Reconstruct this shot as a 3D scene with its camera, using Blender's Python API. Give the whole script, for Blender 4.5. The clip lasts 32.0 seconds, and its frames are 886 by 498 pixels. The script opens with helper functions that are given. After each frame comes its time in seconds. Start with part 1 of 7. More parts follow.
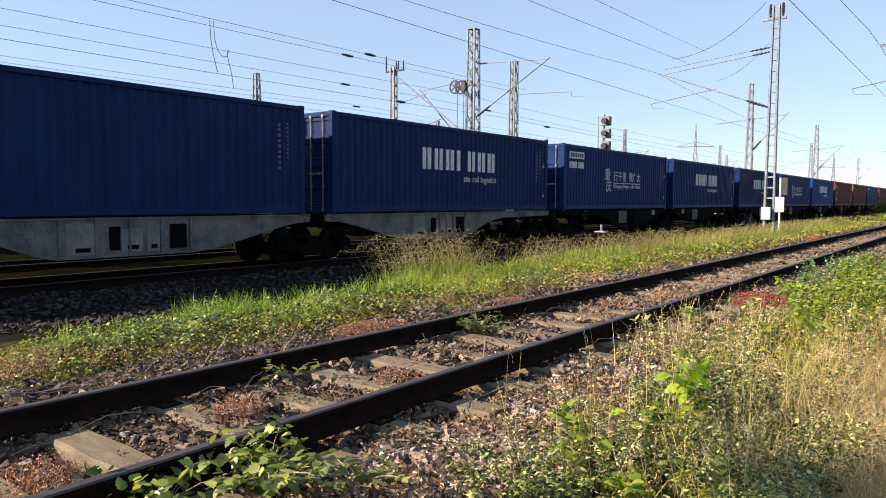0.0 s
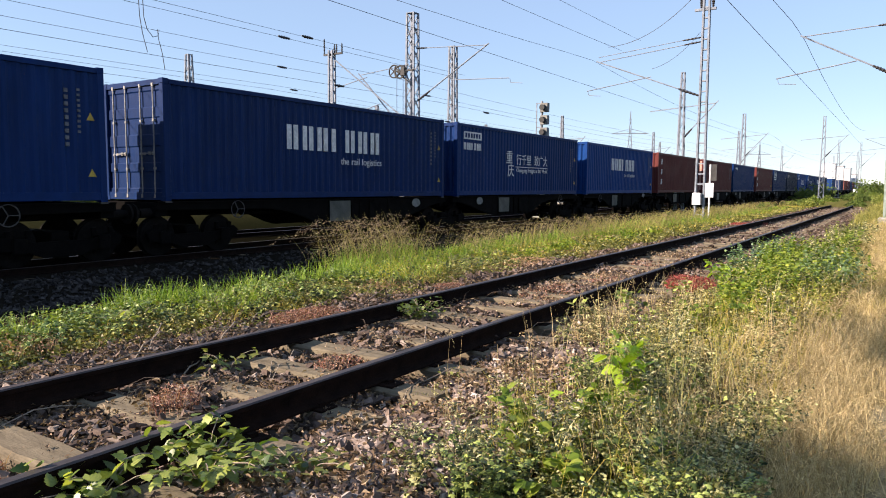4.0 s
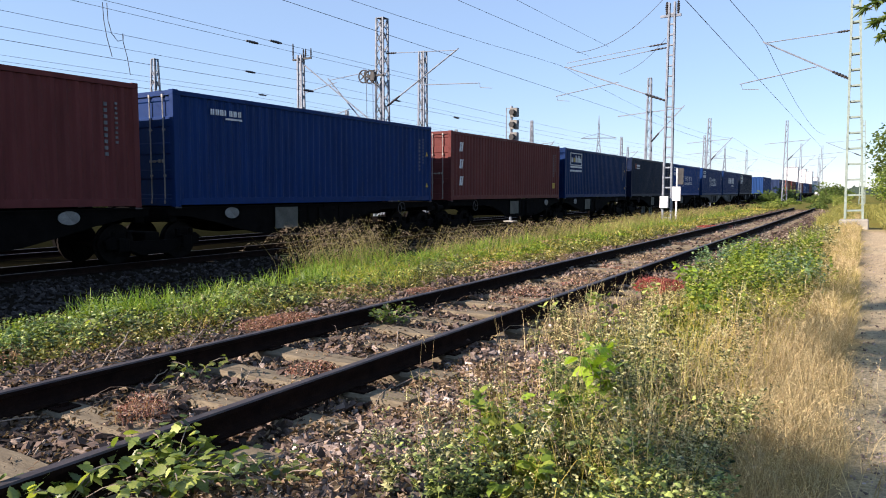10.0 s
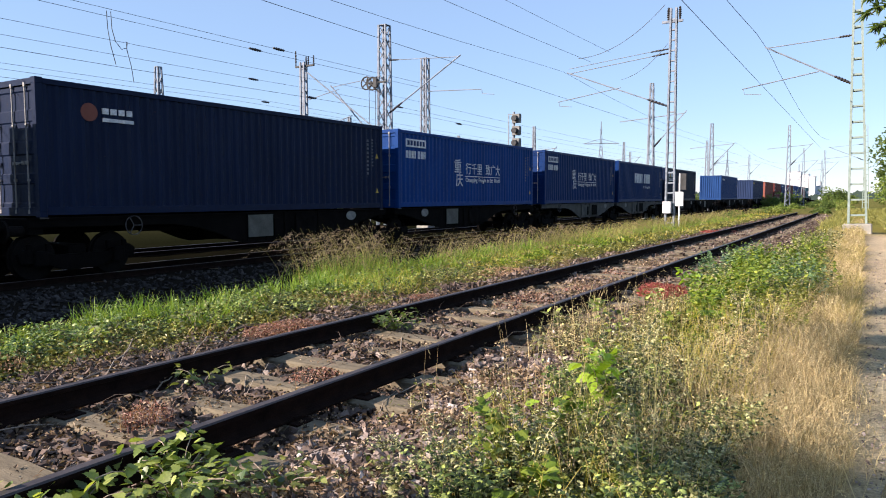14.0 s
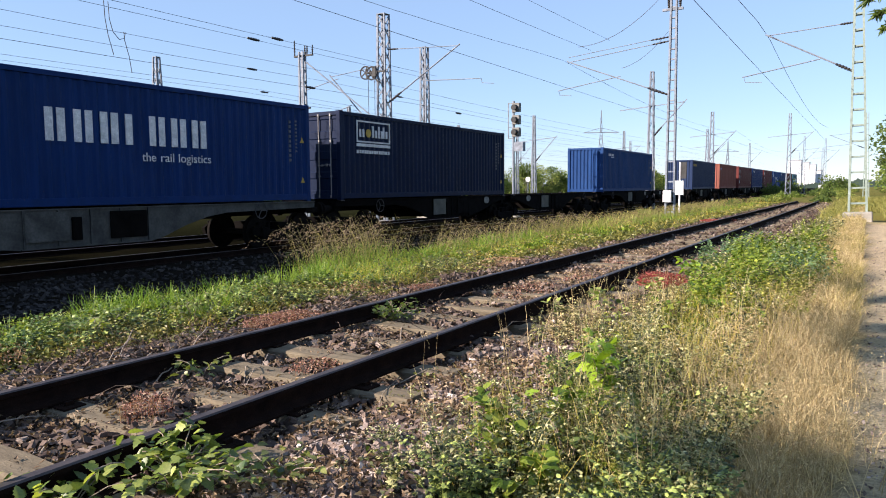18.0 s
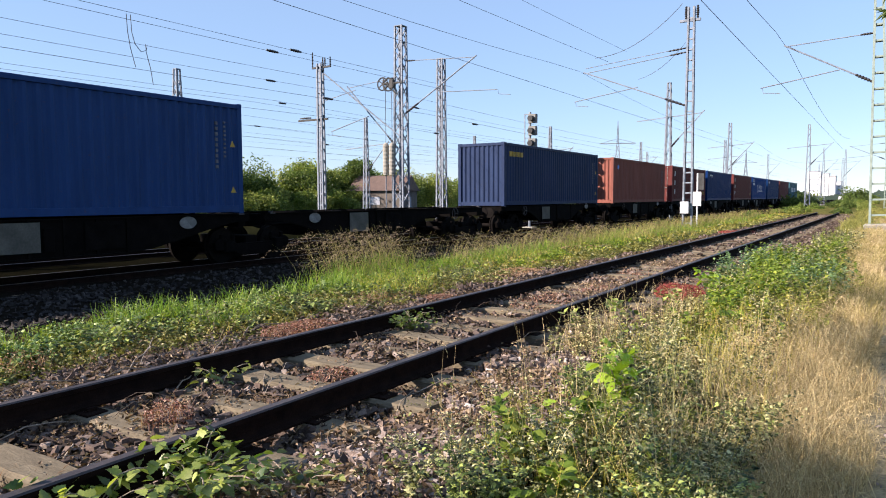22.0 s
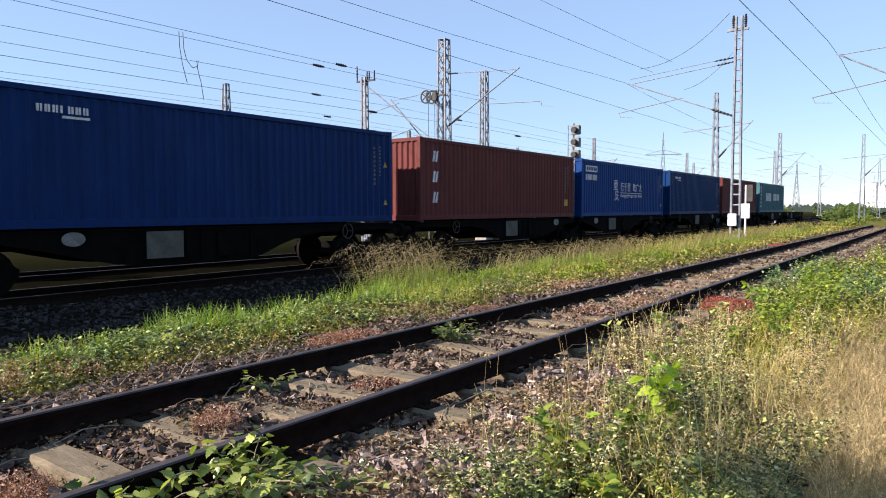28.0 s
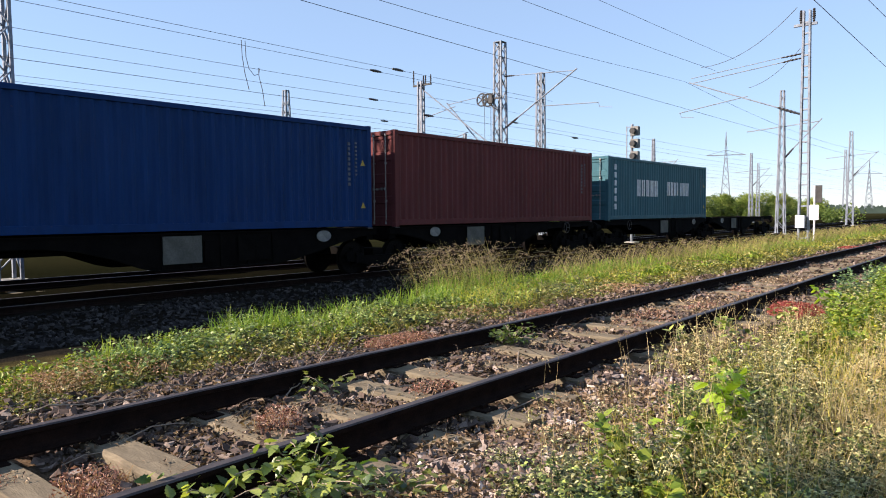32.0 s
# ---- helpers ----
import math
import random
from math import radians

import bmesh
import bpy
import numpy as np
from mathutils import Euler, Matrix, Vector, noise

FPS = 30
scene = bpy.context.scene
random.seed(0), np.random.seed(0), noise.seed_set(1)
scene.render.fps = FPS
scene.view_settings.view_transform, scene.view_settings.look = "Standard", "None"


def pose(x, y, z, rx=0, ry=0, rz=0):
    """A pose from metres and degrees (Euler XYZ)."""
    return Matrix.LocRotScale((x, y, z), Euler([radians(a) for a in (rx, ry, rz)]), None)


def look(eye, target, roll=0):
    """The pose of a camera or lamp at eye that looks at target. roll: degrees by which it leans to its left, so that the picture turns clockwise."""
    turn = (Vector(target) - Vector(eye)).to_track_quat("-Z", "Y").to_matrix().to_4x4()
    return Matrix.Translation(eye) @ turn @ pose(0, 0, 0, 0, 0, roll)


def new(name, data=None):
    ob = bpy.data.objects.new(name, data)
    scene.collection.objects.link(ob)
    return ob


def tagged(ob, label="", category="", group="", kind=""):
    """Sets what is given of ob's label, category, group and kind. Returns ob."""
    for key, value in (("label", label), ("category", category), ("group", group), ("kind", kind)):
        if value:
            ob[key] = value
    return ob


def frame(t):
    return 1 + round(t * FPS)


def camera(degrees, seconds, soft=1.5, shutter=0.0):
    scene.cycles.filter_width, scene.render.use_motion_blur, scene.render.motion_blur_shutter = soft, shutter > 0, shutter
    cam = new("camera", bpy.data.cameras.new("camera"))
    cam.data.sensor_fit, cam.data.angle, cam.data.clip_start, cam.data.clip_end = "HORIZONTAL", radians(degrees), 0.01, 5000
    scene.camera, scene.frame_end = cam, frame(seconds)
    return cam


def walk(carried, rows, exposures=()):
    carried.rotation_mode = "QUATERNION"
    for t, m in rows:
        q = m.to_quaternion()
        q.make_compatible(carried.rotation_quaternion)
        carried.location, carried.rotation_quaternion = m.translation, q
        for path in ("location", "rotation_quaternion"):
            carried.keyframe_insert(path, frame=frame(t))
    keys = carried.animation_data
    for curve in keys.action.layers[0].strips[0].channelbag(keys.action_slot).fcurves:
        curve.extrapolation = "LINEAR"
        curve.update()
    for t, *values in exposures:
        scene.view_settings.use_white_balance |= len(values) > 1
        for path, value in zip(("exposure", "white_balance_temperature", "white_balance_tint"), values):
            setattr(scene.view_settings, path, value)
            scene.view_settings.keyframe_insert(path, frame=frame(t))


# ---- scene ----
# camera: held by hand beside the track, one long slow pan
cam = camera(64.0, 32.0, 1.0)
PATH = [
    (0.0, pose(-0.003, 0.020, 1.457, 86.09, -0.29, 37.71)),
    (0.5, pose(0.012, 0.022, 1.459, 86.16, -0.14, 35.84)),
    (1.0, pose(0.010, 0.010, 1.457, 86.28, -0.44, 34.61)),
    (1.5, pose(-0.010, 0.040, 1.459, 85.31, -0.38, 34.11)),
    (2.0, pose(-0.006, 0.021, 1.459, 85.21, -0.59, 33.94)),
    (2.5, pose(-0.008, 0.022, 1.457, 85.07, -0.54, 33.46)),
    (4.5, pose(-0.007, 0.020, 1.459, 84.86, -0.35, 32.84)),
    (5.0, pose(-0.013, 0.027, 1.457, 84.65, -0.31, 32.74)),
    (5.5, pose(-0.008, 0.034, 1.455, 84.78, -0.03, 32.14)),
    (6.0, pose(-0.006, 0.029, 1.458, 84.76, -0.01, 31.69)),
    (6.5, pose(-0.003, 0.034, 1.460, 84.96, 0.00, 30.97)),
    (7.0, pose(0.003, 0.021, 1.461, 85.15, -0.43, 29.84)),
    (7.5, pose(0.003, 0.015, 1.462, 85.39, -0.28, 29.37)),
    (8.0, pose(0.009, 0.011, 1.463, 85.41, -0.33, 29.01)),
    (8.5, pose(0.007, 0.011, 1.462, 85.57, -0.22, 28.92)),
    (9.0, pose(0.002, 0.011, 1.460, 85.61, -0.02, 29.19)),
    (9.5, pose(-0.003, 0.014, 1.461, 85.52, 0.06, 29.98)),
    (10.0, pose(-0.004, 0.018, 1.455, 85.35, -0.05, 30.53)),
    (10.5, pose(-0.007, 0.028, 1.456, 85.33, 0.03, 30.94)),
    (11.0, pose(-0.004, 0.022, 1.457, 85.31, 0.01, 30.77)),
    (11.5, pose(-0.002, 0.014, 1.461, 85.57, -0.05, 30.79)),
    (12.0, pose(-0.002, 0.013, 1.464, 85.74, -0.14, 30.79)),
    (12.5, pose(0.003, 0.000, 1.465, 86.07, -0.12, 31.11)),
    (13.0, pose(0.003, 0.001, 1.464, 86.05, -0.10, 31.17)),
    (13.5, pose(-0.001, 0.006, 1.461, 85.93, -0.05, 30.75)),
    (14.0, pose(-0.002, 0.005, 1.461, 85.83, 0.16, 30.74)),
    (14.5, pose(-0.004, 0.014, 1.461, 85.72, 0.24, 30.54)),
    (16.5, pose(-0.002, 0.025, 1.459, 85.37, 0.44, 30.66)),
    (17.0, pose(-0.003, 0.032, 1.457, 85.00, 0.52, 30.68)),
    (17.5, pose(-0.009, 0.037, 1.455, 84.99, 0.67, 30.85)),
    (18.0, pose(-0.003, 0.021, 1.460, 85.01, 0.39, 30.74)),
    (18.5, pose(0.009, 0.005, 1.459, 85.09, 0.54, 30.69)),
    (19.0, pose(0.006, 0.012, 1.460, 85.18, 0.48, 30.61)),
    (19.5, pose(0.007, 0.010, 1.462, 85.23, 0.40, 30.36)),
    (20.0, pose(-0.002, 0.033, 1.462, 85.26, 0.57, 30.40)),
    (20.5, pose(0.002, 0.007, 1.460, 85.46, 0.40, 30.53)),
    (21.0, pose(0.008, 0.005, 1.462, 85.59, 0.39, 30.50)),
    (21.5, pose(0.007, -0.006, 1.460, 85.85, 0.55, 30.94)),
    (22.0, pose(-0.001, -0.013, 1.459, 85.87, 0.25, 32.02)),
    (22.5, pose(0.001, -0.018, 1.456, 85.69, 0.32, 32.73)),
    (23.0, pose(-0.003, -0.011, 1.456, 85.38, 0.38, 33.30)),
    (23.5, pose(0.003, -0.007, 1.456, 85.44, 0.63, 33.60)),
    (24.0, pose(0.008, -0.005, 1.459, 85.33, 0.85, 33.44)),
    (24.5, pose(0.006, -0.007, 1.458, 85.54, 0.94, 33.63)),
    (25.0, pose(0.012, -0.018, 1.462, 85.64, 0.68, 34.32)),
    (25.5, pose(0.007, -0.020, 1.458, 85.70, 0.66, 34.58)),
    (27.5, pose(0.016, -0.034, 1.457, 86.63, 0.43, 35.21)),
    (28.0, pose(0.018, -0.056, 1.459, 86.83, 0.21, 35.43)),
    (28.5, pose(0.017, -0.051, 1.460, 86.89, 0.18, 35.46)),
    (29.0, pose(0.018, -0.065, 1.458, 86.83, 0.21, 35.93)),
    (29.5, pose(0.014, -0.061, 1.454, 86.92, -0.02, 36.28)),
    (30.0, pose(0.010, -0.066, 1.456, 86.85, -0.02, 36.42)),
    (30.5, pose(0.011, -0.058, 1.450, 86.78, 0.12, 36.68)),
    (31.0, pose(0.015, -0.055, 1.457, 86.74, 0.15, 37.24)),
    (31.5, pose(0.008, -0.058, 1.450, 86.87, 0.27, 38.23)),
    (32.0, pose(0.003, -0.057, 1.457, 87.11, 0.48, 39.94)),
]
walk(cam, PATH, [(0.0, 1.4, 7500, 21), (4.0, 1.36, 7200, 21), (7.0, 1.35, 7100, 21), (10.0, 1.32, 6800, 21), (14.0, 1.32, 6700, 20), (25.0, 1.31, 6680, 20), (28.0, 1.34, 6800, 20), (32.0, 1.38, 6950, 20)])

# ---- world, sun ----
SUN_EL, SUN_AZ = radians(27.0), radians(221.0)
world = bpy.data.worlds.new("sky")
world.use_nodes = True
scene.world = world
wn = world.node_tree.nodes
sky = wn.new("ShaderNodeTexSky")
sky.sky_type, sky.sun_disc = "NISHITA", False
sky.sun_elevation, sky.sun_rotation = SUN_EL, SUN_AZ
sky.air_density, sky.dust_density, sky.ozone_density = 1.05, 0.0, 6.0
wn["Background"].inputs["Strength"].default_value = 0.084
# a thin even haze veils the clear sky
veil = wn.new("ShaderNodeMix")
veil.data_type = "RGBA"
veil.inputs[0].default_value, veil.inputs[7].default_value = 0.5, (2.35, 3.5, 4.85, 1)
world.node_tree.links.new(sky.outputs["Color"], veil.inputs[6])
world.node_tree.links.new(veil.outputs[2], wn["Background"].inputs["Color"])
sun = new("sun", bpy.data.lights.new("sun", "SUN"))
sun.data.energy, sun.data.angle, sun.data.color = 5.0, radians(0.55), (1.0, 0.915, 0.79)
sun.matrix_world = look((math.sin(SUN_AZ) * 50, math.cos(SUN_AZ) * 50, math.tan(SUN_EL) * 50), (0, 0, 0))


# ---- materials ----
def node_mat(name, rough=0.8, metal=0.0, spec=0.5):
    m = bpy.data.materials.new(name)
    m.use_nodes = True
    t = m.node_tree
    b = t.nodes["Principled BSDF"]
    b.inputs["Roughness"].default_value = rough
    b.inputs["Metallic"].default_value = metal
    b.inputs["Specular IOR Level"].default_value = spec
    return m, t, b


def ramp(t, fac, stops):
    r = t.nodes.new("ShaderNodeValToRGB")
    e = r.color_ramp.elements
    while len(e) < len(stops):
        e.new(0.5)
    for el, (p, c) in zip(e, stops):
        el.position, el.color = p, (*c, 1)
    t.links.new(fac, r.inputs[0])
    return r.outputs[0]


def noise_of(t, scale, detail=4, rough=0.6, coord="Object", stretch=None):
    tc = t.nodes.new("ShaderNodeTexCoord")
    n = t.nodes.new("ShaderNodeTexNoise")
    n.inputs["Scale"].default_value, n.inputs["Detail"].default_value, n.inputs["Roughness"].default_value = scale, detail, rough
    src = tc.outputs[coord]
    if stretch:
        mp = t.nodes.new("ShaderNodeMapping")
        mp.inputs["Scale"].default_value = stretch
        t.links.new(src, mp.inputs[0])
        src = mp.outputs[0]
    t.links.new(src, n.inputs["Vector"])
    return n.outputs["Fac"]


def mix(t, a, b, fac, mode="MIX"):
    n = t.nodes.new("ShaderNodeMix")
    n.data_type, n.blend_type = "RGBA", mode
    for sock, v in ((n.inputs[0], fac), (n.inputs[6], a), (n.inputs[7], b)):
        if isinstance(v, (int, float)):
            sock.default_value = v
        elif isinstance(v, tuple):
            sock.default_value = (*v, 1)
        else:
            t.links.new(v, sock)
    return n.outputs[2]


def bump(t, b, height, strength, dist=0.02):
    n = t.nodes.new("ShaderNodeBump")
    n.inputs["Strength"].default_value, n.inputs["Distance"].default_value = strength, dist
    t.links.new(height, n.inputs["Height"])
    t.links.new(n.outputs[0], b.inputs["Normal"])


def dim(c, k):
    return tuple(min(1.0, v * k) for v in c)


def surface(name, c1, c2, scale=6.0, fine=60.0, rough=0.85, metal=0.0, relief=0.3, dist=0.01, spec=0.4, stretch=None, coord="Object"):
    """Two tones over two scales of noise, with fine relief."""
    m, t, b = node_mat(name, rough, metal, spec)
    big, small = noise_of(t, scale, 5, 0.65, coord, stretch), noise_of(t, fine, 3, 0.6, coord, stretch)
    col = ramp(t, big, [(0.3, c1), (0.7, c2)])
    col = mix(t, col, ramp(t, small, [(0.25, (0.45, 0.45, 0.45)), (0.75, (1.35, 1.35, 1.35))]), 0.55, "MULTIPLY")
    t.links.new(col, b.inputs["Base Color"])
    bump(t, b, small, relief, dist)
    return m


def leafy(name, c1, c2, c3, rough=0.55, through_=0.35, spec=0.35, clump=1.3, swing=0.7):
    """Leaf and blade stuff: a tone for each island, light through the blade."""
    m, t, b = node_mat(name, rough, 0, spec)
    g = t.nodes.new("ShaderNodeNewGeometry")
    col = ramp(t, g.outputs["Random Per Island"], [(0.0, c1), (0.5, c2), (1.0, c3)])
    big = noise_of(t, clump, 3)
    col = mix(t, col, ramp(t, big, [(0.3, (0.7, 0.72, 0.7)), (0.7, (1.25, 1.2, 1.1))]), swing, "MULTIPLY")
    t.links.new(col, b.inputs["Base Color"])
    tr = t.nodes.new("ShaderNodeBsdfTranslucent")
    t.links.new(mix(t, col, (1.25, 1.25, 0.6), 1.0, "MULTIPLY"), tr.inputs[0])
    ms = t.nodes.new("ShaderNodeMixShader")
    ms.inputs[0].default_value = through_
    t.links.new(b.outputs[0], ms.inputs[1])
    t.links.new(tr.outputs[0], ms.inputs[2])
    t.links.new(ms.outputs[0], t.nodes["Material Output"].inputs[0])
    return m


def paint(name, c, rough=0.45, fade=0.25, rust=0.12):
    """Container paint: chalky fading in streaks, rust specks and scratches."""
    m, t, b = node_mat(name, rough, 0, 0.09)
    streak = noise_of(t, 2.2, 5, 0.65, "Object", (1.0, 1.0, 0.18))
    col = ramp(t, streak, [(0.25, dim(c, 1 - fade)), (0.75, dim(c, 1 + fade))])
    speck = noise_of(t, 9, 6, 0.75)
    col = mix(t, col, (0.07, 0.045, 0.035), ramp(t, speck, [(0.68 - rust * 0.4, (0, 0, 0)), (0.74, (0.8, 0.8, 0.8))]))
    dust = noise_of(t, 0.8, 4, 0.6)
    col = mix(t, col, (0.14, 0.13, 0.12), ramp(t, dust, [(0.5, (0, 0, 0)), (0.85, (0.03, 0.03, 0.03))]))
    t.links.new(col, b.inputs["Base Color"])
    t.links.new(ramp(t, speck, [(0.3, dim((1, 1, 1), rough - 0.1)), (0.7, dim((1, 1, 1), rough + 0.2))]), b.inputs["Roughness"])
    bump(t, b, noise_of(t, 3.5, 4, 0.6), 0.25, 0.012)
    return m


PAINT = {
    "navy": paint("navy_paint", (0.0008, 0.0165, 0.074), 0.45, 0.25, 0.04),
    "blue": paint("blue_paint", (0.0008, 0.0205, 0.094), 0.45, 0.25, 0.04),
    "bright": paint("bright_blue_paint", (0.0012, 0.035, 0.155), 0.45, 0.25, 0.04),
    "dark": paint("dark_navy_paint", (0.0035, 0.0105, 0.034)),
    "faded": paint("faded_blue_paint", (0.011, 0.042, 0.135), 0.5, 0.2, 0.2),
    "greyblue": paint("grey_blue_paint", (0.017, 0.031, 0.075), 0.5, 0.2, 0.2),
    "steel": paint("steel_blue_paint", (0.0015, 0.026, 0.1), 0.45, 0.25, 0.04),
    "teal": paint("teal_paint", (0.035, 0.105, 0.13)),
    # Door of one maroon container: faded paint lightened to hold the direct sun.
    "pink": paint("chalky_sunlit_pink_paint", (0.46, 0.255, 0.21), 0.8, 0.3, 0.25),
    "maroon": paint("maroon_paint", (0.1, 0.026, 0.026), 0.5, 0.25, 0.2),
    "brown": paint("brown_paint", (0.105, 0.028, 0.026), 0.5, 0.25, 0.25),
    "orange": paint("red_oxide_paint", (0.2, 0.072, 0.055), 0.6, 0.22, 0.2),
}
CAST = surface("casting_steel", (0.03, 0.03, 0.035), (0.09, 0.08, 0.075), 9, 60, 0.7, 0.3)
WHITE = surface("white_marking", (0.4, 0.42, 0.45), (0.72, 0.72, 0.72), 7, 40, 0.6, relief=0.05)
FAINT = surface("worn_white_marking", (0.05, 0.058, 0.075), (0.16, 0.17, 0.19), 9, 50, 0.7, relief=0.05)
YELLOW = surface("yellow_marking", (0.3, 0.2, 0.03), (0.5, 0.34, 0.05), 8, 40, 0.6, relief=0.05)
BLACK = surface("black_marking", (0.015, 0.015, 0.015), (0.03, 0.03, 0.03), 8, 40, 0.6, relief=0.05)
STICKER = surface("blue_sticker", (0.03, 0.2, 0.6), (0.05, 0.25, 0.7), 8, 40, 0.4, relief=0.05)
ROD = surface("galvanised_rod", (0.2, 0.19, 0.18), (0.34, 0.33, 0.31), 12, 70, 0.6, 0.2)
# Rust taken to near-black: the rail side's shade is in the colour.
RUSTY = surface("rail_side_rust_shaded", (0.007, 0.0045, 0.004), (0.02, 0.011, 0.008), 7, 90, 0.95, 0, 0.5, 0.01, 0.05)
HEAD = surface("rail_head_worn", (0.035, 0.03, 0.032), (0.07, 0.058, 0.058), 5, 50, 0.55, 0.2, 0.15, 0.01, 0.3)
SLEEPER = surface("weathered_oak_sleeper", (0.09, 0.073, 0.05), (0.2, 0.165, 0.112), 2.5, 30, 0.9, 0, 0.4, 0.01, 0.2, (0.7, 4, 3))
CONCRETE = surface("weathered_concrete", (0.2, 0.19, 0.16), (0.34, 0.32, 0.28), 4, 50, 0.9, 0, 0.4)
GALV = surface("mast_galvanised", (0.1, 0.117, 0.142), (0.24, 0.276, 0.328), 5, 40, 0.7, 0.1)
GREENISH = surface("mast_green_grey_paint", (0.15, 0.2, 0.175), (0.26, 0.32, 0.285), 5, 40, 0.6, 0.1)
DARKSTEEL = surface("dark_mast_steel", (0.018, 0.019, 0.02), (0.05, 0.05, 0.05), 6, 40, 0.7, 0.1)
WIRE = surface("wire_weathered_copper", (0.035, 0.038, 0.042), (0.075, 0.078, 0.082), 3, 30, 0.7, 0.0)
INSUL = surface("dark_porcelain", (0.012, 0.011, 0.012), (0.03, 0.026, 0.026), 8, 40, 0.4, 0, 0.1, 0.01, 0.6)
# Grimy dark steel, lowered further so its colour carries the underside shade.
WAGON = surface("shade_darkened_wagon_steel", (0.0022, 0.0021, 0.0021), (0.0065, 0.0055, 0.005), 2.5, 30, 0.9, 0, 0.4, 0.01, 0.04)
WAGONGREY = surface("grey_wagon_paint", (0.05, 0.052, 0.05), (0.16, 0.16, 0.15), 2.2, 18, 0.75, 0, 0.3)
WAGONDIRTY = surface("grimy_grey_wagon_paint", (0.022, 0.022, 0.02), (0.075, 0.074, 0.068), 2.2, 18, 0.8, 0, 0.3)
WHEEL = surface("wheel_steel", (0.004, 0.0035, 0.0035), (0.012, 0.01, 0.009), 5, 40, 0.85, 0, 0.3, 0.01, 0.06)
PALEPLATE = surface("pale_plate", (0.1, 0.1, 0.095), (0.2, 0.2, 0.19), 3, 30, 0.7, 0, 0.1)
BOARD = surface("wagon_data_board", (0.05, 0.049, 0.04), (0.095, 0.093, 0.078), 3, 30, 0.7, 0, 0.1)


# ---- building helpers ----
class Geo:
    """Collects vertices and faces of one mesh."""

    def __init__(self):
        self.v, self.f = [], []

    def add(self, vs, fs):
        n = len(self.v)
        self.v += [tuple(p) for p in vs]
        self.f += [tuple(n + i for i in q) for q in fs]
        return self

    def box(self, x0, y0, z0, x1, y1, z1, c=0.0):
        """A box; c chamfers its upright and long edges a little."""
        if c <= 0:
            vs = [(x, y, z) for z in (z0, z1) for y in (y0, y1) for x in (x0, x1)]
            return self.add(vs, [(0, 2, 3, 1), (4, 5, 7, 6), (0, 1, 5, 4), (2, 6, 7, 3), (0, 4, 6, 2), (1, 3, 7, 5)])
        ring = [(x0 + c, y0), (x1 - c, y0), (x1, y0 + c), (x1, y1 - c), (x1 - c, y1), (x0 + c, y1), (x0, y1 - c), (x0, y0 + c)]
        inn = [(x0 + 2 * c, y0 + c), (x1 - 2 * c, y0 + c), (x1 - c, y0 + 2 * c), (x1 - c, y1 - 2 * c), (x1 - 2 * c, y1 - c), (x0 + 2 * c, y1 - c), (x0 + c, y1 - 2 * c), (x0 + c, y0 + 2 * c)]
        vs = [(x, y, z0) for x, y in ring] + [(x, y, z1 - c) for x, y in ring] + [(x, y, z1) for x, y in inn]
        fs = [tuple(range(7, -1, -1)), tuple(range(16, 24))]
        for k in (0, 8):
            fs += [(k + i, k + (i + 1) % 8, k + 8 + (i + 1) % 8, k + 8 + i) for i in range(8)]
        return self.add(vs, fs)

    def bar(self, p, q, w, h=None):
        """A square bar from p to q."""
        p, q = Vector(p), Vector(q)
        d = (q - p).normalized()
        a = d.cross(Vector((0, 0, 1)) if abs(d.z) < 0.95 else Vector((0, 1, 0))).normalized()
        b = d.cross(a)
        h = h or w
        c = [a * s * w / 2 + b * r * h / 2 for s, r in ((-1, -1), (1, -1), (1, 1), (-1, 1))]
        return self.add([p + k for k in c] + [q + k for k in c], [(3, 2, 1, 0), (4, 5, 6, 7)] + [(i, (i + 1) % 4, 4 + (i + 1) % 4, 4 + i) for i in range(4)])

    def tube(self, pts, r, n=6):
        """A round tube through points."""
        pts = [Vector(p) for p in pts]
        vs, fs = [], []
        for i, p in enumerate(pts):
            d = (pts[min(i + 1, len(pts) - 1)] - pts[max(i - 1, 0)]).normalized()
            a = d.cross(Vector((0, 0, 1)) if abs(d.z) < 0.95 else Vector((0, 1, 0))).normalized()
            b = d.cross(a)
            rr = r[i] if isinstance(r, (list, tuple)) else r
            vs += [p + (a * math.cos(k * 2 * math.pi / n) + b * math.sin(k * 2 * math.pi / n)) * rr for k in range(n)]
        for i in range(len(pts) - 1):
            fs += [(i * n + k, i * n + (k + 1) % n, (i + 1) * n + (k + 1) % n, (i + 1) * n + k) for k in range(n)]
        m = (len(pts) - 1) * n
        fs += [tuple(range(n - 1, -1, -1)), tuple(range(m, m + n))]
        return self.add(vs, fs)

    def disc(self, c, axis, r, w, n=20):
        c, ax = Vector(c), Vector(axis).normalized()
        return self.tube([c - ax * w / 2, c + ax * w / 2], r, n)

    def lathe(self, prof, n=12, at=(0, 0, 0)):
        """prof: radius, height pairs, turned about z."""
        vs = [(at[0] + r * math.cos(2 * math.pi * k / n), at[1] + r * math.sin(2 * math.pi * k / n), at[2] + z) for r, z in prof for k in range(n)]
        fs = [(i * n + k, i * n + (k + 1) % n, (i + 1) * n + (k + 1) % n, (i + 1) * n + k) for i in range(len(prof) - 1) for k in range(n)]
        return self.add(vs, fs)

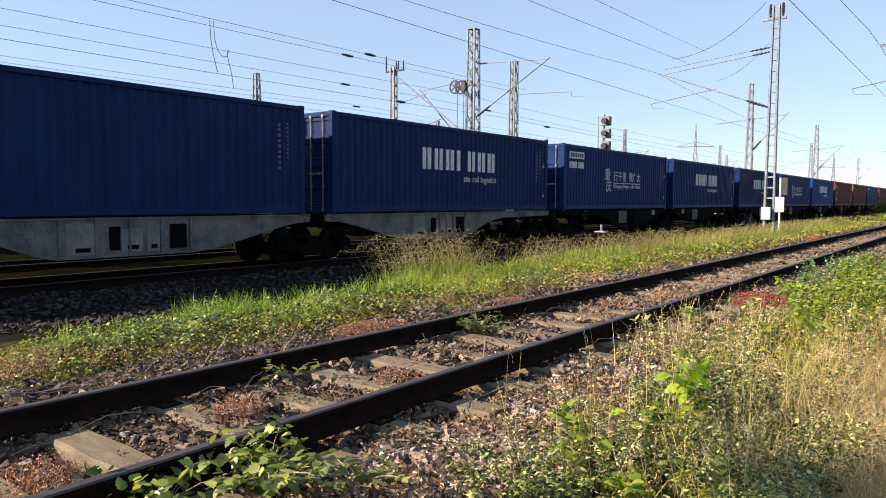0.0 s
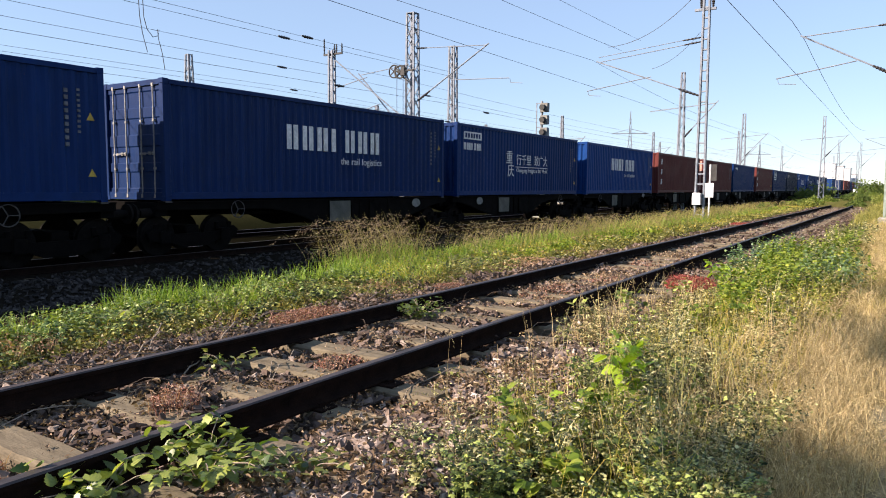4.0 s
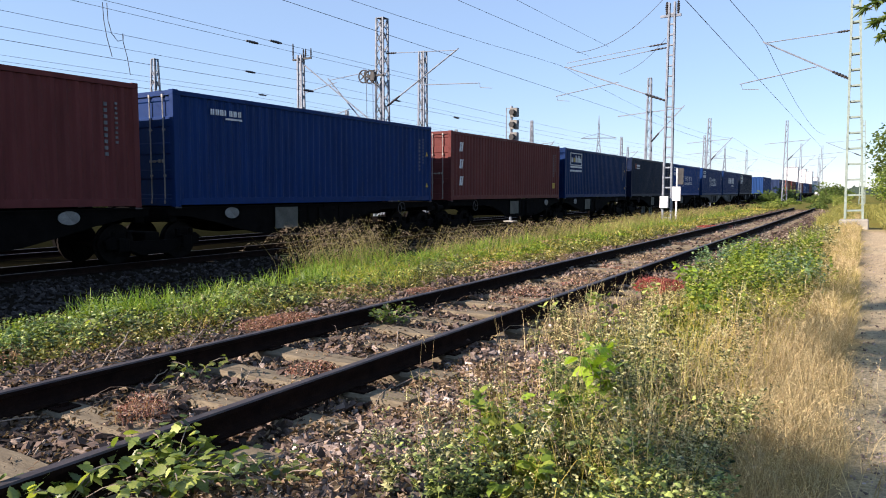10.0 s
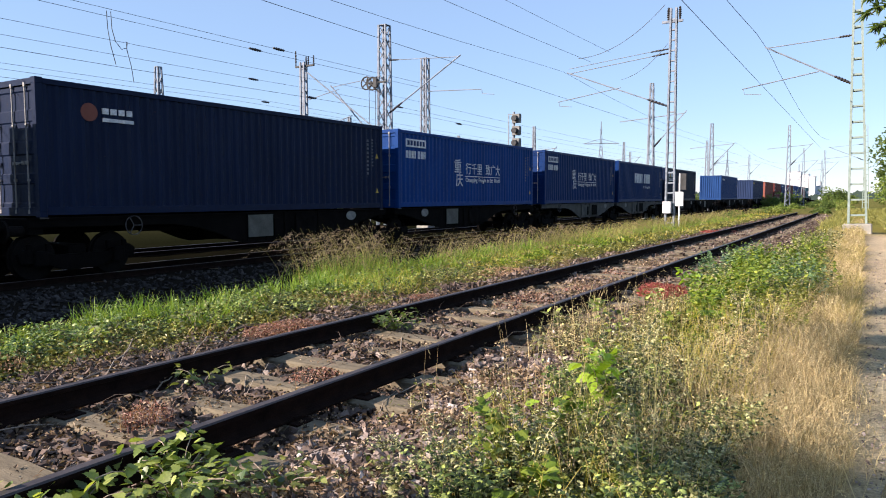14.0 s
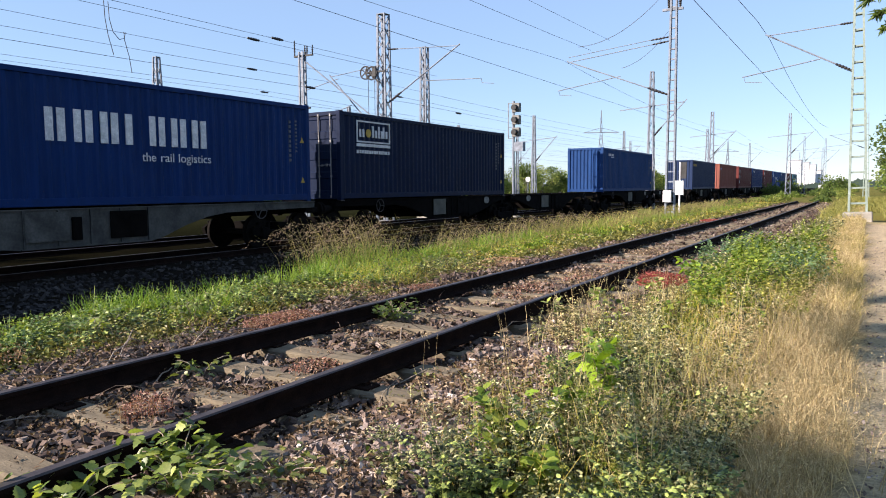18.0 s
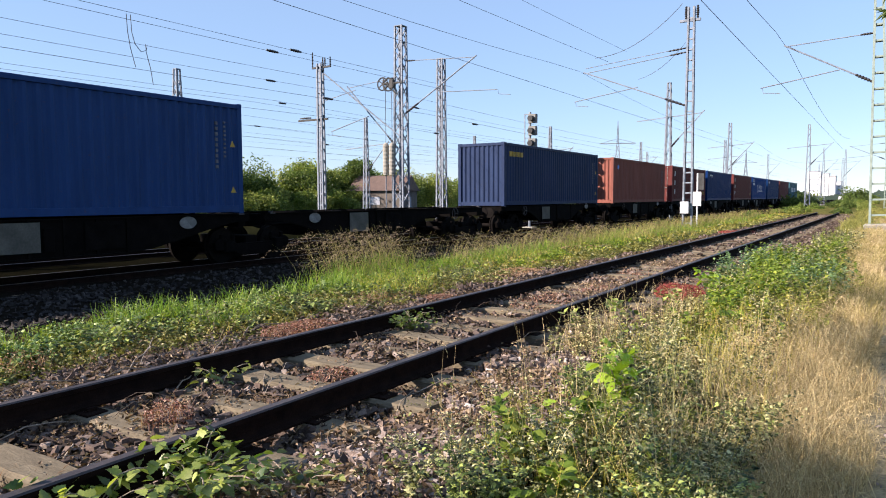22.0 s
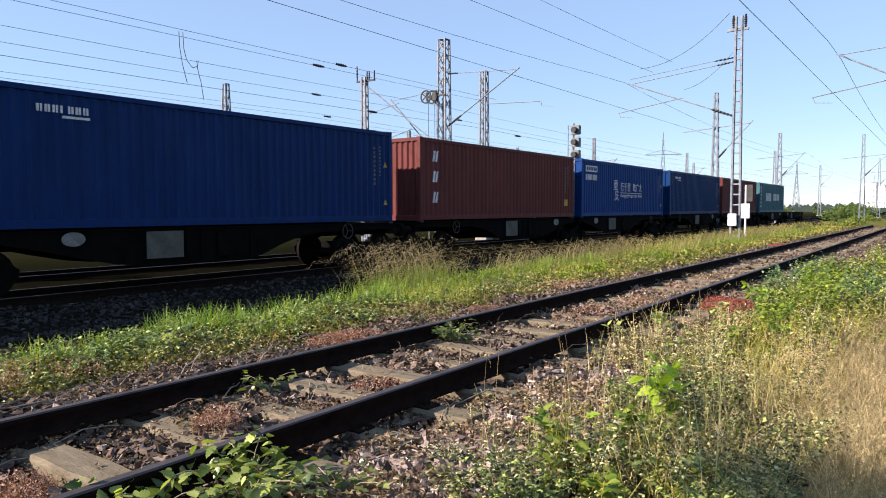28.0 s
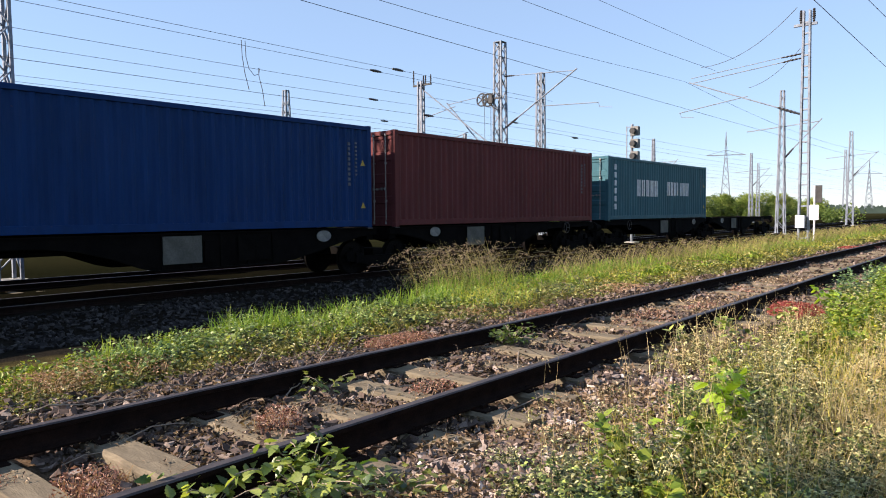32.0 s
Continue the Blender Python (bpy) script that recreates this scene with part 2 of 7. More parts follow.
    def extrude(self, poly, axis, a, b):
        """A closed outline pushed along an axis: 'x' takes (y, z), 'y' takes (x, z), 'z' takes (x, y)."""
        put = {"x": lambda p, k: (k, p[0], p[1]), "y": lambda p, k: (p[0], k, p[1]), "z": lambda p, k: (p[0], p[1], k)}[axis]
        n = len(poly)
        vs = [put(p, a) for p in poly] + [put(p, b) for p in poly]
        return self.add(vs, [tuple(range(n - 1, -1, -1)), tuple(range(n, 2 * n))] + [(i, (i + 1) % n, n + (i + 1) % n, n + i) for i in range(n)])

    def mesh(self, name, mat=None, smooth=False):
        me = bpy.data.meshes.new(name)
        me.from_pydata(self.v, [], self.f)
        bm = bmesh.new()
        bm.from_mesh(me)
        bmesh.ops.recalc_face_normals(bm, faces=bm.faces)
        bm.to_mesh(me)
        bm.free()
        if smooth:
            for p in me.polygons:
                p.use_smooth = True
        if mat:
            me.materials.append(mat)
        return me


def part(name, geo, mat, parent, label="", at=None, smooth=False):
    me = geo if isinstance(geo, bpy.types.Mesh) else geo.mesh(name, mat, smooth)
    ob = new(name, me)
    ob.parent = parent
    if at is not None:
        ob.matrix_basis = at
    if geo is me and mat is not None and (not me.materials or me.materials[0] != mat):
        if not me.materials:
            me.materials.append(mat)
        ob.material_slots[0].link = "OBJECT"
        ob.material_slots[0].material = mat
    if label:
        ob["label"] = label
    return ob


def thing(name, label, category, at=None, group="", kind=""):
    ob = new(name)
    ob.empty_display_size = 0.3
    if at is not None:
        ob.matrix_basis = at
    return tagged(ob, label, category, group, kind)


def solid(name, geo, mat, label="", category="", group="", kind="", at=None, smooth=False):
    ob = new(name, geo.mesh(name, mat, smooth))
    if at is not None:
        ob.matrix_basis = at
    return tagged(ob, label, category, group, kind)


def raw(name, verts, faces, mat, label, category, kind="stuff", smooth=False):
    me = bpy.data.meshes.new(name)
    v, f = np.asarray(verts, np.float32).reshape(-1, 3), np.asarray(faces, np.int32)
    me.vertices.add(len(v))
    me.vertices.foreach_set("co", v.ravel())
    k = f.shape[1]
    me.loops.add(f.size)
    me.loops.foreach_set("vertex_index", f.ravel())
    me.polygons.add(len(f))
    me.polygons.foreach_set("loop_start", np.arange(0, f.size, k, dtype=np.int32))
    me.update(calc_edges=True)
    me.validate()
    me.polygons.foreach_set("use_smooth", np.full(len(f), smooth))
    me.materials.append(mat)
    return tagged(new(name, me), label, category, "", kind)


rng = np.random.default_rng(7)


# ---- ground ----
RAIL_TOP = 0.17
TRAIN_X, TRAIN_RAIL, DECK = -15.93, -0.27, 1.07


def ground_z(x, y):
    """Height of the ground: track bed of the main line lower than the siding, soft bumps."""
    x, y = np.asarray(x, float), np.asarray(y, float)
    z = np.interp(x, [-60, -30, -24, -19, -13.2, -11.6, -9.8, -8.6, -6.2, -5.6, -5.3, -2.7, -2.3, -1.9, -1.0, 0.0, 1.0, 2.0, 60], [-0.5, -0.5, -0.46, -0.43, -0.43, -0.46, -0.26, -0.14, -0.06, -0.05, -0.085, -0.085, -0.045, -0.03, -0.03, -0.05, -0.05, -0.02, -0.1])
    bed = np.clip((x + 5.35) / 0.25, 0, 1) * np.clip((-2.6 - x) / 0.25, 0, 1)
    z = z + bed * (0.012 + 0.042 * np.sin(x * 3.3 + 1.1 * np.sin(y * 1.9)) * np.sin(y * 2.9 + x) + 0.035 * np.clip((y - 6) / 6, 0, 1))
    return z + 0.025 * np.sin(x * 1.7 + y * 0.9) * np.sin(y * 1.3 - x * 0.6) + 0.015 * np.sin(x * 4.1 + 1.3) * np.sin(y * 3.7)


def ground_sheet():
    xs = np.unique(np.concatenate([np.arange(-24, -6, 0.25), np.arange(-6, -2, 0.1), np.arange(-2, 6, 0.25), np.arange(-60, -24, 2.0), np.arange(6, 60, 2.0), [-3000, -1200, -500, -200, -100, 100, 200, 500, 1200, 3000]]))
    ys = np.unique(np.concatenate([np.arange(-6, 1, 0.5), np.arange(1, 16, 0.125), np.arange(16, 30, 0.25), np.arange(30, 120, 1.5), np.arange(120, 500, 15), [-3000, -1200, -400, -150, -60, -30, -15, 800, 1500, 3000]]))
    X, Y = np.meshgrid(xs, ys)
    v = np.stack([X, Y, ground_z(X, Y)], -1).reshape(-1, 3)
    n, m = len(xs), len(ys)
    i = (np.arange(m - 1)[:, None] * n + np.arange(n - 1)).ravel()
    f = np.stack([i, i + 1, i + n + 1, i + n], -1)
    return v, f


def ground_mat():
    """Soil, ballast, turf and path by strips along the line, with ragged borders; the darkest strips hold shade."""
    m, t, b = node_mat("ground_soil_and_gravel", 1.0, 0, 0.0)
    tc = t.nodes.new("ShaderNodeTexCoord")
    sep = t.nodes.new("ShaderNodeSeparateXYZ")
    t.links.new(tc.outputs["Object"], sep.inputs[0])
    wob = noise_of(t, 0.7, 4)
    mad = t.nodes.new("ShaderNodeMath")
    mad.operation = "MULTIPLY_ADD"
    t.links.new(wob, mad.inputs[0])
    mad.inputs[1].default_value = 1.1
    t.links.new(sep.outputs[0], mad.inputs[2])
    mr = t.nodes.new("ShaderNodeMapRange")
    mr.inputs[1].default_value, mr.inputs[2].default_value = -45.0, 10.0
    t.links.new(mad.outputs[0], mr.inputs[0])
    px = lambda x: (x + 0.55 + 45) / 55
    # The dark tone and the yard stops below have shade put into the colour.
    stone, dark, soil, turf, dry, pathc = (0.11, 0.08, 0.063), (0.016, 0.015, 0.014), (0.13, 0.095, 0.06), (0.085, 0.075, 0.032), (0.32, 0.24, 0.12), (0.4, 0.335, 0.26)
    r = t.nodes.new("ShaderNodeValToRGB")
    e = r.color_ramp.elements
    # Soil stops below the verge weeds are darkened to act as shaded gaps.
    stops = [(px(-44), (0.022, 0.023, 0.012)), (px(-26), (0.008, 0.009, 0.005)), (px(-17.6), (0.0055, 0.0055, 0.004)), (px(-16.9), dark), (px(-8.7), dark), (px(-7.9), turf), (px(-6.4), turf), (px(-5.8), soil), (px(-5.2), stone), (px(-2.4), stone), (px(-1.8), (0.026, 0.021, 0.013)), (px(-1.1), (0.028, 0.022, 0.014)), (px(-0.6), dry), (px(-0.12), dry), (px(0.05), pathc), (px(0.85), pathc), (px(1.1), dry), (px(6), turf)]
    while len(e) < len(stops):
        e.new(0.5)
    for el, (p, c) in zip(e, stops):
        el.position, el.color = p, (*c, 1)
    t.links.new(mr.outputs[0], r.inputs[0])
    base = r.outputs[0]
    for y0, y1, x0, tone in ((30.0, 35.0, -1.9, (0.16, 0.15, 0.05)), (60.0, 70.0, -8.0, (0.12, 0.12, 0.045))):
        my, mx, mm = t.nodes.new("ShaderNodeMapRange"), t.nodes.new("ShaderNodeMapRange"), t.nodes.new("ShaderNodeMath")
        my.inputs[1].default_value, my.inputs[2].default_value = y0, y1
        mx.inputs[1].default_value, mx.inputs[2].default_value = x0, x0 + 0.5
        t.links.new(sep.outputs[1], my.inputs[0])
        t.links.new(sep.outputs[0], mx.inputs[0])
        mm.operation = "MULTIPLY"
        t.links.new(my.outputs[0], mm.inputs[0])
        t.links.new(mx.outputs[0], mm.inputs[1])
        base = mix(t, base, tone, mm.outputs[0])
    fine, mid = noise_of(t, 38, 5, 0.7), noise_of(t, 6, 4, 0.65)
    col = mix(t, base, ramp(t, fine, [(0.3, (0.45, 0.45, 0.45)), (0.7, (1.45, 1.42, 1.38))]), 0.9, "MULTIPLY")
    col = mix(t, col, ramp(t, mid, [(0.3, (0.7, 0.7, 0.7)), (0.7, (1.25, 1.2, 1.15))]), 0.8, "MULTIPLY")
    far = noise_of(t, 0.05, 5)
    col = mix(t, col, ramp(t, far, [(0.3, (0.8, 0.95, 0.8)), (0.7, (1.25, 1.1, 0.95))]), 0.8, "MULTIPLY")
    t.links.new(col, b.inputs["Base Color"])
    bump(t, b, fine, 0.8, 0.03)
    return m


gv, gf = ground_sheet()
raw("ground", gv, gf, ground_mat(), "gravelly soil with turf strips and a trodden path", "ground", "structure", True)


# ---- tracks ----
def rail_profile(x):
    """Flat-bottom rail outline about x, foot at zero, 0.16 high."""
    half = [(0.07, 0.0), (0.07, 0.014), (0.02, 0.03), (0.009, 0.045), (0.009, 0.112), (0.034, 0.122), (0.036, 0.15), (0.028, 0.16)]
    return [(x + a, z) for a, z in half] + [(x - a, z) for a, z in reversed(half)]


def rail_mesh(y0, y1):
    g = Geo()
    ys = np.arange(y0, y1 + 0.1, 3.0)
    pr = rail_profile(0)
    n = len(pr)
    for k, y in enumerate(ys):
        g.v += [(x, float(y), z) for x, z in pr]
    for k in range(len(ys) - 1):
        g.f += [(k * n + i, k * n + (i + 1) % n, (k + 1) * n + (i + 1) % n, (k + 1) * n + i) for i in range(n)]
    g.f += [tuple(range(n)), tuple(range(len(g.v) - n, len(g.v)))]
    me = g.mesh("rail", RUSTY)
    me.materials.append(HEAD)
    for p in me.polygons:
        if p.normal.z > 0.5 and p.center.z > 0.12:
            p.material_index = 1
    return me


def sleeper_mesh(seed):
    r = random.Random(seed)
    g = Geo()
    nx, w = 9, 0.125
    for i in range(nx):
        x = -1.28 + 2.56 * i / (nx - 1)
        j = [r.uniform(-0.012, 0.012) for _ in range(6)]
        g.v += [(x, -w + j[0], -0.16), (x, -w + j[1], -0.022 + j[2] * 0.6), (x, -w + 0.022 + j[1], j[3] * 0.5), (x, w - 0.022 + j[4], j[5] * 0.5), (x, w + j[4], -0.022 + j[2] * 0.6), (x, w + j[0], -0.16)]
    for i in range(nx - 1):
        g.f += [(i * 6 + k, i * 6 + (k + 1) % 6, (i + 1) * 6 + (k + 1) % 6, (i + 1) * 6 + k) for k in range(6)]
    g.f += [tuple(range(5, -1, -1)), tuple(range(len(g.v) - 6, len(g.v)))]
    return g.mesh("sleeper", SLEEPER)


SLEEPERS = [sleeper_mesh(k) for k in range(6)]
PLATE = Geo().box(-0.16, -0.08, 0.0, 0.16, 0.08, 0.014, 0.004).box(-0.1, -0.03, 0.014, -0.072, 0.03, 0.04).box(0.072, -0.03, 0.014, 0.1, 0.03, 0.04).mesh("base_plate", RUSTY)


def track(name, label, x, top, y0, y1, s0, s1, pitch=0.62, plates=0):
    """A track: two rails, and sleepers from s0 to s1, all parts of one."""
    tr = thing(name, label, "railway track", pose(x, 0, top - 0.16), kind="structure")
    rm = rail_mesh(y0, y1)
    for side in (-0.75, 0.75):
        part("rail", rm, RUSTY, tr, "rusty rail with shade-darkened sides and a dull worn head", pose(side, 0, 0))
    y, k = s0, 0
    while y < s1:
        sl = part("sleeper", SLEEPERS[(k * 5 + k // 7) % 6], SLEEPER, tr, "", pose(random.uniform(-0.05, 0.05), y + random.uniform(-0.03, 0.03), -0.016 + random.uniform(-0.008, 0.004), 0, 0, random.uniform(-1.2, 1.2)))
        if k < plates:
            for side in (-0.75, 0.75):
                part("base_plate", PLATE, RUSTY, sl, "", pose(side, 0, 0.0))
        y += pitch
        k += 1
    return tr


near_track = track("siding_track", "overgrown siding with rusty rails on weathered wooden sleepers", -3.97, RAIL_TOP, -5, 64, -2.09, 64, 0.69, 34)
main_track = track("main_track", "main line track on shade-toned ballast under the train", TRAIN_X, TRAIN_RAIL, -60, 420, -4, 70, 0.6)
track("yard_track", "yard track beyond the main line", -20.7, TRAIN_RAIL, -60, 420, 6, 10, 0.6)


# ---- containers ----
CL, CW, CH = 12.19, 2.44, 2.896


def corrugated(length, height, pitch, depth, thick=0.03):
    """A trapezoid-corrugated sheet: runs along y from 0, outer face at x = 0 facing +x, closed behind."""
    n = max(1, round(length / pitch))
    p = length / n
    ys, xs = [], []
    for i in range(n):
        for f_, d in ((0.0, 0.0), (0.26, 0.0), (0.5, -depth), (0.76, -depth)):
            ys.append((i + f_) * p)
            xs.append(d)
    ys.append(length)
    xs.append(0.0)
    g = Geo()
    k = len(ys)
    back = -depth - thick
    g.v = [(x, y, 0.0) for x, y in zip(xs, ys)] + [(x, y, height) for x, y in zip(xs, ys)] + [(back, 0, 0), (back, length, 0), (back, 0, height), (back, length, height)]
    g.f = [(i, i + 1, k + i + 1, k + i) for i in range(k - 1)]
    b = 2 * k
    g.f += [(b, b + 2, b + 3, b + 1), (0, k, b + 2, b), (k - 1, b + 1, b + 3, 2 * k - 1)]
    g.f += [tuple([b] + [b + 1] + list(range(k - 1, -1, -1))), tuple(list(range(k, 2 * k)) + [b + 3, b + 2])]
    return g.mesh("side_panel")


def door_leaf():
    """One door leaf in the xz plane facing -y, x from 0 to 1.1, with shallow pressed bands."""
    g = Geo()
    w, h = 1.1, 2.56
    zs = [0, 0.1, 0.13, 0.5, 0.53, 0.72, 0.75, 1.12, 1.15, 1.4, 1.43, 1.8, 1.83, 2.05, 2.08, 2.43, 2.46, h]
    ds = [0, 0, 0.022, 0.022, 0, 0, 0.022, 0.022, 0, 0, 0.022, 0.022, 0, 0, 0.022, 0.022, 0, 0]
    for x in (0.0, w):
        for z, d in zip(zs, ds):
            g.v.append((x, d, z))
    n = len(zs)
    g.f = [(i, i + 1, n + i + 1, n + i) for i in range(n - 1)]
    g.v += [(0, 0.06, 0), (0, 0.06, h), (w, 0.06, 0), (w, 0.06, h)]
    b = 2 * n
    g.f += [(b, b + 1, b + 3, b + 2), (0, n, b + 2, b), (n - 1, b + 1, b + 3, 2 * n - 1), tuple([b] + list(range(0, n)) + [b + 1]), tuple([b + 2] + list(range(n, 2 * n)) + [b + 3])]
    return g.mesh("door")


SIDE = corrugated(CL - 0.32, 2.56, 0.276, 0.036)
END = corrugated(2.2, 2.56, 0.245, 0.045)
DOOR = door_leaf()
POST = Geo().box(-0.08, -0.08, 0.118, 0.08, 0.08, CH - 0.118, 0.012).mesh("corner_post")
CASTING = Geo().box(-0.089, -0.081, 0, 0.089, 0.081, 0.118, 0.008).mesh("corner_casting")
TOPRAIL = Geo().box(-0.035, 0.16, CH - 0.13, 0.035, CL - 0.16, CH - 0.02, 0.01).mesh("top_rail")
LOWRAIL = Geo().box(-0.03, 0.16, 0.04, 0.03, CL - 0.16, 0.21, 0.01).mesh("bottom_rail")
HEADER = Geo().box(-1.06, -0.05, CH - 0.14, 1.06, 0.07, CH - 0.015, 0.01).mesh("header")
SILL = Geo().box(-1.06, -0.05, 0.02, 1.06, 0.07, 0.2, 0.01).mesh("door_sill")
LOCKROD = Geo().tube([(0, -0.03, 0.1), (0, -0.03, 2.78)], 0.017, 8).box(-0.03, -0.05, 0.07, 0.03, 0.0, 0.15).box(-0.03, -0.05, 2.72, 0.03, 0.0, 2.8).box(-0.03, -0.045, 0.75, 0.03, 0.01, 0.8).box(-0.03, -0.045, 1.9, 0.03, 0.01, 1.95).mesh("lock_rod")
HANDLE = Geo().bar((0, -0.06, 0), (0.36, -0.06, 0.02), 0.03, 0.016).box(-0.03, -0.06, -0.03, 0.03, -0.02, 0.03).box(0.3, -0.055, -0.03, 0.36, -0.01, 0.05).mesh("door_handle")


def roof_mesh():
    g = Geo()
    n = 44
    for i in range(n + 1):
        y = 0.16 + (CL - 0.32) * i / n
        d = 0.018 if i % 2 else 0.0
        g.v += [(-1.17, y, CH - 0.02), (-1.0, y, CH - 0.012 - d), (1.0, y, CH - 0.012 - d), (1.17, y, CH - 0.02), (1.17, y, CH - 0.07), (-1.17, y, CH - 0.07)]
    for i in range(n):
        g.f += [(i * 6 + k, i * 6 + (k + 1) % 6, (i + 1) * 6 + (k + 1) % 6, (i + 1) * 6 + k) for k in range(6)]
    g.f += [tuple(range(6)), tuple(range(len(g.v) - 6, len(g.v)))]
    return g.mesh("roof")


ROOF = roof_mesh()
FLOOR = Geo().box(-1.18, 0.16, 0.05, 1.18, CL - 0.16, 0.2).mesh("floor")
OUT = CW / 2 - 0.012  # plane on which side markings lie


def marking(name, geo, mat, parent, label=""):
    """A flat marking on the side that faces +x: geo is laid out in (y, z)."""
    return part(name, geo, mat, parent, label)


def plate(g, y0, z0, y1, z1, lean=0.0, x=OUT):
    """A thin painted patch, leaning to the right by lean at its top."""
    g.add([(x, y0, z0), (x, y1, z0), (x, y1 + lean, z1), (x, y0 + lean, z1), (x - 0.03, y0, z0), (x - 0.03, y1, z0), (x - 0.03, y1 + lean, z1), (x - 0.03, y0 + lean, z1)],
          [(0, 1, 2, 3), (7, 6, 5, 4), (0, 4, 5, 1), (1, 5, 6, 2), (2, 6, 7, 3), (3, 7, 4, 0)])
    return g


def writing(name, text, size, y, z, mat, parent, label="", squeeze=1.0):
    """Lettering on the side that faces +x, its lower left corner at (y, z)."""
    cu = bpy.data.curves.new(name, "FONT")
    cu.body, cu.size, cu.extrude = text, size, 0.004
    ob = new("text_tmp", cu)
    bpy.context.view_layer.update()
    me = bpy.data.meshes.new_from_object(ob.evaluated_get(bpy.context.evaluated_depsgraph_get()))
    bpy.data.objects.remove(ob)
    me.materials.clear()
    me.materials.append(mat)
    me.transform(Matrix(((0, 0, 1, OUT), (squeeze, 0, 0, y), (0, 1, 0, z), (0, 0, 0, 1))))
    w = max((v.co.y for v in me.vertices), default=y) - y
    return part(name, me, mat, parent, label), w


TEXT = {}


def words(name, text, size, y, z, width, mat, parent, label=""):
    """Lettering fitted to a width; the mesh is shared by repeats."""
    if text not in TEXT:
        ob, w = writing(name, text, size, 0.0, 0.0, mat, parent, label)
        TEXT[text] = (ob.data, max(w, 0.01))
        bpy.data.objects.remove(ob)
    me, w = TEXT[text]
    return part(name, me, mat, parent, label, pose(0, y, z) @ Matrix.Diagonal((1, width / w, 1, 1)))


def big_word(c, y0, y1, z0, z1, n, mat, name="wordmark", label="large white lettering worn by weather"):
    """A maker's word as plain upright bars, no letters: one part for each pair, or one for all where they are tiny."""
    w = (y1 - y0) / n
    all_ = Geo()
    for i in range(n):
        g = all_ if z1 - z0 < 0.4 else Geo()
        a = y0 + i * w
        plate(g, a + w * 0.1, z0, a + w * 0.38, z1)
        if i != 3 or n != 7:
            plate(g, a + w * 0.52, z0, a + w * 0.8, z1)
        if g is not all_:
            marking("block_mark", g, mat, c, label)
    if all_.v:
        tagged(marking(name, all_, mat, c, label), kind="stuff")


def far_marks(c, tri=True):
    """Small plates near the far end: number bars, warning triangle."""
    g = Geo()
    for k in range(9):
        plate(g, 11.3, 2.3 - k * 0.14, 11.38, 2.38 - k * 0.14)
        plate(g, 11.58, 2.35 - k * 0.11, 11.64, 2.4 - k * 0.11)
    tagged(marking("number_marking", g, FAINT, c), kind="stuff")
    if tri:
        x = OUT
        for zz in (0.55, 1.75):
            t = Geo()
            t.add([(x, 11.77, zz), (x, 11.95, zz), (x, 11.86, zz + 0.16), (x - 0.03, 11.77, zz), (x - 0.03, 11.95, zz), (x - 0.03, 11.86, zz + 0.16)], [(0, 1, 2), (5, 4, 3), (0, 3, 4, 1), (1, 4, 5, 2), (2, 5, 3, 0)])
            marking("warning_triangle", t, YELLOW, c, "yellow warning triangle")


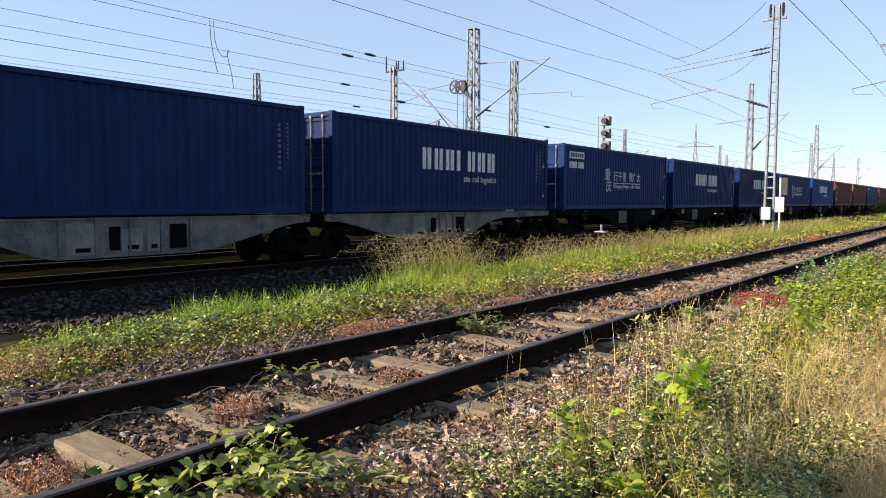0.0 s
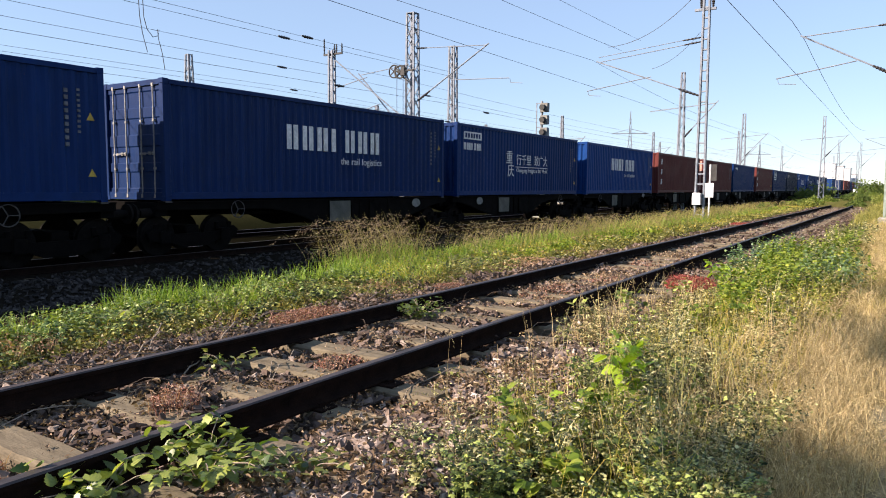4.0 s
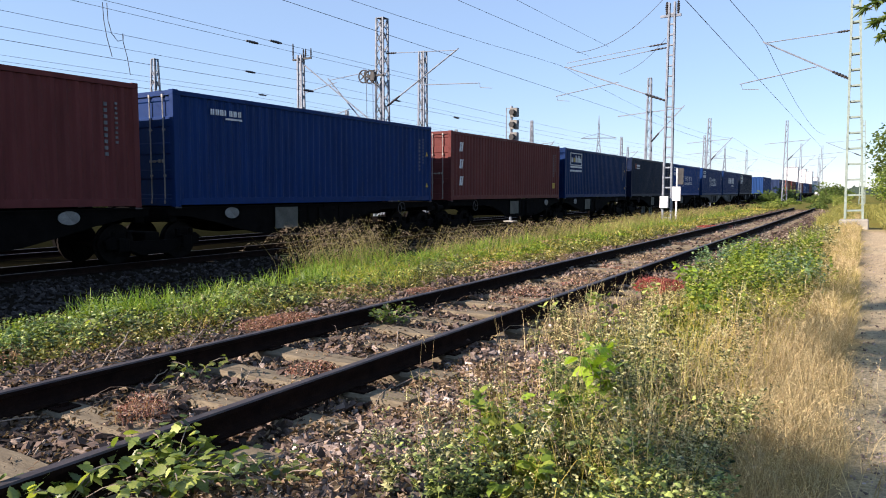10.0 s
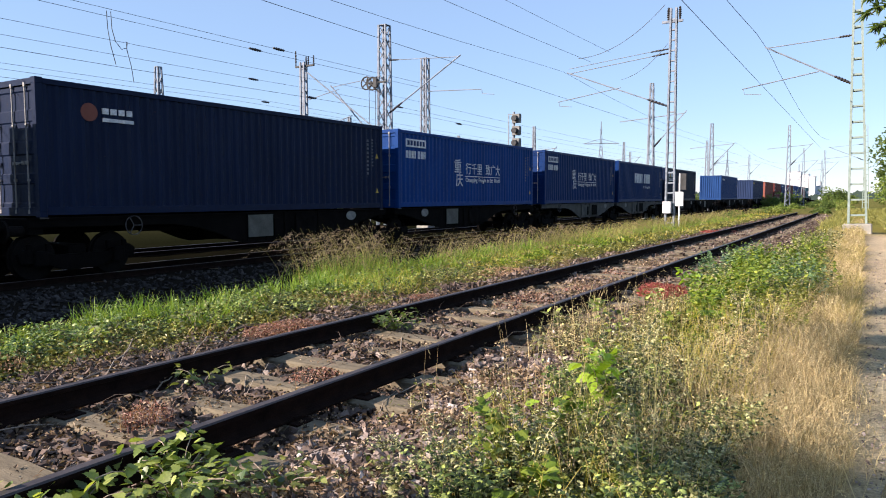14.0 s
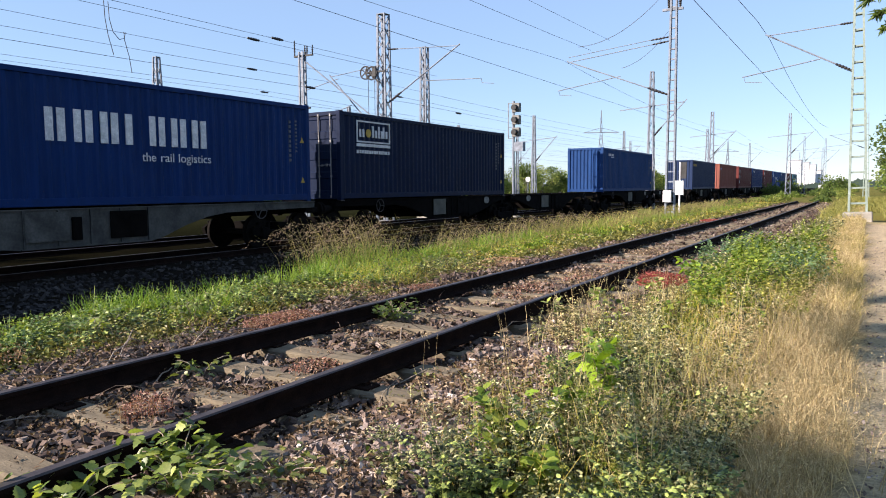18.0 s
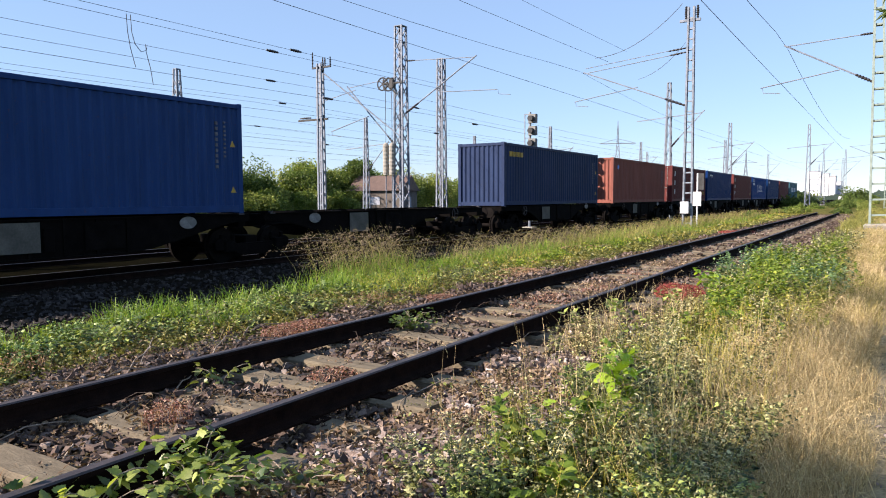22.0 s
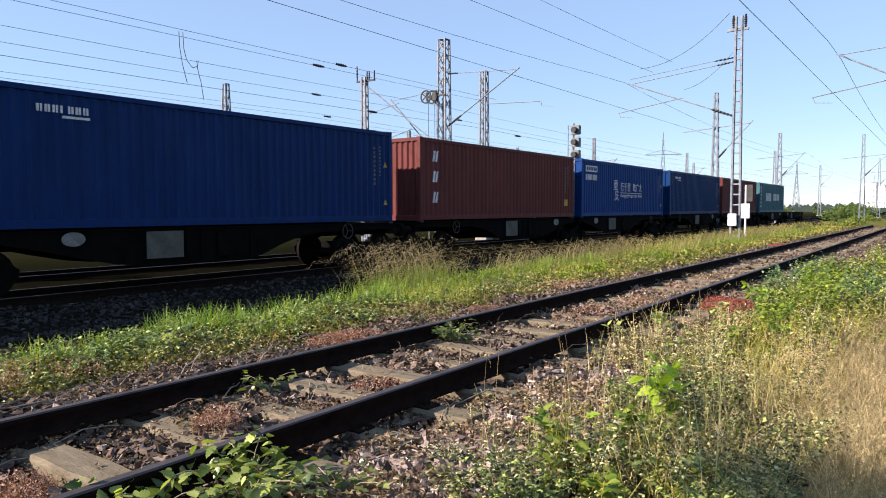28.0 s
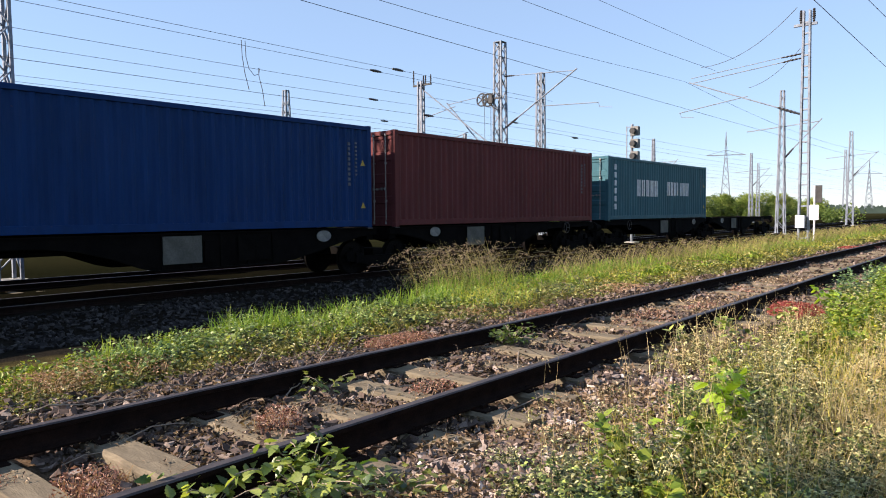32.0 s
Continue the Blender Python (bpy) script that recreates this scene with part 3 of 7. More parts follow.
def marks(c, kind):
    if kind == "Y":
        big_word(c, 3.95, 8.35, 1.42, 2.12, 7, WHITE)
        for word, y, wd in (("the", 6.3, 0.38), ("rail", 6.8, 0.4), ("logistics", 7.32, 1.03)):
            tagged(words("slogan_word", word, 0.3, y, 1.05, wd, WHITE, c), kind="stuff")
        far_marks(c)
    elif kind == "Q":
        g = Geo()
        plate(g, 0.53, 2.28, 1.92, 2.58)
        marking("badge", g, WHITE, c, "white framed badge")
        b = Geo()
        for k in range(6):
            plate(b, 0.62 + k * 0.21, 2.34, 0.76 + k * 0.21, 2.52, 0, OUT + 0.006)
        tagged(marking("badge_pattern", b, PAINT["blue"], c), kind="stuff")
        big_word(c, 0.52, 1.92, 1.86, 2.14, 7, WHITE, "small_wordmark", "small white lettering")
        words("calligraphy", "\u91cd", 0.62, 4.1, 1.46, 0.62, WHITE, c, "white brush lettering")
        words("calligraphy", "\u5e86", 0.62, 4.25, 0.9, 0.6, WHITE, c, "white brush lettering")
        words("motto", "\u884c\u5343\u91cc", 0.52, 5.1, 1.42, 1.5, WHITE, c, "white motto lettering")
        words("motto", "\u81f4\u5e7f\u5927", 0.52, 6.95, 1.42, 1.45, WHITE, c, "white motto lettering")
        u = Geo()
        plate(u, 5.08, 1.27, 8.42, 1.3)
        marking("underline", u, WHITE, c)
        for word, y, wd in (("Chongqing", 5.1, 1.06), ("Freight", 6.28, 0.72), ("to", 7.1, 0.17), ("the", 7.36, 0.3), ("World", 7.78, 0.62)):
            tagged(words("slogan_word", word, 0.26, y, 1.05, wd, WHITE, c), kind="stuff")
        far_marks(c)
    elif kind == "N":
        g = Geo()
        plate(g, 0.91, 2.6, 2.84, 2.65), plate(g, 0.91, 1.92, 2.84, 1.97)
        plate(g, 0.91, 1.97, 0.96, 2.6), plate(g, 2.79, 1.97, 2.84, 2.6)
        for k, y in enumerate((1.05, 1.78, 2.12, 2.4)):
            plate(g, y, 2.1, y + 0.1, 2.5 if k else 2.36), plate(g, y + 0.18, 2.1, y + 0.28, 2.36)
        plate(g, 0.91, 1.78, 2.84, 1.88)
        marking("framed_wordmark", g, WHITE, c, "white framed lettering with a yellow dot")
        d = Geo().tube([(OUT - 0.02, 1.56, 2.24), (OUT + 0.003, 1.56, 2.24)], 0.14, 14)
        marking("dot", d, YELLOW, c, "yellow dot")
        b = Geo()
        for k in range(14):
            plate(b, 0.9 + k * 0.138, 1.55, 1.0 + k * 0.138, 1.66)
        tagged(marking("address_marking", b, WHITE, c), kind="stuff")
        far_marks(c)
    elif kind == "s":
        big_word(c, 1.18, 2.27, 2.38, 2.53, 7, WHITE, "small_wordmark", "small white lettering")
        g = Geo()
        plate(g, 1.7, 2.28, 2.27, 2.33)
        marking("slogan_bar", g, WHITE, c)
        far_marks(c)
    elif kind == "R":
        for k in range(3):
            g = Geo()
            z = 2.08 - k * 0.72
            plate(g, 0.72, z, 0.83, z + 0.38, 0.09)
            plate(g, 0.9, z, 0.99, z + 0.38, 0.09)
            marking("block_mark", g, WHITE, c, "slanted white mark")
        far_marks(c, False)
        y = Geo()
        plate(y, 11.2, 0.55, 11.55, 0.85)
        marking("placard", y, YELLOW, c, "yellow placard")
    elif kind == "F":
        g, k = Geo(), Geo()
        plate(g, 0.75, 2.25, 1.13, 2.68)
        marking("badge", g, BLACK, c, "black square badge with yellow stripes")
        plate(k, 0.82, 2.32, 0.88, 2.46, 0.14, OUT + 0.006), plate(k, 0.98, 2.54, 1.09, 2.59, 0.01, OUT + 0.006), plate(k, 0.93, 2.43, 1.05, 2.48, 0.01, OUT + 0.006)
        tagged(marking("badge_pattern", k, YELLOW, c), kind="stuff")
        far_marks(c, False)
    elif kind == "S":
        big_word(c, 0.54, 2.01, 2.28, 2.5, 5, YELLOW, "wordmark", "faded yellow lettering")
        far_marks(c)
    elif kind == "B":
        d = Geo().tube([(OUT - 0.02, 0.99, 2.3), (OUT + 0.003, 0.99, 2.3)], 0.14, 16)
        marking("sticker", d, STICKER, c, "round blue sticker")
        far_marks(c, False)
    elif kind == "T":
        big_word(c, 2.98, 5.5, 1.13, 1.92, 5, WHITE, "wordmark", "large worn white lettering")
        big_word(c, 6.6, 9.6, 1.2, 1.9, 7, WHITE, "wordmark", "large worn white lettering")
        g = Geo()
        for k in range(6):
            plate(g, 0.66, 2.3 - k * 0.36, 0.84, 2.55 - k * 0.36)
        tagged(marking("number_marking", g, WHITE, c), kind="stuff")
        far_marks(c)
    elif kind == "D":
        g, w = Geo(), Geo()
        g.tube([(OUT - 0.02, 1.18, 2.28), (OUT + 0.003, 1.18, 2.28)], 0.2, 16)
        marking("round_badge", g, PAINT["orange"], c, "round orange badge")
        for k in range(4):
            plate(w, 1.5 + k * 0.2, 2.27, 1.65 + k * 0.2, 2.4)
        plate(w, 1.5, 2.1, 2.28, 2.18)
        tagged(marking("word_marking", w, WHITE, c), kind="stuff")
        far_marks(c)
    elif kind == "P":
        far_marks(c, False)


def container(label, colour, kind, doors):
    """A forty-foot high-cube container; its near end at y = 0, base at z = 0."""
    c = thing("shipping_container", label, "container", group="containers on the train")
    m = PAINT[colour]
    part("floor", FLOOR, m, c)
    part("roof", ROOF, m, c)
    part("side_panel", SIDE, m, c, "", pose(1.2, 0.16, 0.2))
    part("side_panel", SIDE, m, c, "", pose(-1.2, CL - 0.16, 0.2, 0, 0, 180))
    part("end_panel", END, m, c, "", pose(-1.1, CL - 0.02, 0.2, 0, 0, -90) @ Matrix.Diagonal((-1, 1, 1, 1)))
    for x in (-1.14, 1.14):
        for y in (0.081, CL - 0.081):
            part("corner_post", POST, m, c, "", pose(x, y, 0))
            for z in (0, CH - 0.118):
                part("corner_casting", CASTING, m, c, "", pose(x * (CW / 2 - 0.089) / 1.14, y, z))
        part("top_rail", TOPRAIL, m, c, "", pose(x * 1.185 / 1.14, 0, 0))
        part("bottom_rail", LOWRAIL, m, c, "", pose(x * 1.185 / 1.14, 0, 0))
    for y, r in ((0.06, 0), (CL - 0.06, 180)):
        part("header", HEADER, m, c, "", pose(0, y, 0, 0, 0, r))
        part("door_sill", SILL, m, c, "", pose(0, y, 0, 0, 0, r))
    if doors:
        for x in (-1.1, 0.0):
            d = part("door", DOOR, PAINT["pink"] if kind == "F" else m, c, "chalky faded pink door, lightened for direct sun" if kind == "F" else "", pose(x, 0.05, 0.18))
            for k, dx in enumerate((0.3, 0.8)):
                part("lock_rod", LOCKROD, ROD, d, "galvanised lock rod", pose(dx, 0, -0.18))
                part("door_handle", HANDLE, ROD, d, "", pose(dx - (0.0 if k == 0 else 0.36), 0, 0.95))
    else:
        part("end_panel", END, m, c, "", pose(-1.1, 0.03, 0.2, 0, 0, -90) @ Matrix.Diagonal((1, -1, 1, 1)) @ Matrix.Translation((0, -2.2, 0)))
    marks(c, kind)
    return c


NAMES = {"navy": "navy blue", "blue": "deep blue", "bright": "bright blue", "dark": "dark navy", "faded": "faded blue", "greyblue": "grey-blue", "steel": "steel blue", "teal": "teal", "maroon": "maroon", "brown": "brown", "orange": "red-oxide"}
SAYS = {"Y": "with large white lettering", "Q": "with white motto lettering and badge", "N": "with white framed lettering", "s": "with small white lettering", "R": "with three upright white marks", "F": "with small square badge", "S": "with faded yellow lettering", "B": "with round blue sticker", "T": "with worn white lettering", "D": "with round orange badge", "P": "with plain sides"}
# place along the train, colour, markings, doors towards the rear
LOADS = [
    (0.76, "navy", "P", 0), (13.96, "navy", "Y", 1), (27.6, "blue", "Q", 1), (40.9, "blue", "Y", 0), (54.55, "navy", "Y", 1),
    (67.7, "blue", "Q", 0), (81.3, "bright", "Y", 0), (94.93, "brown", "R", 0), (108.51, "maroon", "F", 1), (121.67, "blue", "s", 1),
    (135.42, "brown", "R", 1), (148.52, "navy", "N", 1), (162.11, "dark", "D", 1), (175.28, "bright", "Q", 1), (189.06, "blue", "Q", 1),
    (202.23, "blue", "Y", 0), (215.89, "dark", "N", 1), (242.75, "faded", "s", 0), (270.31, "greyblue", "S", 0), (285.37, "orange", "B", 0),
    (299.85, "brown", "R", 1), (313.06, "blue", "s", 0), (326.76, "brown", "R", 0), (339.88, "bright", "Q", 1), (353.5, "steel", "s", 0),
    (366.67, "maroon", "P", 1), (380.39, "teal", "T", 1)]
MOVING = []
for u, colour, kind, doors in LOADS:
    c = container(f"{NAMES[colour]} corrugated steel container {SAYS[kind]}", colour, kind, doors)
    MOVING.append((c, u, DECK))


# ---- wagons ----
def sill_mesh(prof, belly):
    """Side sill of one 40 ft wagon frame, y from 0 to 12.6: deep in the belly, arched up over the bogies."""
    g = Geo().extrude([(12.6, 0.0), (0.0, 0.0)] + prof, "x", -0.05, 0.05)
    low = min(z for y, z in prof)
    g.box(-0.09, 0, -0.03, 0.09, 12.6, 0.0).box(-0.08, belly[0], low, 0.08, belly[1], low + 0.03)
    n = 4
    for k in range(n + 1):
        y = belly[0] + 0.05 + (belly[1] - belly[0] - 0.15) * k / n
        g.box(0.05, y, low + 0.03, 0.085, y + 0.05, -0.03)
    return g.mesh("side_sill")


ARCHED = [(0.0, -0.2), (0.6, -0.24), (1.4, -0.4), (2.2, -0.6), (3.0, -0.77), (3.6, -0.84), (6.7, -0.84), (7.05, -0.76), (7.7, -0.52), (8.4, -0.33), (9.1, -0.24), (12.6, -0.2)]
SILL_REAR = sill_mesh(ARCHED, (3.6, 6.7))
SILL_FRONT = sill_mesh([(12.6 - y, z) for y, z in reversed(ARCHED)], (5.9, 9.0))
SILL_SINGLE = sill_mesh([(0.0, -0.2), (2.5, -0.23), (3.2, -0.38), (3.9, -0.66), (4.3, -0.82), (8.3, -0.82), (8.7, -0.66), (9.4, -0.38), (10.1, -0.23), (12.6, -0.2)], (4.3, 8.3))
CROSS = Geo().box(-1.1, -0.12, -0.35, 1.1, 0.12, -0.02, 0.01).mesh("cross_beam")
CENTRE = Geo().box(-0.3, 0.1, -0.4, 0.3, 12.5, -0.05, 0.01).mesh("centre_sill")
UNDER = Geo().box(-0.75, 0.2, -0.78, 0.5, 2.9, -0.3, 0.02).mesh("underfloor_gear")
TANK = Geo().tube([(0.78, 0.3, -0.58), (0.78, 1.7, -0.58)], 0.18, 12).mesh("air_tank")
PIPE = Geo().tube([(0.7, -3.0, -0.36), (0.7, 6.0, -0.36)], 0.05, 8).mesh("brake_pipe")
GEARBOX = Geo().box(0.5, 2.0, -0.8, 0.95, 2.8, -0.35, 0.02).mesh("brake_box")
BOARDM = Geo().box(0.0, 0, -0.62, 0.02, 0.95, 0.0).mesh("data_board")
OVAL = Geo().extrude([(0.25 * math.cos(k * math.pi / 10), 0.15 * math.sin(k * math.pi / 10)) for k in range(20)], "x", 0.0, 0.015).mesh("oval_plate")
SPIGOT = Geo().box(-0.1, -0.09, 0.0, 0.1, 0.09, 0.03).box(-0.05, -0.04, 0.03, 0.05, 0.04, 0.07).mesh("spigot")
BUFFER = Geo().tube([(0, 0, 0), (0, -0.3, 0)], 0.11, 12).tube([(0, -0.3, 0), (0, -0.6, 0)], 0.08, 12).tube([(0, -0.57, 0), (0, -0.62, 0)], 0.23, 16).mesh("buffer")
COUPLER = Geo().box(-0.06, -0.5, -0.08, 0.06, 0, 0.08).tube([(0, -0.5, 0), (0, -0.6, -0.2), (0, -0.55, -0.35)], 0.03, 8).mesh("coupling_hook")
WHEELSET = Geo().tube([(-1.0, 0, 0), (1.0, 0, 0)], 0.08, 10)
for sx in (-1, 1):
    WHEELSET.tube([(sx * 0.68, 0, 0), (sx * 0.715, 0, 0), (sx * 0.72, 0, 0), (sx * 0.82, 0, 0)], [0.505, 0.505, 0.475, 0.465], 24)
    WHEELSET.box(sx * 0.83 - 0.01, -0.3, -0.04, sx * 0.83 + 0.01, 0.3, 0.04)
WHEELSET = WHEELSET.mesh("wheelset")
BOGIE = Geo()
for sx in (-1.0, 1.0):
    BOGIE.extrude([(-1.35, 0.1), (-1.2, 0.2), (-0.6, 0.05), (0.6, 0.05), (1.2, 0.2), (1.35, 0.1), (1.3, -0.1), (0.8, -0.12), (0.4, -0.28), (-0.4, -0.28), (-0.8, -0.12), (-1.3, -0.1)], "x", sx - 0.06, sx + 0.06)
    for y in (-0.9, 0.9):
        BOGIE.box(sx - 0.13, y - 0.14, -0.16, sx + 0.13, y + 0.14, 0.14, 0.02)
        for dy in (-0.2, 0.2):
            BOGIE.tube([(sx, y + dy, 0.12), (sx, y + dy, 0.3)], 0.06, 8)
BOGIE.box(-0.95, -0.2, 0.0, 0.95, 0.2, 0.25, 0.02)
BOGIE = BOGIE.mesh("bogie_frame")
BRAKEWHEEL = Geo().tube([(0.03, 0.22 * math.cos(k * math.pi / 10), 0.22 * math.sin(k * math.pi / 10)) for k in range(21)], 0.014, 6)
for k in range(3):
    a = 2 * math.pi * k / 3
    BRAKEWHEEL.bar((0.03, 0, 0), (0.03, 0.22 * math.cos(a), 0.22 * math.sin(a)), 0.02)
BRAKEWHEEL = BRAKEWHEEL.mesh("brake_wheel")
TURNING = []


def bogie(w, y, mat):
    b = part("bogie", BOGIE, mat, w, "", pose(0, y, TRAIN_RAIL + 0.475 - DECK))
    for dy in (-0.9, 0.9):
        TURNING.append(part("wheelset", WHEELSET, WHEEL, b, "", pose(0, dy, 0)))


def wagon(starts, grey=False):
    """A container wagon whose frames begin at the given places; joined frames share a bogie."""
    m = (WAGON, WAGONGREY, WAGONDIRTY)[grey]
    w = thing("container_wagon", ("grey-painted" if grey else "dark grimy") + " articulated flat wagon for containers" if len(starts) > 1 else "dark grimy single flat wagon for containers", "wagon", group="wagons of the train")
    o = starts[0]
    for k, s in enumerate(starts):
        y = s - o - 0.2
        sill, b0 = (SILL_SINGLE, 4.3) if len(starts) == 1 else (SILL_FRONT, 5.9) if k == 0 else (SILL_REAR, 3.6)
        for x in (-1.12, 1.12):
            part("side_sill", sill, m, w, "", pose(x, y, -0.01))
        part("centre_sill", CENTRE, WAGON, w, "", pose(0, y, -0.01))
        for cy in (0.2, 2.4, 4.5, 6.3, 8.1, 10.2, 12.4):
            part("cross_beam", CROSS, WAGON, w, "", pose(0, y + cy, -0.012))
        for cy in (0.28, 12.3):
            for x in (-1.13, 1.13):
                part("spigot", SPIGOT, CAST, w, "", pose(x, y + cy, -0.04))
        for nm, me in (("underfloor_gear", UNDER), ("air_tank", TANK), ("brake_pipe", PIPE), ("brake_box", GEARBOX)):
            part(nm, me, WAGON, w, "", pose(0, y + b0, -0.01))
        if grey == 1:
            for by, bw, bz, bh in ((0.2, 0.62, -0.78, 0.66), (1.35, 0.5, -0.76, 0.5), (1.95, 0.3, -0.76, 0.62)):
                pl = part("data_plate", Geo().box(0, 0, 0, 0.02, bw, bh, 0.004), PALEPLATE, w, "pale lettered plate", pose(1.165, y + b0 + by, bz))
                part("slot", Geo().box(0.02, bw * 0.3, 0.06, 0.024, bw * 0.8, 0.15), WAGON, pl)
        else:
            part("data_board", BOARDM, (BOARD, WAGONGREY, WAGONDIRTY)[grey], w, "pale data board", pose(1.202, y + b0 + 0.08, -0.08))
            part("oval_plate", OVAL, PALEPLATE, w, "pale oval plate", pose(1.18, y + (2.05 if k else 10.6), -0.2 if len(starts) > 1 else -0.12))
            part("data_board", BOARDM, WAGON, w, "", pose(1.202, y + b0 + 2.0, -0.1))
        for by, bw, bz, bh in ((1.1, 0.22, -0.7, 0.5), (2.5, 0.4, -0.72, 0.55)):
            part("equipment_box", Geo().box(0, 0, 0, 0.06, bw, bh, 0.01), WAGON, w, "", pose(1.165, y + b0 + by, bz))
        part("brake_wheel", BRAKEWHEEL, CAST, w, "", pose(1.17, y + 2.4 if k == 0 else y + 10.3, -0.24))
    length = starts[-1] - o + 12.2
    for s, y in ((1, -0.2), (-1, length + 0.2)):
        for x in (-0.875, 0.875):
            part("buffer", BUFFER, WHEEL, w, "", pose(x, y, TRAIN_RAIL + 1.05 - DECK, 0, 0, 0 if s > 0 else 180))
        part("coupling_hook", COUPLER, WHEEL, w, "", pose(0, y, TRAIN_RAIL + 1.0 - DECK, 0, 0, 0 if s > 0 else 180))
        part("end_beam", CROSS, WAGON, w, "", pose(0, y + s * 0.12, -0.01))
    bogie(w, 0.95, WAGON)
    for a in starts[1:]:
        bogie(w, a - o - 0.5, WAGON)
    bogie(w, length - 0.95, WAGON)
    MOVING.append((w, o, DECK))


for starts, grey in [((0.76, 13.96), 1), ((27.6, 40.9), 0), ((54.55, 67.7), 0), ((81.3,), 0), ((94.93,), 0), ((108.51, 121.67), 0), ((135.42, 148.52), 0), ((162.11, 175.28), 0), ((189.06, 202.23), 2), ((215.89, 229.09), 0), ((242.75, 255.92), 0), ((270.31,), 0), ((285.37,), 0), ((299.85, 313.06), 0), ((326.76, 339.88), 0), ((353.5, 366.67), 0), ((380.39, 393.6), 0)]:
    wagon(starts, grey)


# ---- masts, wires, signals ----
def leg_bar(p, q, w):
    return Geo().bar(p, q, w)


def lattice_mast(label, x, y, h, w0, w1, mat=None, z0=-0.45, turn=0.0, step=0.62, fine=False):
    """A four-legged tapered lattice mast on a concrete foot."""
    mat = mat or GALV
    m = thing("catenary_mast", label, "mast", pose(x, y, z0, 0, 0, turn), "catenary masts")
    part("footing", Geo().box(-w0 * 0.9, -w0 * 0.9, -0.3, w0 * 0.9, w0 * 0.9, 0.14, 0.03), CONCRETE, m, "concrete footing")
    for sx in (-1, 1):
        for sy in (-1, 1):
            part("leg", leg_bar((sx * w0 / 2, sy * w0 / 2, 0.1), (sx * w1 / 2, sy * w1 / 2, h), 0.09), mat, m)
    half = lambda z: (w0 + (w1 - w0) * z / h) / 2
    g = Geo()
    z, k = 0.4, 0
    wide = 0.065 + 0.03 * (step > 0.8)
    while z + step < h:
        a, b = half(z), half(z + step)
        s = 1 if k % 2 else -1
        for g_ in (1, -1):
            for p, q in (((-s * a, g_ * a, z), (s * b, g_ * b, z + step)), ((g_ * a, s * a, z), (g_ * b, -s * b, z + step))):
                if y < 40:
                    part("brace", Geo().bar(p, q, wide, 0.03), mat, m)
                else:
                    g.bar(p, q, wide, 0.03)
        z += step
        k += 1
    if g.v:
        tagged(part("bracing", g, mat, m), kind="stuff")
    part("cap", Geo().box(-w1 / 2 - 0.03, -w1 / 2 - 0.03, h - 0.03, w1 / 2 + 0.03, w1 / 2 + 0.03, h), mat, m)
    return m


def ladder_mast(label, x, y, h, w0, w1, mat, z0, step=0.55, depth=0.14, lean=0.0):
    """Two tapering channels with rungs between, on a concrete block."""
    m = thing("catenary_mast", label, "mast", pose(x, y, z0, 0, lean, 0), "catenary masts")
    for s in (-1, 1):
        for dy in (-depth / 2, depth / 2):
            part("leg", leg_bar((s * w0 / 2, dy, 0.0), (s * w1 / 2, dy, h), 0.085), mat, m)
    z, k = 0.35, 0
    while z < h - 0.15:
        w = w0 + (w1 - w0) * z / h
        part("rung", Geo().box(-w / 2, -depth / 2, -0.035, w / 2, depth / 2, 0.035), mat, m, "", pose(0, 0, z))
        z += step
        k += 1
    return m


def insulator(parent, p, q, r=0.055, n=5):
    """A ribbed porcelain insulator from p to q."""
    p, q = Vector(p), Vector(q)
    pts, rad = [], []
    for k in range(n * 2 + 1):
        pts.append(p.lerp(q, k / (n * 2)))
        rad.append((r if k % 2 else r * 0.62) * (0.55 + 0.45 * math.sin(math.pi * (k + 1) / (n * 2 + 2))))
    return part("insulator", Geo().tube(pts, rad, 8), INSUL, parent, "dark ribbed insulator")


def tube_part(parent, name, pts, r, mat=None, label=""):
    return part(name, Geo().tube(pts, r, 6), mat or GALV, parent, label)


def cantilever(m, root_top, root_low, tip, reg0, reg1, sign=-1):
    """Bracket of tubes in the mast's own space, all in the plane across the track."""
    P = lambda a: Vector((a[0], 0.0, a[1]))
    rt, rl, tp, r0, r1 = map(P, (root_top, root_low, tip, reg0, reg1))
    insulator(m, rt, rt.lerp(tp, 0.16))
    tube_part(m, "top_tie", [rt.lerp(tp, 0.14), tp], 0.022)
    insulator(m, rl, rl.lerp(tp, 0.2), 0.075, 6)
    tube_part(m, "bracket_tube", [rl.lerp(tp, 0.18), tp + (tp - rl) * 0.03], 0.035)
    tube_part(m, "registration_tube", [r0, r1], 0.025)
    tube_part(m, "steady_arm", [r1 + Vector((0.05, 0, 0)), r1 + Vector((0.1, 0, -0.22)), r1 + Vector((0.75, 0, -0.3))], 0.016)


# mast beside the siding, ladder type
mC = ladder_mast("tall slender galvanised ladder mast standing in grass", -8.42, 36.4, 10.9, 0.42, 0.26, GALV, -0.2, 0.5)
part("footing", Geo().box(-0.4, -0.4, -0.4, 0.4, 0.4, 0.2, 0.03), CONCRETE, mC, "pale concrete footing")
cantilever(mC, (-0.2, 8.75), (-0.2, 6.15), (-5.35, 8.2), (-2.6, 7.25), (-6.0, 6.75))
insulator(mC, (-0.2, 0, 8.95), (-1.1, 0, 8.88))
tube_part(mC, "top_tie", [(-1.0, 0, 8.9), (-5.4, 0, 8.45)], 0.018)
part("cross_arm", Geo().box(-0.55, -0.06, 10.2, 0.45, 0.06, 10.32, 0.01), GALV, mC)
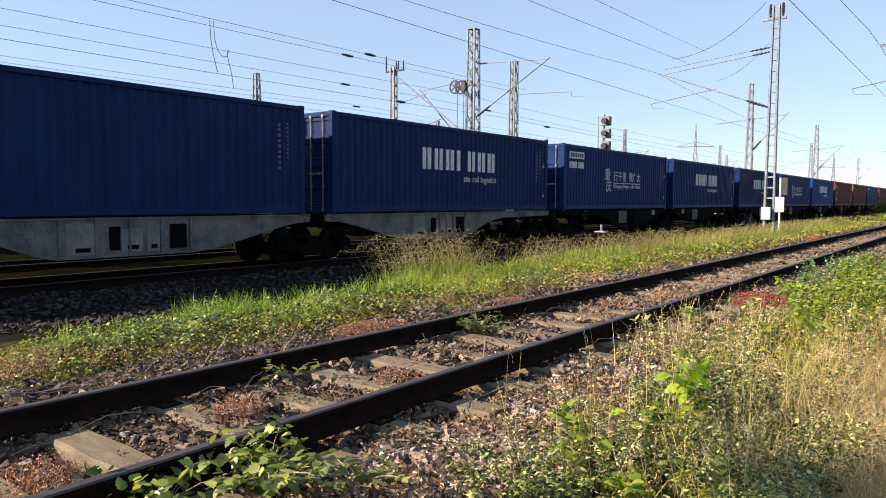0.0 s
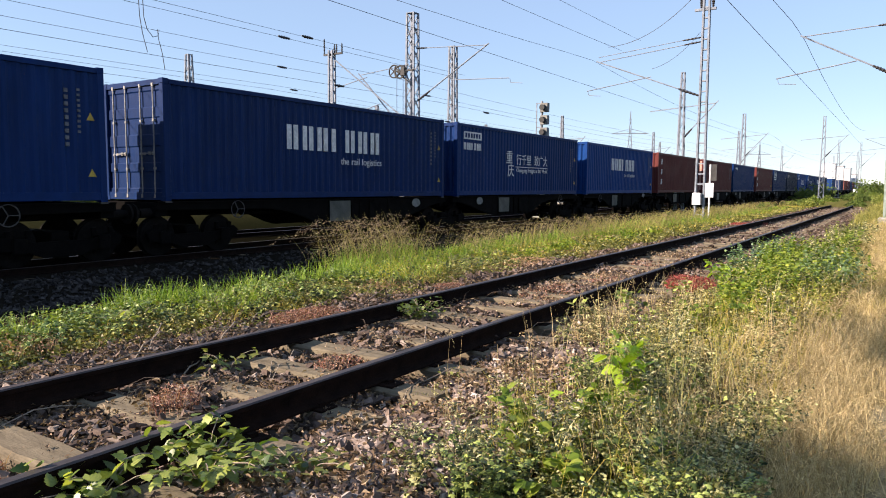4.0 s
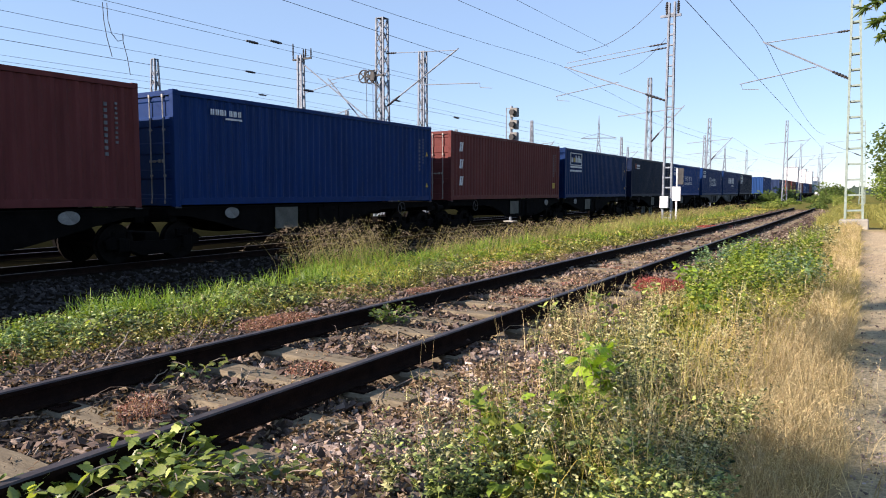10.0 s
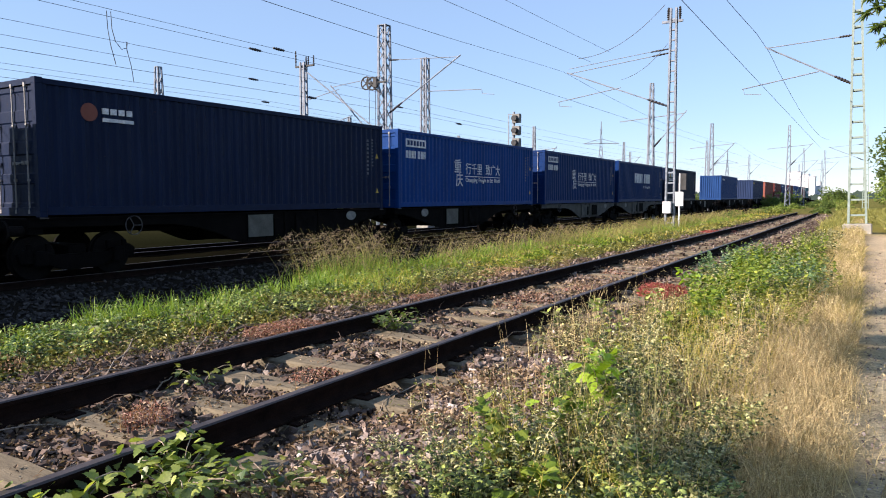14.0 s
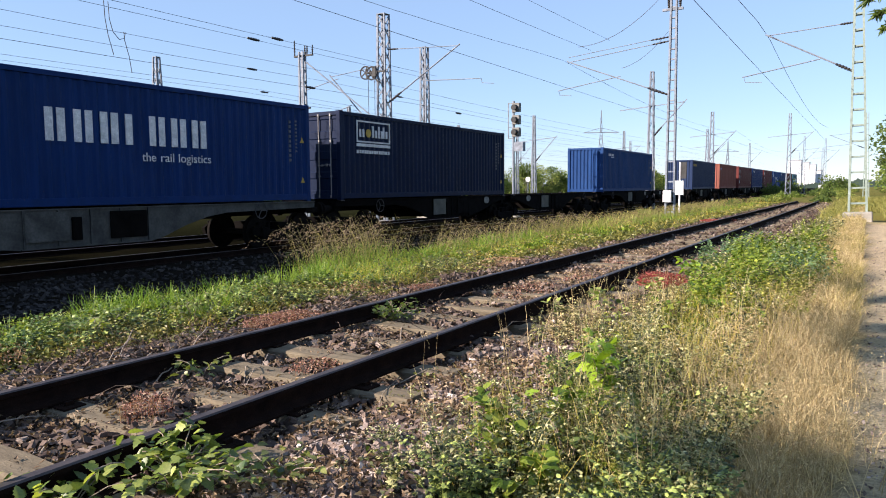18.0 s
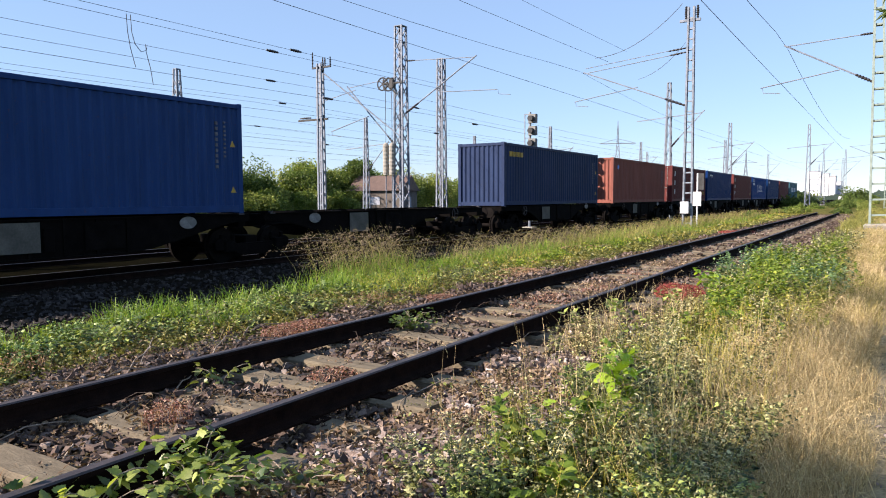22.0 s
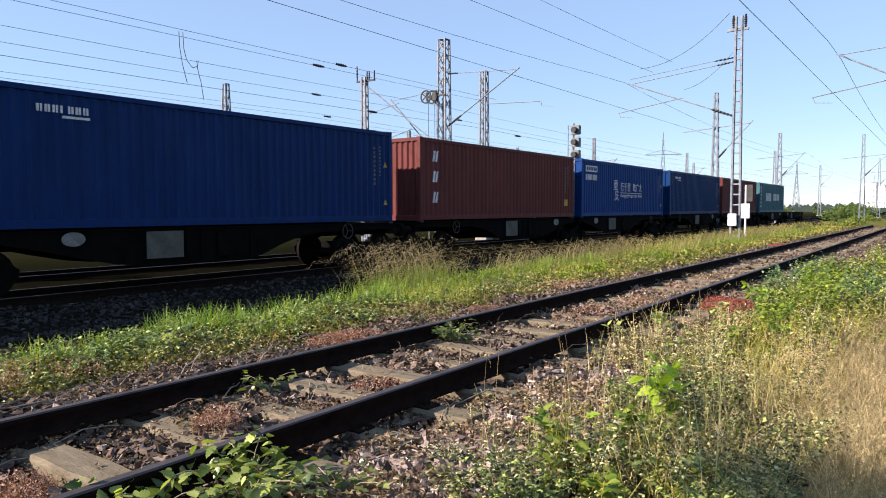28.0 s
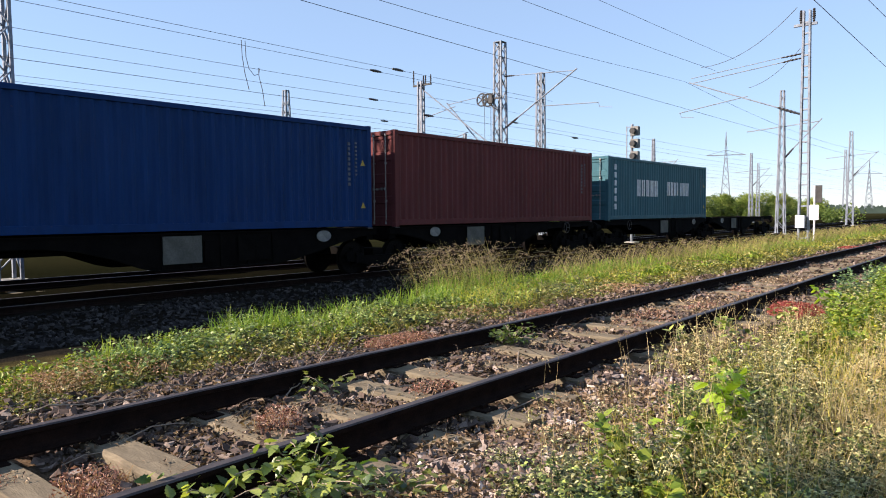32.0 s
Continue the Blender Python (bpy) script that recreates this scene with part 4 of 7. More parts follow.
for dx in (-0.25, 0.3):
    insulator(mC, (dx, 0, 10.34), (dx, 0, 10.95), 0.085, 6)
part("junction_box", Geo().box(-0.3, -0.3, 0.84, 0.11, -0.1, 1.42, 0.02), WHITE, mC, "small white box")

sg = thing("track_sign", "white post with two white plates beside the siding", "sign", pose(-7.92, 36.2, -0.15))
part("post", Geo().tube([(0, 0, -0.2), (0, 0, 2.75)], 0.045, 8), WHITE, sg)
part("sign_plate", Geo().box(-0.2, -0.06, 1.15, 0.2, -0.03, 1.85, 0.01), WHITE, sg)
part("marker_board", Geo().box(0.05, -0.03, 1.95, 0.32, 0.0, 2.75, 0.01), DARKSTEEL, sg, "dark marker board")

# mast on the path side
mR = ladder_mast("pale green-grey ladder mast on a concrete block beside the path", -0.26, 33.0, 10.6, 0.62, 0.2, GREENISH, 0.35, 0.62, 0.3, -1.8)
part("footing", Geo().box(-0.52, -0.45, -0.6, 0.52, 0.45, 0.0, 0.04), CONCRETE, mR, "weathered concrete block")
cantilever(mR, (-0.15, 7.5), (-0.2, 5.6), (-3.28, 7.42), (-1.35, 6.22), (-4.28, 5.82))
mR2 = ladder_mast("pale green-grey ladder mast farther along the path", 0.0, 93.0, 9.6, 0.6, 0.2, GREENISH, -0.2, 0.62, 0.3, -1.0)
cantilever(mR2, (-0.22, 7.5), (-0.25, 5.7), (-3.6, 7.3), (-1.6, 6.2), (-4.4, 6.0))

# masts beyond the train
mA = lattice_mast("galvanised lattice mast with tensioning wheels", -22.2, 31.3, 11.0, 0.6, 0.42, GALV)
for k, (x, z) in enumerate(((-0.95, 8.0), (-0.54, 7.95))):
    g = Geo().tube([(x + 0.33 * math.cos(a * math.pi / 12), -0.35, z + 0.33 * math.sin(a * math.pi / 12)) for a in range(25)], 0.04, 6)
    for a in range(5):
        p = 2 * math.pi * a / 5
        g.bar((x, -0.35, z), (x + 0.33 * math.cos(p), -0.35, z + 0.33 * math.sin(p)), 0.05)
    part("tension_wheel", g, DARKSTEEL, mA, "dark spoked wheel")
    tube_part(mA, "weight_rope", [(x + 0.2, -0.38, z), (x + 0.22, -0.4, 4.85)], 0.015, DARKSTEEL)
part("wheel_bracket", Geo().bar((-0.95, -0.3, 8.0), (0.3, -0.3, 8.0), 0.08).bar((-0.75, -0.3, 7.95), (-0.1, -0.3, 7.45), 0.07), DARKSTEEL, mA)
part("wheel_housing", Geo().box(-0.5, -0.42, 7.75, -0.22, -0.2, 8.2, 0.03), DARKSTEEL, mA, "dark lever housing")
for x in (-0.74, -0.32):
    part("weight_stack", Geo().lathe([(0.0, 3.15), (0.17, 3.15)] + [(0.175 if k % 2 else 0.155, 3.17 + k * 0.1) for k in range(17)] + [(0.0, 4.9)], 12, (x, -0.4, 0)), CONCRETE, mA, "stack of concrete weights")
    tube_part(mA, "guide_rod", [(x, -0.4, 0.2), (x, -0.4, 3.2)], 0.03)
cantilever(mA, (0.25, 9.15), (0.3, 6.4), (4.5, 8.9), (2.45, 7.35), (5.76, 7.2))
cantilever(mA, (-0.25, 8.35), (-0.25, 4.6), (-3.6, 8.05), (-2.2, 6.4), (-4.9, 5.7))
lattice_mast("galvanised lattice mast rising behind the train", -22.2, 7.3, 11.0, 0.6, 0.42, GALV)
lattice_mast("slim galvanised lattice mast", -24.0, 38.2, 10.6, 0.48, 0.34, GALV)
mG = ladder_mast("grey ladder mast with a cross arm", -26.0, 29.2, 9.1, 0.34, 0.24, GALV, -0.45, 0.6, 0.2)
part("cross_arm", Geo().box(-0.55, -0.05, 8.85, 0.75, 0.05, 8.94, 0.01), DARKSTEEL, mG)
for dx, z in ((-0.52, 9.75), (0.2, 9.4), (0.35, 9.4), (0.72, 9.4)):
    insulator(mG, (dx, 0, 8.92), (dx, 0, z), 0.05, 5)
part("cross_arm", Geo().box(-1.6, -0.05, 6.1, 0.5, 0.05, 6.2, 0.01), DARKSTEEL, mG)
insulator(mG, (-1.5, 0, 6.27), (-0.7, 0, 6.27), 0.06, 6)
tube_part(mG, "bracket_tube", [(0.2, 0, 8.6), (3.1, 0, 6.5), (5.2, 0, 5.0)], 0.035)
tube_part(mG, "registration_tube", [(0.3, 0, 7.1), (2.4, 0, 7.5)], 0.022)
lattice_mast("tall lattice mast beyond the tracks", -39.2, 30.3, 10.3, 0.85, 0.26, GALV)
for x, y, h, w in ((-15.4, 59.5, 11.2, 0.6), (-16.8, 94.0, 11.0, 0.7), (-8.9, 104.0, 11.2, 0.6), (-44, 56, 9.8, 0.5), (-11.5, 168, 12, 0.6), (-8.0, 178, 12, 0.6), (-22.5, 122, 11, 0.6), (-35, 118, 11, 0.6), (-27, 205, 13, 0.7), (-52, 92, 11, 0.6), (-12, 250, 13, 0.7), (-46, 160, 12, 0.7), (-33, 76, 10, 0.5), (-60, 130, 12, 0.6), (-22, 300, 14, 0.7)):
    mm = lattice_mast("distant lattice mast along the yard", x, y, h, w, w * 0.38, GALV, -0.45, 0, 0.7)
    part("cross_arm", Geo().bar((-2.6, 0, h - 3.0), (2.6, 0, h - 2.6), 0.07), GALV, mm)
    part("bracket_tube", Geo().bar((0.2, 0, h - 5.2), (2.8, 0, h - 2.4), 0.07), GALV, mm)
    insulator(mm, (0.25, 0, h - 5.2), (0.85, 0, h - 4.5), 0.1, 4)

sig = thing("light_signal", "tall light signal with stacked lamps and a mesh back", "signal", pose(-19.0, 40.6, -0.45))
part("mast", Geo().tube([(0, 0, 0), (0, 0, 7.2)], 0.08, 10), GALV, sig)
part("footing", Geo().box(-0.35, -0.35, -0.2, 0.35, 0.35, 0.08, 0.03), CONCRETE, sig)
for z in (5.25, 6.0, 6.75):
    h_ = part("lamp_housing", Geo().box(-0.02, -0.25, z - 0.25, 0.5, 0.05, z + 0.3, 0.03), PALEPLATE, sig, "pale lamp housing")
    part("hood", Geo().tube([(0.24, -0.25, z + 0.02), (0.24, -0.55, z + 0.0)], 0.17, 12), DARKSTEEL, h_, "dark lamp hood")
part("ladder_cage", Geo().bar((-0.35, 0, 4.9), (-0.35, 0, 7.1), 0.05).bar((-0.35, 0, 7.05), (0, 0, 7.05), 0.05).bar((-0.35, 0, 5.6), (0, 0, 5.6), 0.05).bar((-0.35, 0, 4.9), (0, 0, 4.9), 0.05), GALV, sig)
part("relay_box", Geo().box(0.1, -0.2, 4.1, 0.75, 0.15, 4.65, 0.02), GALV, sig, "small grey box")
part("climbing_ladder", Geo().bar((-0.12, 0.15, 0.4), (-0.12, 0.15, 4.9), 0.04).bar((0.12, 0.15, 0.4), (0.12, 0.15, 4.9), 0.04), GALV, sig)


for x, y, h, r in ((-27.5, 62.0, 2.6, 0.24), (-24.5, 66.0, 2.7, 0.22)):
    dw = thing("yard_marker", "small round pale marker disc on a thin post in the yard", "marker", pose(x, y, -0.46))
    part("post", Geo().tube([(0, 0, 0), (0, 0, h)], 0.04, 6), GALV, dw)
    part("disc", Geo().tube([(0, -0.05, h), (0, -0.03, h)], r, 16), WHITE, dw, "round pale disc")


# ---- overhead wires ----
def span(name, label, x, z, y0, y1, r=0.012, sag=0.0, supports=None, x1=None, z1=None):
    """A wire along the line; between supports it sags."""
    sup = supports or [y0, y1]
    ys = np.linspace(y0, y1, max(8, int((y1 - y0) / 4)))
    pts = []
    for y in ys:
        f = (y - y0) / (y1 - y0)
        xx = x if x1 is None else x + (x1 - x) * f
        zz = z if z1 is None else z + (z1 - z) * f
        for a, b in zip(sup[:-1], sup[1:]):
            if a <= y <= b:
                u = (y - a) / (b - a)
                zz -= 4 * sag * u * (1 - u)
        pts.append((xx, float(y), zz))
    return solid(name, Geo().tube(pts, r, 5), WIRE, label, "wire", "overhead wires")


span("contact_wire", "dark contact wire above the siding", -4.1, 6.33, -40, 93, 0.009)
span("messenger_wire", "sagging messenger wire above the siding", -3.9, 7.95, -40, 93, 0.01, 1.0, [-40, 33, 93])
span("contact_wire", "dark contact wire above the main line", -14.5, 6.9, -60, 300, 0.009)
span("messenger_wire", "sagging messenger wire above the main line", -14.4, 8.3, -60, 300, 0.008, 0.9, [-60, -26, 36.4, 99, 160, 220, 300])
span("feeder_wire", "thin feeder wire beside the main line", -12.6, 8.05, -60, 36.4, 0.008, 0.35, [-60, -26, 36.4], None, 8.5)
span("feeder_wire", "thin feeder wire beside the main line", -11.6, 8.6, -60, 36.4, 0.007, 0.3, [-60, -26, 36.4], None, 8.9)
for k, (x, z, y1) in enumerate(((-19.5, 7.0, 31.2), (-18.9, 7.05, 31.2), (-22.2, 7.0, 220), (-24.4, 7.0, 220), (-29.6, 7.0, 220), (-31.0, 7.0, 220), (-19.2, 5.55, 220), (-23.6, 5.5, 220), (-29.8, 5.5, 220), (-36, 5.6, 220), (-36.2, 7.0, 220), (-41, 5.5, 220), (-41.2, 7.1, 220), (-46, 7.2, 220), (-52, 6.6, 220), (-52, 7.6, 220), (-60, 6.6, 220), (-60, 8.0, 220))):
    w = span("yard_wire", "thin overhead wire above the yard tracks", x, z, -60, y1, 0.007, 0.25, [-60, -30, 30, 90, 150, 220] if y1 > 100 else [-60, y1])
    for y in {0: (19.3,), 1: (19.9,), 3: (24.0, 36.0), 4: (30.0,), 6: (22.0, 34.0), 7: (37.0,), 9: (27.0, 41.0), 11: (33.0,), 12: (39.0, 28.0), 13: (30.0,), 14: (44.0, 31.0)}.get(k, ()):
        insulator(w, (x, y - 0.3, z - 0.1), (x, y + 0.3, z - 0.1), 0.06, 5)
loop = [(-8.85 - 4.45 * f, 36.4, 10.92 - 4.45 * f + 2.28 * f * f) for f in np.linspace(0, 1, 18)]
solid("bypass_wire", Geo().tube(loop, 0.014, 5), WIRE, "loop of wire down from the mast head", "wire", "overhead wires")
loop = [(-8.65 - 2.3 * f, 36.3, 9.0 - 2.75 * f + 1.18 * f * f) for f in np.linspace(0, 1, 14)]
solid("bypass_wire", Geo().tube(loop, 0.011, 5), WIRE, "slack loop of wire below the bracket", "wire", "overhead wires")
hang = [(-19.5, 13.34, 7.0), (-19.5, 13.36, 6.5), (-19.47, 13.42, 6.0), (-19.45, 13.56, 5.45)]
solid("jumper_wire", Geo().tube(hang, 0.011, 5), WIRE, "slack jumper wire hanging from the overhead line", "wire", "overhead wires")
hang = [(-19.5, 13.48, 7.0), (-19.5, 13.5, 6.5), (-19.5, 13.6, 6.15), (-19.5, 13.8, 5.95), (-19.5, 13.98, 6.02), (-19.5, 14.02, 6.2), (-19.48, 13.95, 6.2), (-19.47, 13.96, 5.95), (-19.46, 14.08, 5.5), (-19.46, 14.16, 5.0)]
solid("jumper_wire", Geo().tube(hang, 0.011, 5), WIRE, "slack jumper wire hanging from the overhead line", "wire", "overhead wires")


# ---- small plants ----
TAU = 2 * math.pi


def along(n, x0, x1, y0, y1, power=1.0):
    """Random spots in a strip, thinning out with distance."""
    u = rng.random(n) ** power
    y = y0 * (y1 / y0) ** u if y0 > 0 else y0 + (y1 - y0) * u
    return x0 + (x1 - x0) * rng.random(n), y


def patchy(x, y, scale, seed, keep):
    """True where a soft pattern says the plant grows."""
    v = np.sin(x * scale + seed) * np.cos(y * scale * 0.83 + seed * 1.7) + 0.6 * np.sin(x * scale * 2.3 - y * scale * 1.9 + seed * 3.1) + 0.4 * np.sin(y * scale * 3.7 + seed)
    return v + rng.normal(0, 0.35, len(x)) > keep


def leaf_mesh(P, size, up=0.6, ratio=0.6, fold=0.18, d=None):
    """Folded pointed leaves: four corners, two triangles each."""
    n = len(P)
    size = np.broadcast_to(size, n)[:, None]
    a = rng.random(n) * TAU
    if d is None:
        d = np.stack([np.cos(a), np.sin(a), rng.normal(0.1, 0.45, n)], -1)
    d = d / np.linalg.norm(d, axis=1)[:, None]
    nrm = np.stack([rng.normal(0, 1 - up, n), rng.normal(0, 1 - up, n), np.full(n, up)], -1)
    s = np.cross(d, nrm)
    s /= np.linalg.norm(s, axis=1)[:, None] + 1e-9
    nn = np.cross(s, d)
    mid = P + d * size * 0.42
    v = np.stack([P, mid + s * size * ratio * 0.5 + nn * size * fold, P + d * size, mid - s * size * ratio * 0.5 + nn * size * fold], 1).reshape(-1, 3)
    i = np.arange(n)[:, None] * 4
    f = np.concatenate([i + [0, 1, 2], i + [0, 2, 3]], 0)
    return v, f


def ovate_mesh(P, size, ratio, d):
    """Ovate leaves with a drooping tip: six corners, four triangles each."""
    n = len(P)
    size = np.broadcast_to(size, n)[:, None]
    d = d / np.linalg.norm(d, axis=1)[:, None]
    nrm = np.stack([rng.normal(0, 0.38, n), rng.normal(0, 0.38, n), np.ones(n)], -1)
    s = np.cross(d, nrm)
    s /= np.linalg.norm(s, axis=1)[:, None] + 1e-9
    u = np.cross(s, d)
    pts = [P]
    for q, w, k in ((0.28, 0.5, 0.08), (0.66, 0.4, 0.06), (1.0, 0.0, -0.14), (0.66, -0.4, 0.06), (0.28, -0.5, 0.08)):
        pts.append(P + d * size * q + s * size * ratio * w + u * size * k)
    v = np.stack(pts, 1).reshape(-1, 3)
    i = np.arange(n)[:, None] * 6
    f = np.concatenate([i + t_ for t_ in ([0, 1, 5], [1, 2, 5], [2, 4, 5], [2, 3, 4])], 0)
    return v, f


def blade_mesh(x, y, z, h, w, lean, tip=0.12, az=None):
    """Grass blades of three pieces that bow over by lean (a share of their height)."""
    n = len(x)
    a = rng.random(n) * TAU if az is None else az
    h, w, lean = np.broadcast_to(h, n), np.broadcast_to(w, n), np.broadcast_to(lean, n)
    face = rng.random(n) * TAU
    sx, sy = np.cos(face) * w / 2, np.sin(face) * w / 2
    lv = []
    for f, k in ((0, 1.0), (0.4, 0.85), (0.75, 0.6), (1.0, tip)):
        bx, by, bz = x + np.cos(a) * lean * h * f ** 2, y + np.sin(a) * lean * h * f ** 2, z + h * (f - 0.35 * lean * f ** 3)
        lv += [np.stack([bx - sx * k, by - sy * k, bz], -1), np.stack([bx + sx * k, by + sy * k, bz], -1)]
    v = np.stack(lv, 1).reshape(-1, 3)
    i = np.arange(n)[:, None] * 8
    f = np.concatenate([i + [0, 1, 3, 2], i + [2, 3, 5, 4], i + [4, 5, 7, 6]], 0)
    return v, f


def blade_tip(x, y, z, h, lean, az):
    return np.stack([x + np.cos(az) * lean * h, y + np.sin(az) * lean * h, z + h * (1 - 0.35 * lean)], -1)


def herb_points(cx, cy, r, h, n):
    """Leaf spots of rounded herbs: n leaves for each centre."""
    m = len(cx)
    k = np.repeat(np.arange(m), n)
    r, h = np.broadcast_to(r, m)[k], np.broadcast_to(h, m)[k]
    a, q, t = rng.random(len(k)) * TAU, np.sqrt(rng.random(len(k))), rng.random(len(k)) ** 0.7
    x, y = cx[k] + np.cos(a) * q * r, cy[k] + np.sin(a) * q * r
    z = ground_z(x, y) + h * t * (1.05 - 0.6 * q ** 2)
    return np.stack([x, y, z], -1)


def sprig_mesh(x, y, h, m, leaf, lean=0.4, ratio=0.5, stem=0.004, z0=0.0, ovate=False, top=0.75):
    """Leafy stems: m leaves spiral up each bowed stem, smaller towards the tip."""
    n = len(x)
    h, leaf, lean = np.broadcast_to(h, n), np.broadcast_to(leaf, n), np.broadcast_to(lean, n)
    az = rng.random(n) * TAU
    gz = ground_z(x, y) + z0
    b = blade_mesh(x, y, gz - 0.01, h, stem, lean, 0.3, az)
    k = np.repeat(np.arange(n), m)
    q = 0.15 + 0.85 * rng.random(len(k)) ** 0.8
    px_ = x[k] + np.cos(az[k]) * lean[k] * h[k] * q ** 2
    py_ = y[k] + np.sin(az[k]) * lean[k] * h[k] * q ** 2
    pz = gz[k] + h[k] * (q - 0.35 * lean[k] * q ** 3)
    a = rng.random(len(k)) * TAU
    d = np.stack([np.cos(a), np.sin(a), rng.normal(0.25, 0.35, len(k))], -1)
    sz = leaf[k] * (1.25 - top * q) * (0.6 + 0.8 * rng.random(len(k)))
    spots = np.stack([px_, py_, pz], -1)
    v, f = ovate_mesh(spots, sz, ratio, d) if ovate else leaf_mesh(np.stack([px_, py_, pz], -1), sz, 0.7, ratio, 0.12, d)
    bf = b[1]
    bt = np.concatenate([bf[:, [0, 1, 2]], bf[:, [0, 2, 3]]], 0)
    return stack((v, f), (b[0], bt))


def stack(*ms):
    vs, fs, o = [], [], 0
    for v, f in ms:
        vs.append(v)
        fs.append(f + o)
        o += len(v)
    return np.concatenate(vs), np.concatenate(fs)


OLIVE = leafy("olive_herb_leaf", (0.04, 0.055, 0.013), (0.13, 0.145, 0.03), (0.3, 0.28, 0.085), 0.45, 0.2, 0.45, 3.0, 0.9)
WEED = leafy("weed_leaf", (0.024, 0.034, 0.008), (0.115, 0.125, 0.03), (0.6, 0.58, 0.29), 0.5, 0.12, 0.3, 4.5, 0.95)
DARKWEED = leafy("dark_weed_leaf", (0.012, 0.026, 0.007), (0.05, 0.08, 0.018), (0.42, 0.5, 0.14), 0.45, 0.08, 0.32, 4.0, 0.9)
FRESH = leafy("fresh_green_leaf", (0.055, 0.11, 0.015), (0.15, 0.23, 0.025), (0.32, 0.37, 0.06))
LIME = leafy("lime_grass", (0.06, 0.14, 0.012), (0.14, 0.26, 0.025), (0.3, 0.38, 0.06), 0.55, 0.3, 0.35, 2.0, 0.9)
STRAW = leafy("straw_grass", (0.22, 0.165, 0.09), (0.44, 0.345, 0.195), (0.7, 0.58, 0.36), 0.7, 0.25, 0.3, 5.0, 0.9)
GOLD = leafy("yellowing_grass", (0.22, 0.21, 0.035), (0.41, 0.35, 0.065), (0.6, 0.47, 0.14), 0.65, 0.35)
SEED = leafy("brown_seed_head", (0.13, 0.095, 0.05), (0.24, 0.18, 0.1), (0.4, 0.31, 0.19), 0.8, 0.25)
RED = leafy("red_stonecrop", (0.15, 0.06, 0.05), (0.28, 0.135, 0.11), (0.46, 0.31, 0.23), 0.6, 0.25)
CRIMSON = leafy("crimson_cranesbill", (0.2, 0.03, 0.035), (0.3, 0.065, 0.06), (0.38, 0.17, 0.13), 0.6, 0.3)
YHERB = leafy("yellow_green_herb", (0.1, 0.125, 0.02), (0.24, 0.26, 0.045), (0.46, 0.43, 0.13), 0.55, 0.3)
GREYH = leafy("grey_green_mugwort", (0.018, 0.028, 0.012), (0.09, 0.105, 0.04), (0.66, 0.63, 0.34), 0.48, 0.08, 0.32, 4.0, 0.9)
STALK = leafy("yellow_green_stalk", (0.3, 0.3, 0.08), (0.48, 0.44, 0.15), (0.68, 0.6, 0.28), 0.6, 0.25)
DRYOLIVE = leafy("half_dry_weed", (0.05, 0.04, 0.018), (0.17, 0.14, 0.055), (0.75, 0.63, 0.34), 0.6, 0.1, 0.3, 4.0, 0.9)
BLUEGREEN = leafy("blue_green_shrub_leaf", (0.03, 0.075, 0.03), (0.1, 0.18, 0.07), (0.27, 0.36, 0.16), 0.4, 0.2, 0.5, 3.0, 0.8)
BRAMBLE = leafy("bramble_leaf", (0.05, 0.12, 0.012), (0.11, 0.21, 0.02), (0.2, 0.3, 0.035), 0.42, 0.35, 0.5)
PLUME = leafy("purple_brown_plume", (0.1, 0.07, 0.055), (0.2, 0.15, 0.115), (0.36, 0.29, 0.21), 0.8, 0.2)
STEM = leafy("grass_stem", (0.12, 0.12, 0.04), (0.22, 0.2, 0.07), (0.36, 0.31, 0.13), 0.7, 0.25)
MEADOW = leafy("olive_meadow_grass", (0.08, 0.1, 0.022), (0.2, 0.205, 0.05), (0.38, 0.34, 0.11), 0.65, 0.25)
TAN = leafy("olive_tan_grass", (0.16, 0.14, 0.05), (0.32, 0.265, 0.1), (0.5, 0.42, 0.2), 0.7, 0.3)
CLUMP = leafy("clump_leaf", (0.03, 0.07, 0.018), (0.12, 0.2, 0.05), (0.42, 0.5, 0.2), 0.45, 0.2, 0.4, 4.0, 0.9)
PINKDRY = leafy("pinkish_dry_weed", (0.22, 0.12, 0.08), (0.36, 0.22, 0.15), (0.52, 0.37, 0.26), 0.7, 0.25)
TWIG = surface("dead_twig", (0.16, 0.12, 0.09), (0.36, 0.3, 0.23), 20, 90, 0.9)
DARKTWIG = surface("dark_dead_stem", (0.05, 0.035, 0.025), (0.13, 0.095, 0.07), 20, 90, 0.9)
DEADLEAF = leafy("dead_leaf_litter", (0.08, 0.05, 0.03), (0.2, 0.135, 0.085), (0.4, 0.31, 0.22), 0.8, 0.12)

def strip_edge(y):
    """Ragged border of the green strip against the shade-toned main line ballast."""
    return np.interp(y, [2.0, 3.2, 4.5, 6.2, 7.4, 7.9, 11.0, 14.0, 30.0], [-6.9, -7.3, -7.5, -7.95, -8.1, -7.9, -8.6, -9.2, -9.5]) + 0.12 * np.sin(y * 2.3) + 0.08 * np.sin(y * 5.9)


